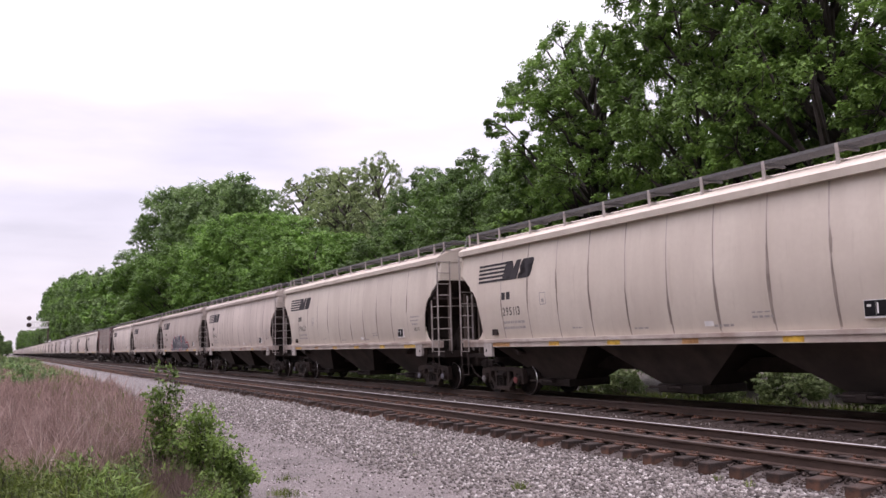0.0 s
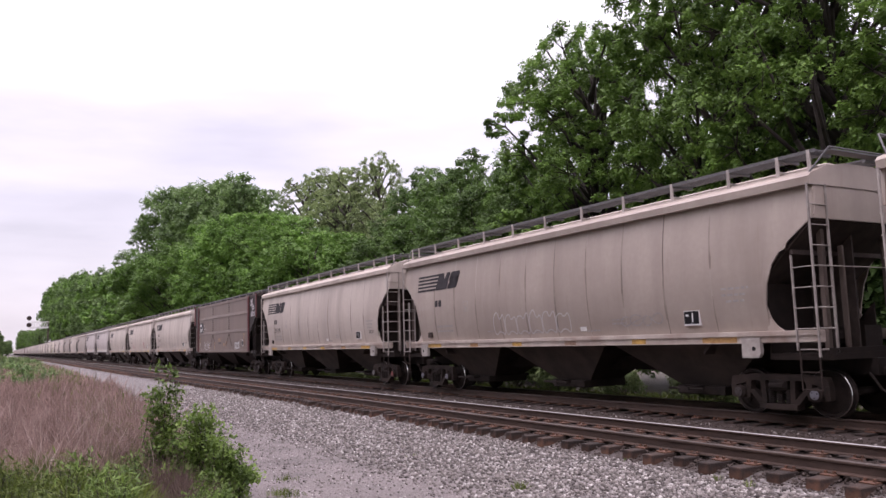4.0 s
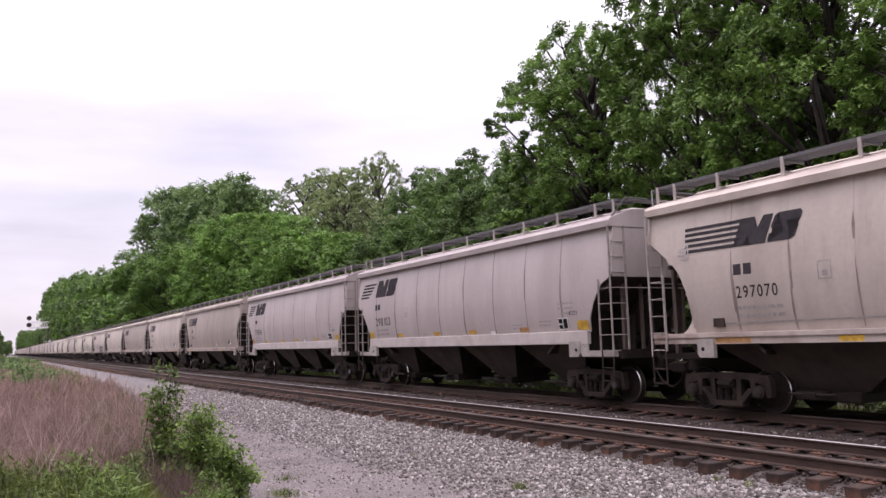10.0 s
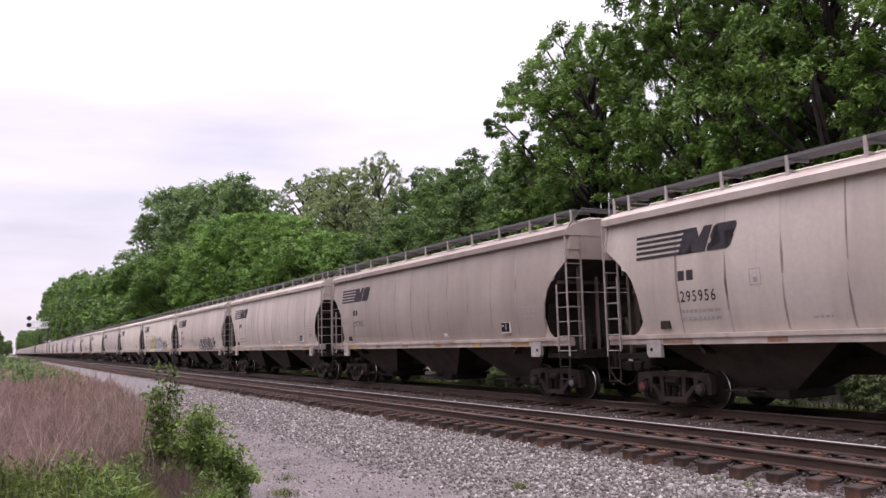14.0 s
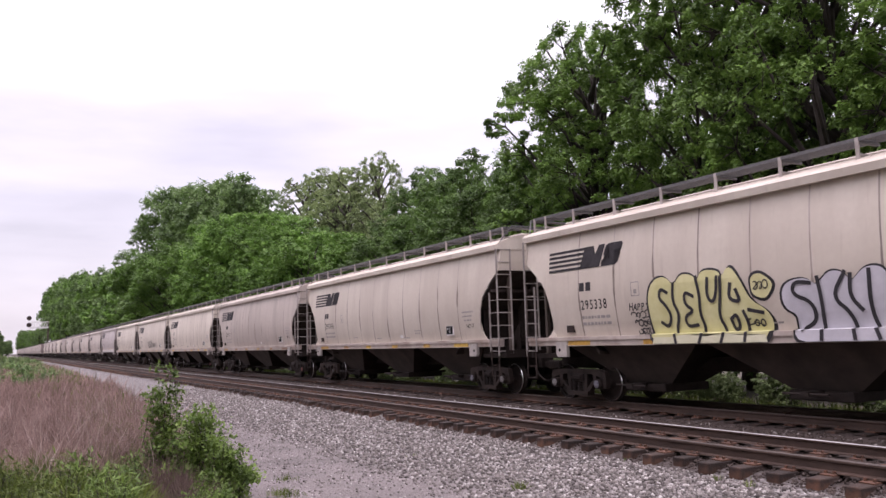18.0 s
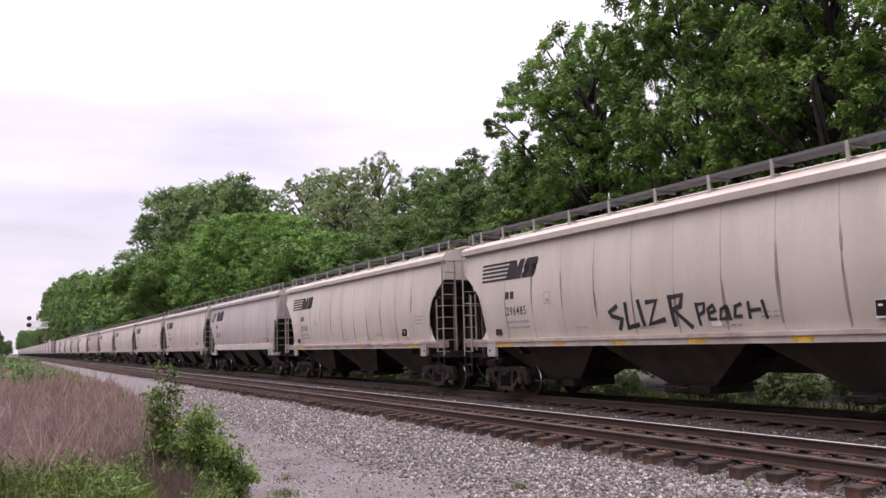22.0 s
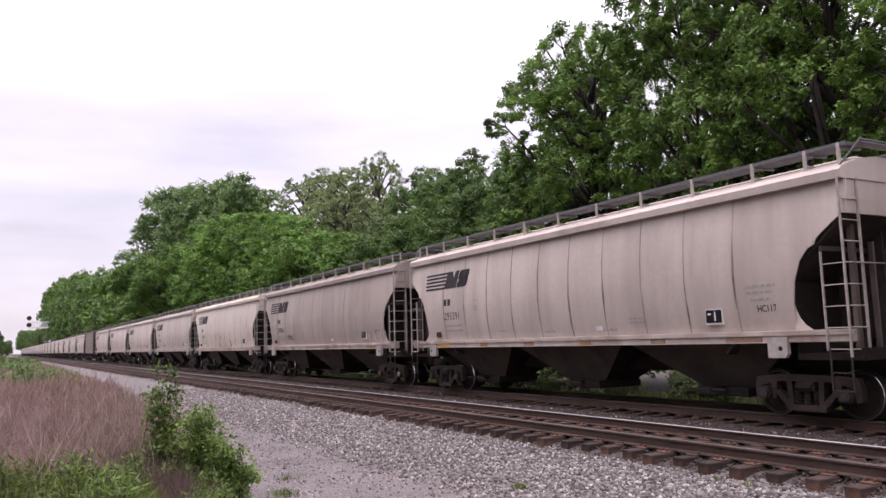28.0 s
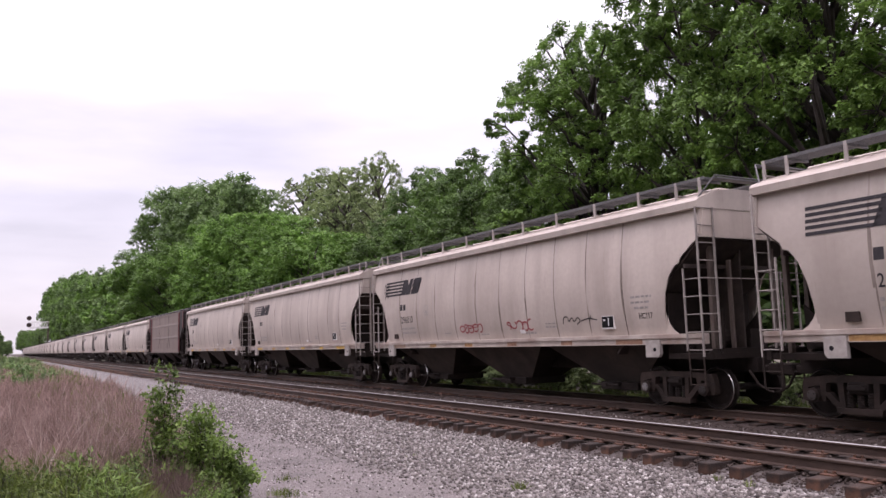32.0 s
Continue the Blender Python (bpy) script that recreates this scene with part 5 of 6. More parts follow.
def graffiti():
    def on(i):
        return TRAIN[i][0], TRAIN[i][2] - 2 * VIEW_SHIFT.get(i, 0.15)

    car, L = on(2)
    cloud = [(5.12, 1.54), (5.19, 2.03), (5.67, 2.32), (6.29, 2.49), (6.99, 2.78), (7.49, 2.65), (9.09, 2.74), (9.86, 2.76), (10.69, 2.70), (11.31, 2.56), (11.81, 2.27), (12.25, 2.22), (12.52, 2.0), (12.62, 1.48), (8.0, 1.47)]
    decal("painted_cloud", cloud, [tuple(range(len(cloud)))], SPRAY_RED, car, L, 0.006, "red spray-painted cloud")
    word = ([(5.53, 1.57), (5.61, 2.0), (6.01, 2.07), (5.93, 2.17), (6.52, 2.75), (6.8, 2.63), (6.7, 2.4), (7.23, 2.34), (7.4, 2.11), (7.75, 1.63), (7.57, 1.48), (6.83, 1.48), (6.63, 1.64), (6.41, 1.48)],
            [(6.93, 2.42), (7.3, 2.79), (7.75, 2.66), (7.74, 2.32), (7.96, 2.68), (8.21, 2.75), (8.23, 2.59), (8.02, 2.27), (8.35, 1.65), (8.26, 1.48), (7.77, 1.48), (7.6, 1.69), (7.38, 2.24)],
            [(8.21, 2.5), (8.65, 2.87), (8.76, 2.77), (8.66, 2.38), (9.07, 2.36), (9.03, 2.19), (8.66, 2.18), (8.67, 2.03), (9.24, 2.15), (9.36, 2.03), (8.77, 1.96), (8.62, 1.73), (9.12, 1.48), (8.41, 1.48), (8.37, 1.68), (8.06, 2.27)],
            [(8.86, 2.73), (9.45, 2.8), (9.63, 2.58), (9.59, 2.13), (9.72, 1.84), (9.7, 2.18), (10.03, 2.16), (10.23, 1.8), (10.05, 1.64), (10.13, 1.48), (9.6, 1.48), (9.72, 1.65), (9.37, 1.91), (9.07, 2.18)],
            [(10.05, 2.69), (10.74, 2.71), (10.69, 2.34), (10.51, 2.54), (10.42, 2.36), (10.54, 2.16), (10.95, 1.85), (11.1, 1.62), (10.98, 1.48), (10.18, 1.48), (10.08, 1.64), (10.26, 1.8), (10.07, 2.19)],
            [(10.75, 2.69), (11.05, 2.79), (11.3, 2.51), (11.07, 2.0), (11.4, 2.09), (11.49, 1.86), (11.71, 1.9), (11.61, 2.05), (12.27, 2.09), (12.29, 1.85), (12.15, 1.88), (12.42, 1.66), (12.4, 1.48), (11.65, 1.48), (11.42, 1.61), (11.13, 1.49), (11.14, 1.67), (10.92, 1.98), (10.73, 2.21)])
    for k, letter in enumerate(word):
        decal("painted_letter", letter, [tuple(range(len(letter)))], SPRAY_SLATE, car, L, 0.012 + 0.003 * k, "jagged slate-grey spray-painted letter")
        decal("painted_outline", *strokes(letter + letter[:1], 0.042), SPRAY_WHITE, car, L, 0.030)
    for a, b, z in ((5.37, 5.89, 2.12), (11.28, 11.82, 2.2)):
        decal("scrawl", *strokes(scrawl(int(a * 3), a, b, z, z + 0.11, 8), 0.024), SPRAY_WHITE, car, L, 0.032)
    for s in (5.35, 7.65, 10.3, 12.3):
        part("reflector", Shape().box(s - L / 2 - 0.2, s - L / 2 + 0.2, -1.636, -1.600, 1.46, 1.575), YELLOW, car)
    car, L = on(3)
    for k in range(6):
        a = 6.4 + 0.62 * k
        soft = rounded([(a, 1.74), (a - 0.04, 2.3 - 0.06 * (k % 2)), (a + 0.22, 2.55 - 0.1 * (k % 3)), (a + 0.32, 2.2), (a + 0.56, 2.5 - 0.12 * (k % 2)), (a + 0.58, 1.74), (a + 0.3, 1.95)])
        decal("painted_outline", *strokes(soft + soft[:1], 0.035), SPRAY_HAZE, car, L, 0.010, "faint pale outline of a painted letter")
    decal("scrawl", *strokes(scrawl(4, 12.0, 13.6, 1.85, 2.2, 9), 0.03), GREY_INK, car, L, 0.010)
    car, L = on(7)
    for pts in [[(4.41, 2.19), (4.6, 2.27), (4.55, 2.08), (4.4, 2.03), (4.58, 1.97)], [(4.7, 2.42), (4.67, 2.0)], [(4.64, 2.31), (4.82, 2.33)], [(4.72, 2.1), (4.88, 2.13), (4.8, 2.02), (4.73, 2.05)], [(4.9, 1.97), (4.94, 2.17), (5.14, 2.19), (5.09, 1.99)], [(5.11, 2.01), (5.21, 2.19), (5.33, 2.16), (5.23, 2.0)], [(5.31, 2.08), (5.37, 1.84), (5.42, 1.67)], [(5.37, 2.01), (5.64, 1.76)]]:
        decal("scrawl", *strokes(rounded(pts, False), 0.026), SPRAY_RED, car, L, 0.010, "red spray-painted tag")
    decal("scrawl", *strokes(scrawl(11, 11.7, 13.0, 1.78, 2.5, 9), 0.04), SPRAY_RED, car, L, 0.010, "red spray-painted tag")
    car, L = on(6)
    decal("scrawl", *strokes(scrawl(8, 9.3, 12.2, 1.85, 2.15, 16), 0.02), GREY_INK, car, L, 0.010)
    car, L = on(11)
    decal("scrawl", *strokes(scrawl(9, 10.2, 12.0, 1.85, 2.35, 10), 0.03), GREY_INK, car, L, 0.010)
    car, L = on(15)
    letters_of = ([(9.65, 2.18), (9.91, 2.38), (10.32, 2.36), (10.45, 2.25), (10.35, 2.05), (10.03, 2.01), (10.5, 1.87), (10.74, 1.66), (10.58, 1.52), (9.77, 1.58), (9.77, 1.82), (10.08, 1.81), (9.72, 2.0)],
                  [(10.51, 2.28), (11.01, 2.39), (11.31, 2.24), (11.31, 2.04), (11.02, 1.97), (11.21, 1.72), (11.29, 1.48), (10.82, 1.49), (10.65, 1.73), (10.51, 1.9)],
                  [(11.18, 2.53), (11.41, 2.57), (11.59, 2.42), (11.48, 1.84), (11.87, 1.8), (12.04, 1.48), (11.38, 1.48), (11.35, 1.71), (11.28, 2.11)],
                  [(11.67, 2.35), (12.01, 2.41), (11.96, 1.94), (12.15, 1.73), (12.14, 1.48), (12.09, 1.48), (11.91, 1.8), (11.58, 1.87)],
                  [(12.1, 2.39), (12.53, 2.44), (12.85, 2.41), (12.9, 2.26), (12.71, 1.93), (12.54, 1.78), (12.95, 1.62), (12.9, 1.48), (12.14, 1.48), (11.98, 2.02)],
                  [(12.94, 2.28), (13.15, 2.36), (13.36, 2.26), (13.33, 2.11), (13.03, 1.98), (13.36, 1.92), (13.71, 1.66), (13.73, 1.48), (12.98, 1.48), (12.75, 1.8)],
                  [(13.66, 2.25), (13.83, 2.44), (14.17, 2.42), (14.03, 2.17), (13.77, 1.8), (13.95, 1.71), (14.03, 1.48), (13.76, 1.48), (13.6, 1.84)], [(9.1, 1.87), (9.2, 2.05), (9.42, 2.03), (9.5, 1.86), (9.39, 1.67), (9.18, 1.7)])
    for letter in letters_of:
        soft = rounded(letter)
        decal("painted_letter", soft, [tuple(range(len(soft)))], SPRAY_FADED, car, L, 0.010, "faded grey spray-painted letter")
        decal("painted_outline", *strokes(soft + soft[:1], 0.035), SPRAY_HAZE, car, L, 0.022)
    for k, pts in enumerate(([(6.17, 2.45), (6.35, 2.28), (6.24, 2.12), (6.51, 2.35), (6.66, 2.1), (6.94, 2.45), (7.28, 2.47)], [(7.57, 2.03), (7.78, 2.14), (7.64, 1.88), (8.13, 2.05), (8.28, 2.16), (8.15, 1.9), (8.75, 2.14)])):
        decal("scrawl", *strokes(rounded(pts, False), 0.02), GREY_INK if k == 0 else SPRAY_FADED, car, L, 0.010)
    for seed, a, b, z0, z1, turns, w, m in ((151, 4.23, 5.0, 2.17, 2.39, 8, 0.012, SPRAY_FADED), (152, 5.92, 7.37, 2.04, 2.36, 12, 0.016, SPRAY_FADED), (153, 7.36, 8.82, 1.7, 2.11, 9, 0.016, GREY_INK)):
        decal("scrawl", *strokes(scrawl(seed, a, b, z0, z1, turns), w), m, car, L, 0.010, "faded spray-painted tag")
    car, L = on(16)
    body = [(5.5, 1.40), (5.40, 2.05), (5.38, 2.6), (5.62, 2.95), (6.0, 2.98), (6.22, 2.72), (6.42, 3.0), (6.78, 2.95), (6.9, 2.78), (7.02, 3.03), (7.5, 2.98), (7.55, 2.8), (7.75, 3.08), (8.0, 2.8), (8.2, 2.33), (8.6, 2.1), (8.72, 1.8), (8.45, 1.40), (7.0, 1.42)]
    inner = ([(6.02, 2.6), (5.82, 2.72), (5.74, 2.5), (5.95, 2.32), (6.08, 2.08), (5.95, 1.82), (5.75, 1.95)], [(6.22, 2.8), (6.15, 2.42), (6.32, 2.1), (6.15, 1.75), (6.2, 1.48)], [(6.76, 2.48), (6.52, 2.6), (6.5, 2.32), (6.76, 2.16), (6.46, 2.06), (6.5, 1.82), (6.8, 1.86)],
             [(6.88, 2.9), (6.95, 2.45), (6.9, 2.1), (7.0, 1.8), (6.86, 1.48)], [(7.2, 2.84), (7.14, 2.46), (7.28, 2.3), (7.4, 2.5), (7.45, 2.85)], [(7.54, 2.84), (7.5, 2.42), (7.4, 2.02), (7.55, 1.72), (7.45, 1.48)], [(7.78, 2.68), (7.7, 2.36), (8.0, 2.28), (7.9, 2.55)], [(7.7, 1.95), (7.85, 2.06), (7.9, 1.78), (7.76, 1.7), (7.7, 1.95)], [(8.02, 2.1), (8.12, 1.85), (8.05, 1.5)], [(8.15, 2.12), (8.5, 2.05)])
    bubble_word(car, L, body, inner, SPRAY_YELLOW, "pale yellow spray-painted word with black outline", SPRAY_CREAM)
    decal("painted_outline", *blob(8.5, 2.58, 0.31, 0.30, 3), SPRAY_BLACK, car, L, 0.007)
    decal("painted_blob", *blob(8.5, 2.58, 0.25, 0.24, 3), SPRAY_YELLOW, car, L, 0.022)
    decal("scrawl", *strokes(scrawl(61, 8.32, 8.68, 2.5, 2.68, 6), 0.025), SPRAY_BLACK, car, L, 0.036)
    decal("scrawl", *strokes(scrawl(62, 8.1, 8.6, 1.78, 1.95, 7), 0.03), SPRAY_BLACK, car, L, 0.038)
    for k, z in enumerate((2.08, 1.88, 1.68)):
        decal("scrawl", *strokes(scrawl(63 + k, 4.78 + 0.08 * k, 5.4, z, z + 0.16, 8), 0.028), SPRAY_BLACK, car, L, 0.010)
    decal("painted_word", *letters("HAPPY", 4.72, 2.26, 0.17, 0.85, 0.68, 0.012, 0.2, 0.05, 2), SPRAY_BLACK, car, L, 0.010)
    body = [(9.15, 1.40), (9.3, 1.95), (8.95, 2.12), (8.98, 2.58), (9.5, 2.68), (9.75, 2.46), (9.95, 2.74), (10.25, 2.72), (10.4, 2.48), (10.65, 2.76), (11.0, 2.74), (11.1, 2.46), (11.35, 2.76), (11.7, 2.71), (11.8, 2.32), (12.15, 2.12), (12.2, 1.40), (10.6, 1.42)]
    inner = [[(9.6, 2.55), (9.25, 2.6), (9.2, 2.35), (9.6, 2.2), (9.65, 1.85), (9.35, 1.7)], [(9.75, 2.65), (9.8, 2.2), (9.75, 1.5)], [(10.3, 2.7), (10.0, 2.25), (10.35, 1.95), (10.4, 1.5)], [(10.4, 2.65), (10.35, 2.25), (10.55, 2.0)], [(10.75, 2.7), (10.7, 1.95), (10.85, 1.5)], [(11.1, 2.7), (11.05, 2.1), (11.3, 1.85), (11.15, 1.5)], [(11.45, 2.7), (11.4, 2.05), (11.8, 2.0), (11.75, 1.6)], [(11.4, 2.4), (11.75, 2.4)]]
    bubble_word(car, L, body, inner, SPRAY_LILAC, "pale lilac spray-painted word with dark outline", None)
    for pts in ([(12.25, 1.71), (12.3, 2.11), (12.57, 2.42), (12.73, 2.35), (12.59, 2.03), (12.33, 1.94)], [(12.45, 1.71), (12.84, 2.02), (12.97, 2.46), (12.82, 2.34), (12.65, 1.83), (12.83, 1.7)], [(12.89, 1.76), (12.98, 2.27), (13.19, 2.51), (13.24, 2.32), (12.98, 1.76)],
                [(13.08, 1.72), (13.44, 2.49), (13.38, 2.0), (13.62, 1.72), (13.38, 1.70)], [(13.52, 2.36), (14.05, 2.36), (13.61, 2.11), (13.86, 1.98), (13.82, 1.72), (13.54, 1.72)], [(13.94, 2.37), (13.97, 2.13), (14.14, 2.39)]):
        decal("scrawl", *strokes(rounded(pts, False), 0.05), SPRAY_BLACK, car, L, 0.010, "black spray-painted tag")
    car, L = on(20)
    for pts in ([(7.81, 2.39), (7.54, 2.26), (7.61, 2.16), (7.95, 2.07), (7.83, 1.84)], [(8.12, 2.44), (8.13, 1.86), (8.49, 1.92)], [(8.56, 2.48), (8.67, 1.91)], [(8.83, 2.43), (9.15, 2.45), (8.86, 1.92), (9.33, 2.01)], [(9.56, 2.52), (9.63, 1.87)], [(9.55, 2.49), (9.94, 2.53), (9.86, 2.28), (9.64, 2.23), (10.11, 1.82)]):
        decal("painted_letter", *strokes(pts, 0.115), SPRAY_BLACK, car, L, 0.010)
    for pts in ([(10.31, 2.32), (10.36, 1.86)], [(10.3, 2.29), (10.54, 2.31), (10.5, 2.13), (10.34, 2.07)], [(10.61, 2.09), (10.81, 2.14), (10.76, 2.26), (10.62, 2.18), (10.63, 1.97), (10.81, 1.96)], [(11.12, 2.22), (10.97, 2.16), (10.92, 1.96), (11.11, 1.98), (11.12, 2.22), (11.18, 1.95)],
                [(11.49, 2.25), (11.34, 2.2), (11.3, 2.0), (11.47, 2.0)], [(11.67, 2.27), (11.67, 1.96)], [(11.67, 2.1), (11.94, 2.12)], [(12.01, 2.28), (12.07, 1.94)]):
        decal("painted_letter", *strokes(pts, 0.075), SPRAY_BLACK, car, L, 0.010)
    car, L = on(27)
    for pts in [[(14.9, 1.98), (15.02, 1.68), (14.95, 2.04), (15.1, 2.01), (15.03, 1.89)], [(15.29, 1.85), (15.17, 1.82), (15.25, 1.73)], [(15.52, 1.99), (15.45, 1.75)], [(15.64, 1.9), (15.5, 1.84), (15.67, 1.75)], [(15.87, 2.12), (15.88, 1.74)], [(15.99, 2.0), (16.12, 2.14), (16.17, 2.02), (16.04, 1.94), (16.16, 1.85), (16.01, 1.71)]]:
        decal("scrawl", *strokes(rounded(pts, False), 0.028), SPRAY_WHITE, car, L, 0.010)
    decal("scrawl", *strokes(scrawl(51, 4.55, 5.6, 1.95, 2.22, 10), 0.03), DARK_INK, car, L, 0.010)
    car, L = on(28)
    for pts in [[(7.28, 1.68), (6.88, 2.42), (7.26, 2.55), (7.62, 1.69), (7.55, 2.57), (7.66, 2.61), (8.37, 2.35), (8.61, 2.35), (8.7, 2.12), (8.72, 2.43), (9.06, 2.55), (9.29, 1.77), (9.51, 1.8), (9.78, 1.69), (9.81, 1.48)], [(8.37, 2.35), (8.24, 2.0), (8.53, 1.67)], [(7.94, 2.11), (7.85, 1.7), (8.16, 1.73), (8.16, 1.87), (7.91, 1.87)], [(8.24, 2.0), (8.05, 1.84)], [(8.85, 1.49), (8.84, 1.78), (9.04, 1.66)], [(9.38, 1.48), (9.33, 1.77)], [(9.95, 1.66), (10.07, 1.7)], [(10.36, 1.68), (10.31, 1.83), (10.63, 1.7)], [(10.77, 1.52), (10.97, 1.61), (11.07, 1.46)], [(6.05, 1.48), (6.22, 1.64), (6.46, 1.71)], [(6.66, 1.51), (6.55, 1.8), (7.02, 1.72)], [(6.99, 1.47), (7.17, 1.65)], [(10.95, 1.96), (11.19, 1.97)], [(11.08, 1.96), (11.04, 1.77)]]:
        decal("scrawl", *strokes(pts, 0.036), SPRAY_RED, car, L, 0.012, "red spray-painted outline")
    decal("scrawl", *strokes([(11.07 + 0.20 * math.cos(t), 1.92 + 0.19 * math.sin(t)) for t in np.linspace(0, math.tau, 13)], 0.05), SPRAY_RED, car, L, 0.012)
    car, L = on(29)
    decal("scrawl", *strokes(scrawl(52, 5.0, 6.4, 1.8, 2.2, 9), 0.03), DARK_INK, car, L, 0.010)
    car, L = on(30)
    for a, b, m in ((7.2, 8.7, SPRAY_RED), (9.9, 11.4, SPRAY_RED)):
        decal("scrawl", *strokes(scrawl(int(a), a, b, 1.9, 2.2, 11), 0.04), m, car, L, 0.010)
    for pts in [[(12.61, 2.03), (12.66, 2.21), (12.85, 2.22), (12.84, 2.05), (13.02, 2.22), (13.07, 2.04), (13.25, 2.21), (13.35, 2.08), (13.19, 2.01)], [(13.35, 2.08), (13.69, 2.15), (13.99, 2.09)], [(13.77, 2.2), (13.69, 2.07)]]:
        decal("scrawl", *strokes(rounded(pts, False), 0.03), SPRAY_BLACK, car, L, 0.010)
    decal("scrawl", *strokes(scrawl(60, 1.5, 2.0, 3.3, 4.0, 7), 0.03), DARK_INK, car, L, 0.010)
    car, L = on(8)
    decal("scrawl", *strokes(scrawl(81, 1.42, 1.75, 3.25, 3.6, 8), 0.03), SPRAY_HAZE, car, L, 0.008, "faint pale scribble")
    decal("scrawl", *strokes([(2.3, 1.86), (14.6, 1.90)], 0.03), GREY_INK, car, L, 0.008)
    # the older brown car
    car, L = on(5)
    decal("number_panel", *bars([(2.62, 3.66, 2.78, 3.52)]), SPRAY_BLACK, car, L, 0.004, flat=True)
    decal("owner_mark", *bars([(2.68, 2.86, 3.22, 3.42), (2.92, 3.10, 3.22, 3.42)]), WHITE_INK, car, L, 0.010, flat=True)
    decal("road_number", *letters("270672", 2.665, 2.86, 0.25, 0.73, 0.62, 0.03), WHITE_INK, car, L, 0.010, flat=True)
    decal("boxed_mark", *bars([(4.0, 4.28, 3.34, 3.36), (4.0, 4.28, 3.02, 3.04), (4.0, 4.02, 3.04, 3.34), (4.26, 4.28, 3.04, 3.34)]), WHITE_INK, car, L, 0.010, flat=True)
    for s, z0, z1 in ((2.66, 1.65, 2.45), (5.75, 1.60, 2.05), (7.2, 1.60, 2.08), (10.4, 1.60, 2.08), (14.85, 1.7, 2.5)):
        decal("yellow_bar", *bars([(s - 0.03, s + 0.03, z0, z1)]), DULL_YELLOW, car, L, 0.010, flat=True)
    for pts in ([(4.26, 2.09), (4.02, 2.03), (4.05, 1.53)],
                [(4.01, 1.86), (4.39, 1.92)],
                [(4.35, 1.92), (4.38, 1.55)],
                [(4.39, 1.91), (4.73, 1.96)],
                [(4.45, 1.76), (4.69, 1.77)],
                [(4.55, 1.92), (4.57, 1.51), (4.87, 1.57)],
                [(5.03, 2.07), (5.11, 1.68)],
                [(5.14, 1.68), (5.13, 1.9), (5.41, 1.96), (5.39, 1.62)],
                [(5.32, 1.9), (5.77, 1.98)],
                [(5.57, 1.83), (5.52, 1.61), (5.88, 1.73)],
                [(5.77, 2.05), (5.96, 2.09), (5.99, 1.95), (5.7, 1.83), (5.88, 1.67), (5.71, 1.42), (5.94, 1.45)],
                [(2.74, 2.02), (2.6, 1.75)],
                [(2.74, 2.02), (3.01, 1.5)]):
        decal("painted_word", *strokes(pts, 0.036), SPRAY_WHITE, car, L, 0.010, flat=True)
    for pts in ([(12.89, 1.75), (12.85, 1.63), (12.78, 1.56), (12.7, 1.59), (12.65, 1.69), (12.66, 1.83), (12.72, 1.93), (12.81, 1.95), (12.87, 1.88), (12.89, 1.75)],
                [(13.12, 1.76), (13.08, 1.64), (13.01, 1.57), (12.93, 1.59), (12.88, 1.7), (12.89, 1.83), (12.95, 1.94), (13.04, 1.96), (13.1, 1.89), (13.12, 1.76)],
                [(13.38, 1.77), (13.34, 1.64), (13.26, 1.58), (13.16, 1.6), (13.11, 1.71), (13.12, 1.84), (13.19, 1.94), (13.29, 1.96), (13.36, 1.89), (13.38, 1.77)],
                [(13.58, 1.78), (13.55, 1.65), (13.48, 1.59), (13.41, 1.61), (13.37, 1.71), (13.39, 1.85), (13.44, 1.95), (13.51, 1.97), (13.57, 1.9), (13.58, 1.78)],
                [(13.59, 1.61), (13.59, 1.95), (13.68, 2.02), (13.74, 1.93), (13.62, 1.82), (13.74, 1.74), (13.87, 1.59)]):
        decal("scrawl", *strokes(pts, 0.055), SPRAY_WHITE, car, L, 0.010, flat=True)
    decal("scrawl", *strokes(scrawl(73, 16.25, 16.85, 4.1, 4.5, 9) + scrawl(74, 17.1, 16.5, 3.85, 4.1, 9) + scrawl(75, 16.45, 17.15, 3.45, 3.75, 10), 0.05), SPRAY_WHITE, car, L, 0.012, flat=True)
    decal("data_print", *bars([(8.35, 9.05, 2.28, 2.31), (8.35, 9.05, 2.08, 2.11), (8.35, 8.38, 2.11, 2.28), (9.02, 9.05, 2.11, 2.28), (8.42, 8.98, 2.20, 2.23), (8.42, 8.98, 2.15, 2.17)]), DULL_YELLOW, car, L, 0.010, flat=True)
    decal("data_print", *bars([(8.35, 9.1, 1.94, 2.01)]), SPRAY_BLACK, car, L, 0.010, flat=True)
    tagged(decal("data_print", *print_lines([(9.75, 10.25, 1.92 - 0.06 * k, 0.03) for k in range(4)]), DULL_YELLOW, car, L, 0.010, flat=True), kind="stuff")
    pl = decal("data_placard", *bars([(14.3, 14.72, 1.72, 2.1)]), WHITE_INK, car, L, 0.010, flat=True)
    decal("placard_panel", *bars([(14.33, 14.50, 1.76, 2.06), (14.53, 14.69, 1.76, 2.06)]), SPRAY_BLACK, pl, L, 0.015, flat=True)


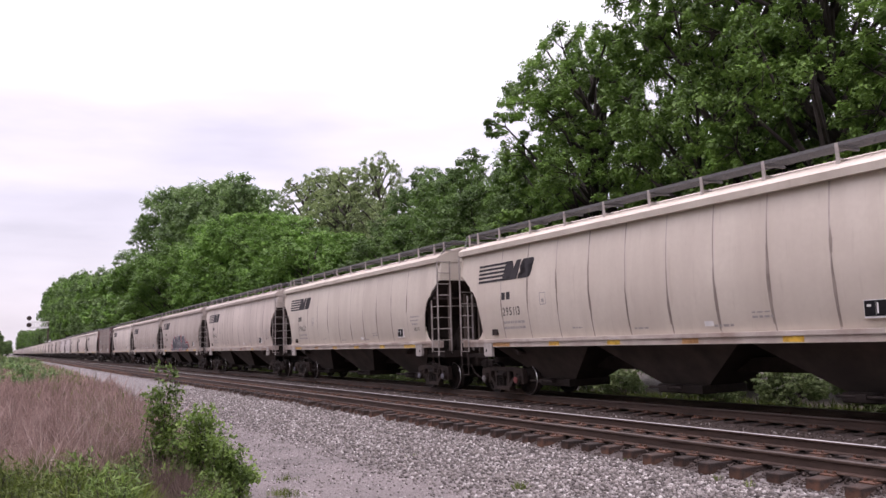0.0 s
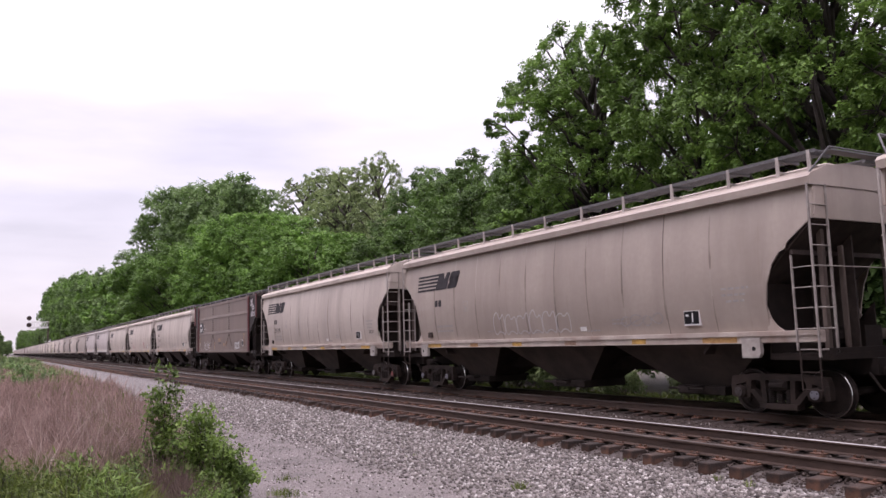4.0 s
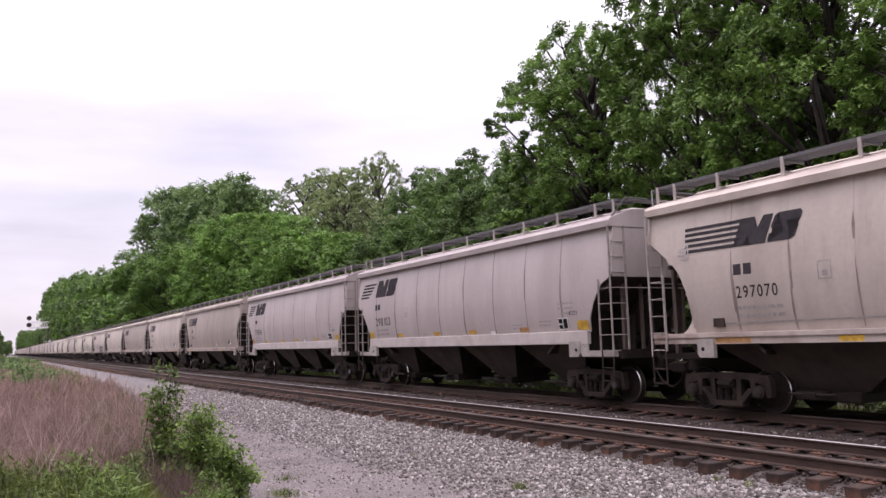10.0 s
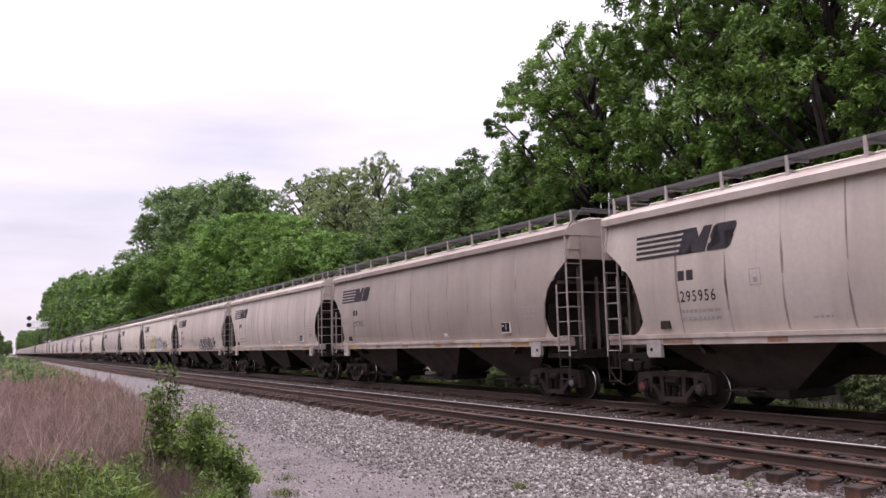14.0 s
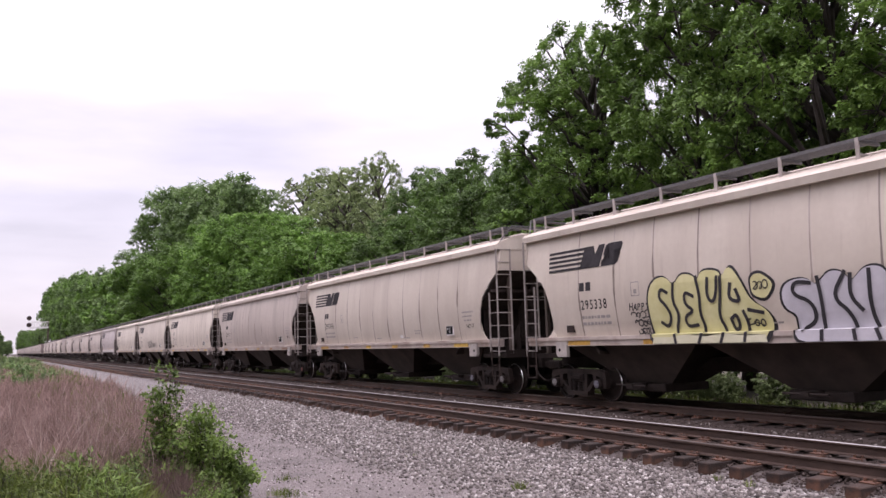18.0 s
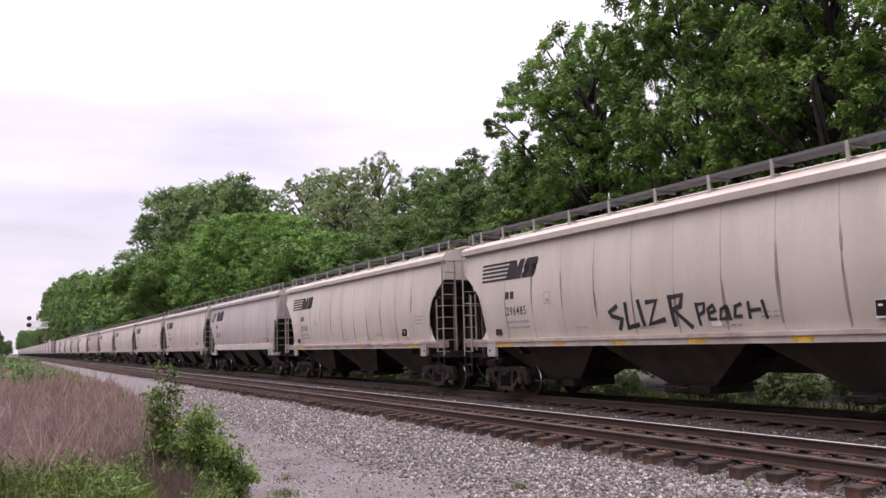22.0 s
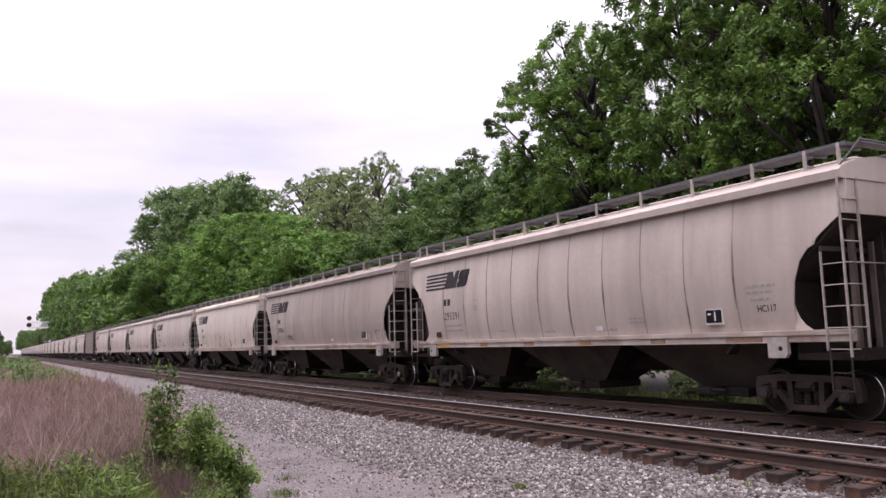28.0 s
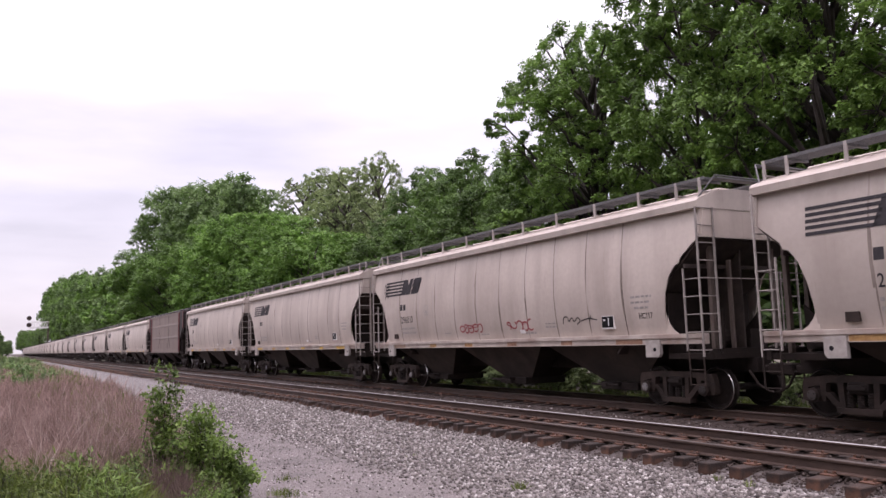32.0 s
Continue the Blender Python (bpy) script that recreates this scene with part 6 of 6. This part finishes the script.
# ---------------------------------------------------------------- trees
def limb(sh, a, b, r0, r1, rng, depth):
    """A bent, tapering limb; returns its end."""
    a, b = Vector(a), Vector(b)
    mid = (a + b) / 2 + Vector((rng.uniform(-1, 1), rng.uniform(-1, 1), rng.uniform(-0.3, 0.6))) * (b - a).length * 0.12
    n = 8 if depth == 0 else 5
    sh.rod(a, mid, r0, n, r2=(r0 + r1) / 2)
    sh.rod(mid, b, (r0 + r1) / 2, n, r2=r1)
    return b


def tree_meshes(name, seed, height, spread, crown_base, leaves, leaf_size, mat, boughs=22, tufts=26, bough_size=0.34, droop=0.0, core=0.16, ragged=0.35, flat=0.6, tuft=1.0):
    """Trunk and limbs; boughs fill a domed crown, each bough carries dense flattened tufts of leaves with gaps between them."""
    rng, nr = random.Random(seed), np.random.default_rng(seed)
    wood = Shape()
    fork = height * crown_base
    mid_z, half = fork + (height - fork) * 0.48, (height - fork) * 0.52
    top = limb(wood, (0, 0, -0.3), (rng.uniform(-0.4, 0.4), rng.uniform(-0.4, 0.4), max(fork, height * 0.2)), height * 0.017, height * 0.013, rng, 0)
    limb(wood, top, (rng.uniform(-0.6, 0.6), rng.uniform(-0.6, 0.6), height * 0.86), height * 0.0125, height * 0.003, rng, 0)
    cs, al, ac = [], [], []

    def scatter(p, d, size, up):
        n = len(p)
        s = size * nr.uniform(0.65, 1.3, (n, 1))
        nrm = unit(nr, n) * 0.62 + np.array([0, 0, up]) + d * 0.5
        ax = np.cross(nrm, unit(nr, n)) + np.array([0, 0, -0.2 - droop])
        ax /= np.linalg.norm(ax, axis=1)[:, None] + 1e-6
        cr = np.cross(ax, nrm)
        cr /= np.linalg.norm(cr, axis=1)[:, None] + 1e-6
        cs.append(p)
        al.append(ax * s)
        ac.append(cr * s * 0.62)

    per = int(leaves * (1 - core) / (boughs * tufts))
    inner = int(leaves * core / boughs)
    for k in range(boughs):
        u = (k + 0.5) / boughs
        up = 1 - 1.62 * u
        a = k * 2.39996 + rng.uniform(-0.35, 0.35)
        out = 0.42 if k % 5 == 3 else rng.uniform(1 - ragged * 0.8, 1.0)
        rb = spread * bough_size * rng.uniform(0.75, 1.25)
        w = math.sqrt(max(0.0, 1 - up * up)) ** 0.62 * max(0.3, spread - rb * 0.75) * out
        c = Vector((w * math.cos(a), w * math.sin(a), mid_z + up * max(0.3, half - rb * 0.5) * (0.9 if out < 0.5 else rng.uniform(1 - ragged * 0.4, 1.0))))
        root_z = max(fork * 0.9, height * 0.15, c.z - (w * 0.9 + 0.6))
        limb(wood, (0, 0, min(root_z, height * 0.82)), c, height * 0.0075, height * 0.0025, rng, 1)
        d = unit(nr, tufts) + np.array([math.cos(a) * 0.45, math.sin(a) * 0.45, 0.35 - droop])
        d /= np.linalg.norm(d, axis=1)[:, None]
        heads = np.array(c) + d * rb * nr.uniform(0.55, 1.05, (tufts, 1)) * np.array([1.1, 1.1, 0.8])
        rt = rb * tuft * nr.uniform(0.18, 0.36, (tufts, 1, 1))
        e = unit(nr, tufts * per).reshape(tufts, per, 3) * nr.random((tufts, per, 1)) ** 0.5
        p = heads[:, None, :] + e * rt * np.array([1.0, 1.0, flat])
        scatter(p.reshape(-1, 3), (e * 0.9 + d[:, None, :] * 0.4).reshape(-1, 3), leaf_size, 0.9)
        for h in heads[::4]:
            wood.rod(tuple(c), tuple(h), height * 0.0018, 4, r2=height * 0.0008)
        if inner:
            e = unit(nr, inner) * nr.random((inner, 1)) ** 0.4 * rb * 0.62
            scatter(np.array(c) + e, e * 0, leaf_size * 1.3, 0.6)
    crown = slivers("crown", np.concatenate(cs), np.concatenate(al), np.concatenate(ac), mat)
    return wood.mesh("trunk", [BARK], True), crown


def plant_tree(kind, meshes, x, y, height, base_height, turn, label, widen=1.0):
    k = height / base_height
    t = thing(kind, label, "tree", "trees along the line", at=pose(x, y, bed_height(x, y), 0, 0, turn) @ Matrix.Diagonal((k * widen, k * widen, k, 1)))
    part("trunk", meshes[0], None, t)
    part("crown", meshes[1], None, t)
    return t


def build_trees():
    big = [tree_meshes("big", seed, 19, 6.0, 0.12, 98000, 0.088, mat, 66, 20, 0.235, 0, 0.0, 0.28, 0.75, 0.86) for seed, mat in ((11, LEAF_DARK), (12, LEAF), (17, LEAF_DARK))]
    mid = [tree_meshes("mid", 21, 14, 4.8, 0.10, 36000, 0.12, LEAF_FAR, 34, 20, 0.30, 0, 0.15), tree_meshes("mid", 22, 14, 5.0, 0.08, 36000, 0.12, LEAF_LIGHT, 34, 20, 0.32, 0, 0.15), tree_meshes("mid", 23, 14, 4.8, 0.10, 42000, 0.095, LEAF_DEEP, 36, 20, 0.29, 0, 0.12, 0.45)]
    pale = [tree_meshes("pale", 31, 22, 5.2, 0.12, 26000, 0.115, LEAF_PALE, 50, 18, 0.24, 0.25, 0.0, 0.5)]
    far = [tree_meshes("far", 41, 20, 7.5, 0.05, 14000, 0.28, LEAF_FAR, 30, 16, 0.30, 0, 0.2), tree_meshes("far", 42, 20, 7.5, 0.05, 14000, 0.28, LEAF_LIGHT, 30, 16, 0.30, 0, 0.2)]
    shrub = [tree_meshes("shrub", 51, 2.2, 1.5, 0.05, 5200, 0.065, THICKET_SHADE, 14, 14, 0.4, 0, 0.2), tree_meshes("shrub", 52, 2.2, 1.5, 0.0, 9000, 0.060, SCRUB, 18, 16, 0.36, 0, 0.12)]
    rng = random.Random(8)
    dark_label, light_label, pale_label = "tall dark-green broadleaf tree in full leaf", "bright green broadleaf tree behind the tracks", "tall pale grey-green tree with airy crown"
    # the high trees nearest to the camera
    for m, x, y, hh, w in ((0, -30.5, 26.5, 18.5, 0.97), (1, -21.6, 26.5, 23.5, 0.76), (2, -16.4, 25.5, 21.0, 0.84), (1, -10.6, 25.0, 18.0, 0.9), (0, -26.6, 32.0, 18.0, 0.75), (2, -33.4, 29.6, 19.7, 0.62)):
        plant_tree("oak_tree", big[m], x, y, hh, 19, rng.uniform(0, 360), dark_label, w)
    # the darker, lower trees beside them
    for m, x, y, hh, w in ((2, -48.5, 28, 15.5, 0.9), (2, -43.0, 29, 15.6, 0.95), (2, -38.6, 28, 14.0, 0.95), (2, -55, 30, 16.4, 0.85), (2, -37.5, 23.6, 10.8, 0.95), (2, -33.6, 23.2, 9.6, 0.9), (2, -41.0, 25.0, 12.6, 0.95), (2, -44.0, 23.0, 10.0, 1.0), (2, -51.0, 24.5, 11.0, 1.0), (2, -28.5, 30.0, 11.0, 1.1), (2, -21.5, 31.0, 11.5, 1.1), (2, -15.5, 30.0, 10.5, 1.1), (2, -9.5, 29.0, 10.0, 1.1)):
        plant_tree("broadleaf_tree", mid[m], x, y, hh, 14, rng.uniform(0, 360), dark_label, w)
    for x, y, hh, w in ((-86.0, 40, 27.0, 0.62), (-98, 42, 28.0, 0.95), (-109, 43, 30.5, 0.9), (-121, 43, 31.5, 0.85), (-89, 37, 23.0, 0.9), (-80, 37, 20.0, 1.0), (-72, 34, 16.5, 1.0), (-96, 38, 23, 1.0)):
        plant_tree("poplar_tree", pale[0], x, y, hh, 22, rng.uniform(0, 360), pale_label, w)
    # the bright mass further on
    for m, x, y, hh, w in ((1, -71, 24, 14.6, 1.1), (1, -64, 23.5, 12.0, 1.1), (1, -80, 24, 16.0, 1.0), (1, -88, 23.5, 17.4, 1.0), (1, -97, 23, 17.2, 1.0), (1, -106, 23, 17.2, 1.0), (0, -114, 31, 28.0, 0.8), (0, -124, 31, 30.0, 0.85), (0, -135, 31, 32.0, 0.8), (0, -168, 31, 37.5, 0.72), (0, -150, 32, 33, 0.7), (1, -122, 22.5, 17.6, 1.2), (1, -138, 23, 20.0, 1.2), (1, -60, 26, 11.5, 1.0)):
        plant_tree("broadleaf_tree", mid[m], x, y, hh, 14, rng.uniform(0, 360), light_label, w)
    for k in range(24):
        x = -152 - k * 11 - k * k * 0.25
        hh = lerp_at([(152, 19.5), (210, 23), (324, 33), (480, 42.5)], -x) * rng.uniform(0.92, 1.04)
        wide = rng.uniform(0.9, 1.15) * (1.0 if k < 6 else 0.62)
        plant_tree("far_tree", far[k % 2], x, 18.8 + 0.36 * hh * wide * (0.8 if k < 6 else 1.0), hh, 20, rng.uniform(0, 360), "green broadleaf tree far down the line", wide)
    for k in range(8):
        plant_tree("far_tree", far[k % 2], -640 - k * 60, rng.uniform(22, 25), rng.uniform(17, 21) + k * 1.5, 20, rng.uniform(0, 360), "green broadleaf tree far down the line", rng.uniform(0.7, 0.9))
    # the other side of the road
    for x, y, hh in ((-150, -1.0, 6.0), (-185, -1.6, 7.5), (-310, -0.5, 8.0), (-350, 2.0, 7.0), (-420, 2.5, 8.5), (-520, 4.0, 10.0)):
        plant_tree("far_tree", far[0], x, y, hh, 20, rng.uniform(0, 360), "green tree far off beside the line", 0.7)
    # unseen trees behind the camera, added to cut the low sky light
    for k in range(13):
        plant_tree("roadside_tree", far[k % 2], 34 - k * 7.5, -13.5 - k * 0.35 + rng.uniform(-1.5, 1.5), rng.uniform(13.5, 17.0), 20, rng.uniform(0, 360), "unseen broadleaf tree added behind the camera to block low sky", 1.0)
    # undergrowth behind the train; the thicket's shade is put into its leaf colour
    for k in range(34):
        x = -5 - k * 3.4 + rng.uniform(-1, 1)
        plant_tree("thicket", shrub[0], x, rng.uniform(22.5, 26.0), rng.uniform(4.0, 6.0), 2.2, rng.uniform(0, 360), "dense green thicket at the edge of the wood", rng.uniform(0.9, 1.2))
    for k in range(42):
        x = -8 - k * 2.3 + rng.uniform(-0.7, 0.7)
        plant_tree("shrub", shrub[1], x, rng.uniform(18.9, 20.5), rng.uniform(1.1, 1.7), 2.2, rng.uniform(0, 360), "low pale-green shrub behind the far track", rng.uniform(0.9, 1.25))


# ---------------------------------------------------------------- weeds beside the road
def blades(rng, count, spot, height, lean, mat, name, label, width=0.006, category="grass"):
    """Thin upright blades or stalks, bent once. spot(n) gives n places on the ground."""
    xy = spot(count)
    z = np.array([bed_height(a, b) for a, b in xy]) - 0.03
    h = rng.uniform(*height, (count, 1)) * np.array([0.8 + 0.75 * noise.noise((a * 0.9, b * 1.6, 7.0)) for a, b in xy])[:, None].clip(0.45, 1.35)
    base = np.concatenate([xy, z[:, None]], 1)
    d = rng.normal(size=(count, 3)) * np.array([1, 1, 0]) * lean
    d[:, 2] = 1
    d /= np.linalg.norm(d, axis=1)[:, None]
    side = np.cross(d, rng.normal(size=(count, 3)))
    side = side / np.linalg.norm(side, axis=1)[:, None] * width
    bend = np.cross(side, d)
    bend = bend / np.linalg.norm(bend, axis=1)[:, None]
    mid = base + d * h * 0.6
    tip = base + d * h + bend * h * rng.uniform(0.05, 0.35, (count, 1))
    v = np.stack([base - side, base + side, mid + side * 0.8, mid - side * 0.8, tip], 1)
    me = bpy.data.meshes.new(name)
    me.vertices.add(5 * count)
    me.vertices.foreach_set("co", v.reshape(-1))
    o = np.arange(count)[:, None] * 5
    loops = np.concatenate([o + np.array([[0, 1, 2, 3]]), o + np.array([[3, 2, 4]])], 1).reshape(-1)
    me.loops.add(7 * count)
    me.loops.foreach_set("vertex_index", loops.astype(np.int32))
    me.polygons.add(2 * count)
    starts = (np.arange(count)[:, None] * 7 + np.array([[0, 4]])).reshape(-1)
    me.polygons.foreach_set("loop_start", starts.astype(np.int32))
    me.polygons.foreach_set("loop_total", np.tile([4, 3], count).astype(np.int32))
    me.materials.append(mat)
    me.update(calc_edges=True)
    return tagged(new(name, me), label, category, "", "stuff")


def build_weeds():
    rng = np.random.default_rng(77)

    edge = [(-400, 6.6), (-220, 6.4), (-90, 6.0), (-40, 5.1), (-26, 4.1), (-17, 3.2), (-10, 2.5), (-4, 2.5)]

    def strip(x0, x1, y0, inset=0.0):
        def spots(n):
            x = rng.uniform(x0, x1, n)
            y1 = np.array([lerp_at(edge, a) for a in x]) - inset
            u = rng.random(n)
            return np.stack([x, y0 + (y1 - y0) * u ** 0.85], 1)
        return spots

    def belt(x0, x1, y0, y1):
        return lambda n: np.stack([rng.uniform(x0, x1, n), rng.uniform(y0, y1, n)], 1)

    dry = "tall dry pinkish-brown grass beside the gravel road"
    blades(rng, 24000, strip(-22, -12.5, -1.2, 0.25), (0.45, 1.25), 0.62, DRY, "dry_grass", dry, 0.0048)
    blades(rng, 17000, strip(-45, -20, -2.5, 0.2), (0.5, 1.15), 0.5, DRY, "dry_grass", dry, 0.011)
    blades(rng, 9000, strip(-130, -42, -6.0), (0.5, 1.0), 0.3, DRY, "dry_grass", "dry brown grass further along the road", 0.028)
    blades(rng, 2200, strip(-24, -12.0, -0.8, 0.3), (0.7, 1.4), 0.75, DRY_LIGHT, "stray_stalks", "long pale dry stalks leaning out of the grass", 0.006)
    blades(rng, 2600, belt(-19.5, -12.2, 1.35, 2.7), (0.4, 0.95), 0.7, OLIVE, "green_grass", "olive-green weeds at the edge of the dry grass", 0.006)
    blades(rng, 3500, belt(-27, -13.5, 1.6, 3.2), (0.4, 0.95), 0.5, WEED, "green_grass", "thin green weeds among the dry grass", 0.007)
    blades(rng, 3000, belt(-17, -11.0, 1.0, 2.7), (0.35, 0.95), 0.7, DRY_DARK, "dead_stalks", "tangle of dead brown stalks", 0.006)
    blades(rng, 6500, belt(-13.4, -9.6, 1.5, 2.3), (0.35, 0.8), 0.8, DRY_DARK, "dead_stalks", "brown dead stalks round the foot of a shrub", 0.005)
    blades(rng, 12000, belt(-13.5, -7.5, -0.8, 1.45), (0.3, 0.9), 0.7, WEED, "green_grass", "fresh green grass at the road's edge", 0.007)
    blades(rng, 3500, strip(-140, -30, 0.5), (0.4, 0.9), 0.5, WEED, "green_grass", "green weeds along the road", 0.03)
    blades(rng, 20000, belt(-70, -7, 17.6, 21.5), (0.14, 0.42), 0.5, WEED, "green_grass", "green grass strip behind the far track", 0.022)


def build_tufts():
    """Small grass tufts that have come up through the ballast."""
    rng = np.random.default_rng(31)
    for x, y, r, n, h in ((-9.6, 6.6, 0.10, 70, 0.22), (-7.3, 8.75, 0.06, 26, 0.24), (-9.95, 9.0, 0.05, 22, 0.20), (-7.9, 8.8, 0.05, 18, 0.2), (-11.3, 3.7, 0.22, 160, 0.2), (-10.6, 3.35, 0.2, 150, 0.22), (-12.6, 4.1, 0.15, 70, 0.15), (-8.9, 5.6, 0.08, 30, 0.12), (-13.5, 6.9, 0.06, 24, 0.16)):
        def spot(k):
            return np.stack([x + rng.normal(size=k) * r * 0.6, y + rng.normal(size=k) * r * 0.6], 1)
        blades(rng, n, spot, (h * 0.5, h), 0.5, WEED, "grass_tuft", "small green grass tuft growing through the stones", 0.005)


def leafy_shrub(name, label, x, y, height, spread, stems, leaves, size, mat, seed, slim=0.5):
    """Upright stems with short side twigs; leaves in small sprays along the twigs, so that the outline stays open."""
    rng, nr = random.Random(seed), np.random.default_rng(seed)
    t = thing(name, label, "shrub", at=pose(x, y, bed_height(x, y)))
    wood = Shape()
    cs, al, ac = [], [], []
    for k in range(stems):
        a, r = rng.uniform(0, math.tau), spread * math.sqrt(rng.random())
        hh = height * (1.0 if k == 0 else rng.uniform(0.45, 1.0)) * (1 - 0.45 * (r / spread) ** 2)
        tip = Vector((r * math.cos(a), r * math.sin(a), hh))
        foot = Vector((tip.x * 0.25, tip.y * 0.25, -0.05))
        limb(wood, foot, tip, 0.010, 0.003, rng, 1)
        sprays = 7
        n = max(4, leaves // (stems * sprays))
        for j in range(sprays):
            u = 1.0 if j == 0 else rng.uniform(0.15, 1.0) ** 0.7
            c = foot.lerp(tip, u)
            reach = (0.05 if j == 0 else rng.uniform(0.06, 0.24)) * min(1.0, 0.5 + height * 0.35) * (1.15 - 0.5 * u)
            b = rng.uniform(0, math.tau)
            e = c + Vector((math.cos(b) * reach, math.sin(b) * reach, reach * rng.uniform(0.1, 0.7)))
            wood.rod(c, e, 0.003, 3, r2=0.0015)
            v = nr.random((n, 1))
            p = np.array(c) + (np.array(e) - np.array(c)) * (0.3 + 0.8 * v) + nr.normal(size=(n, 3)) * (0.022 + size * 0.75)
            ax = unit(nr, n) + np.array([math.cos(b) * 0.6, math.sin(b) * 0.6, -0.15])
            ax /= np.linalg.norm(ax, axis=1)[:, None]
            nrm = unit(nr, n) * 0.6 + np.array([0, 0, 0.9])
            cr = np.cross(ax, nrm)
            cr /= np.linalg.norm(cr, axis=1)[:, None] + 1e-6
            s = size * nr.uniform(0.6, 1.3, (n, 1))
            cs.append(p)
            al.append(ax * s)
            ac.append(cr * s * slim)
    part("stem", wood, BARK, t)
    part("leaves", quads("leaves", np.concatenate(cs), np.concatenate(al), np.concatenate(ac), mat), None, t)
    return t


def build_roadside():
    leafy_shrub("roadside_shrub", "leafy green shrub at the edge of the gravel road", -12.6, 2.18, 2.15, 0.30, 20, 2300, 0.040, SHRUB, 5)
    leafy_shrub("roadside_shrub", "bushy green shrub spreading over the gravel", -11.8, 2.55, 1.45, 0.42, 32, 3600, 0.040, SHRUB, 6)
    leafy_shrub("roadside_shrub", "low green shrub spreading over the gravel", -11.1, 2.74, 0.92, 0.40, 32, 3200, 0.036, SHRUB, 9)
    leafy_shrub("roadside_shrub", "low green shrub at the road's edge", -9.7, 2.22, 0.5, 0.34, 24, 3200, 0.024, SHRUB, 10)
    rng = random.Random(4)
    for k in range(34):
        x = rng.uniform(-11.5, -8.0)
        leafy_shrub("weed_clump", "leafy green weeds beside the gravel road", x, rng.uniform(-0.5, -x * 0.142), rng.uniform(0.4, 1.0), rng.uniform(0.2, 0.42), 18, 1000, rng.uniform(0.034, 0.06), WEED if k % 3 else SHRUB, 60 + k, 0.2)
    for k in range(34):
        x = -48 - k * 5
        y = rng.uniform(-2.0, 4.2) + k * 0.04
        leafy_shrub("hedge_bush", "green bush beside the gravel road", x, y, rng.uniform(0.6, 1.25) + k * 0.012 + 0.35 * max(0.0, 1.5 - y), rng.uniform(1.2, 2.0), 20, 1400, 0.085 + 0.003 * k, LEAF_FAR if k % 4 == 1 else SCRUB, 120 + k)


# ---------------------------------------------------------------- signal far down the line
def build_signal():
    x = -390.0
    s = thing("cantilever_signal", "silver cantilever railway signal with two round heads far down the line", "railway signal", at=pose(x, 0, -0.3))
    part("mast", Shape().box(-0.3, 0.3, 17.7, 18.3, 0, 16.0), POST, s)
    arm = Shape()
    for z in (12.9, 15.4):
        for dx in (-0.6, 0.6):
            arm.box(dx - 0.12, dx + 0.12, 11.0, 18.2, z, z + 0.28)
    y = 11.0
    while y < 17.4:
        arm.rod((-0.6, y, 13.0), (-0.6, y + 1.0, 15.5), 0.1, 5)
        arm.rod((0.6, y + 1.0, 13.0), (0.6, y, 15.5), 0.1, 5)
        y += 1.0
    tagged(part("cantilever_arm", arm, WHITE_INK, s), kind="stuff")
    part("walkway", Shape().box(-0.7, 0.7, 10.8, 18.0, 12.7, 12.88), WHITE_INK, s)
    for z in (14.2, 17.2):
        head = part("signal_head", Shape().rod((0.5, 10.4, z), (0.9, 10.4, z), 1.0, 16), DARK_STEEL, s, "round black signal target")
        part("hood", Shape().rod((0.9, 10.4, z), (1.25, 10.4, z), 0.26, 10), DARK_STEEL, head)
    part("head_pole", Shape().box(0.25, 0.5, 10.3, 10.5, 12.7, 18.0), WHITE_INK, s)


def motions():
    """The whole train rolls towards the camera and past it; the wheels turn while they are near."""
    ahead = [(0.0, -22.348), (8.0, 116.358), (16.0, 255.595), (24.0, 395.361), (32.0, 535.658)]

    def run(t):
        return 4.14159e-3 * t * t + 17.30515 * t - 22.3481

    for i, (car, middle, length) in TRAIN.items():
        walk(car, [(t, pose(s - middle, TRAIN_Y, 0)) for t, s in ahead])
        for truck in [c for c in car.children if c.name.startswith("truck")]:
            for ws in [c for c in truck.children if c.name.startswith("wheelset")]:
                reach = middle - truck.matrix_basis.translation.x - ws.matrix_basis.translation.x
                steps = [f for f in range(0, 961) if -48 < run(f / FPS) - reach < -4]
                if len(steps) < 3:
                    continue
                if steps[0] > 0:
                    steps = [0] + steps
                if steps[-1] < 960:
                    steps = steps + [960]
                x0 = ws.matrix_basis.translation.x
                angle, rows = 0.0, []
                for k, f in enumerate(steps):
                    if k and f - steps[k - 1] == 1:
                        angle += math.degrees((run(f / FPS) - run((f - 1) / FPS)) / 0.46)
                    rows.append((f / FPS, pose(x0, 0, 0.46, 0, angle % 360, 0)))
                walk(ws, rows)


build_ground()
build_train()
build_trees()
build_weeds()
build_tufts()
build_roadside()
build_signal()
build_ballast()
build_track("near_track", "empty railway track with rusty sleepers", NEAR_Y, 110)
build_track("far_track", "railway track under the train", TRAIN_Y, 90)
motions()
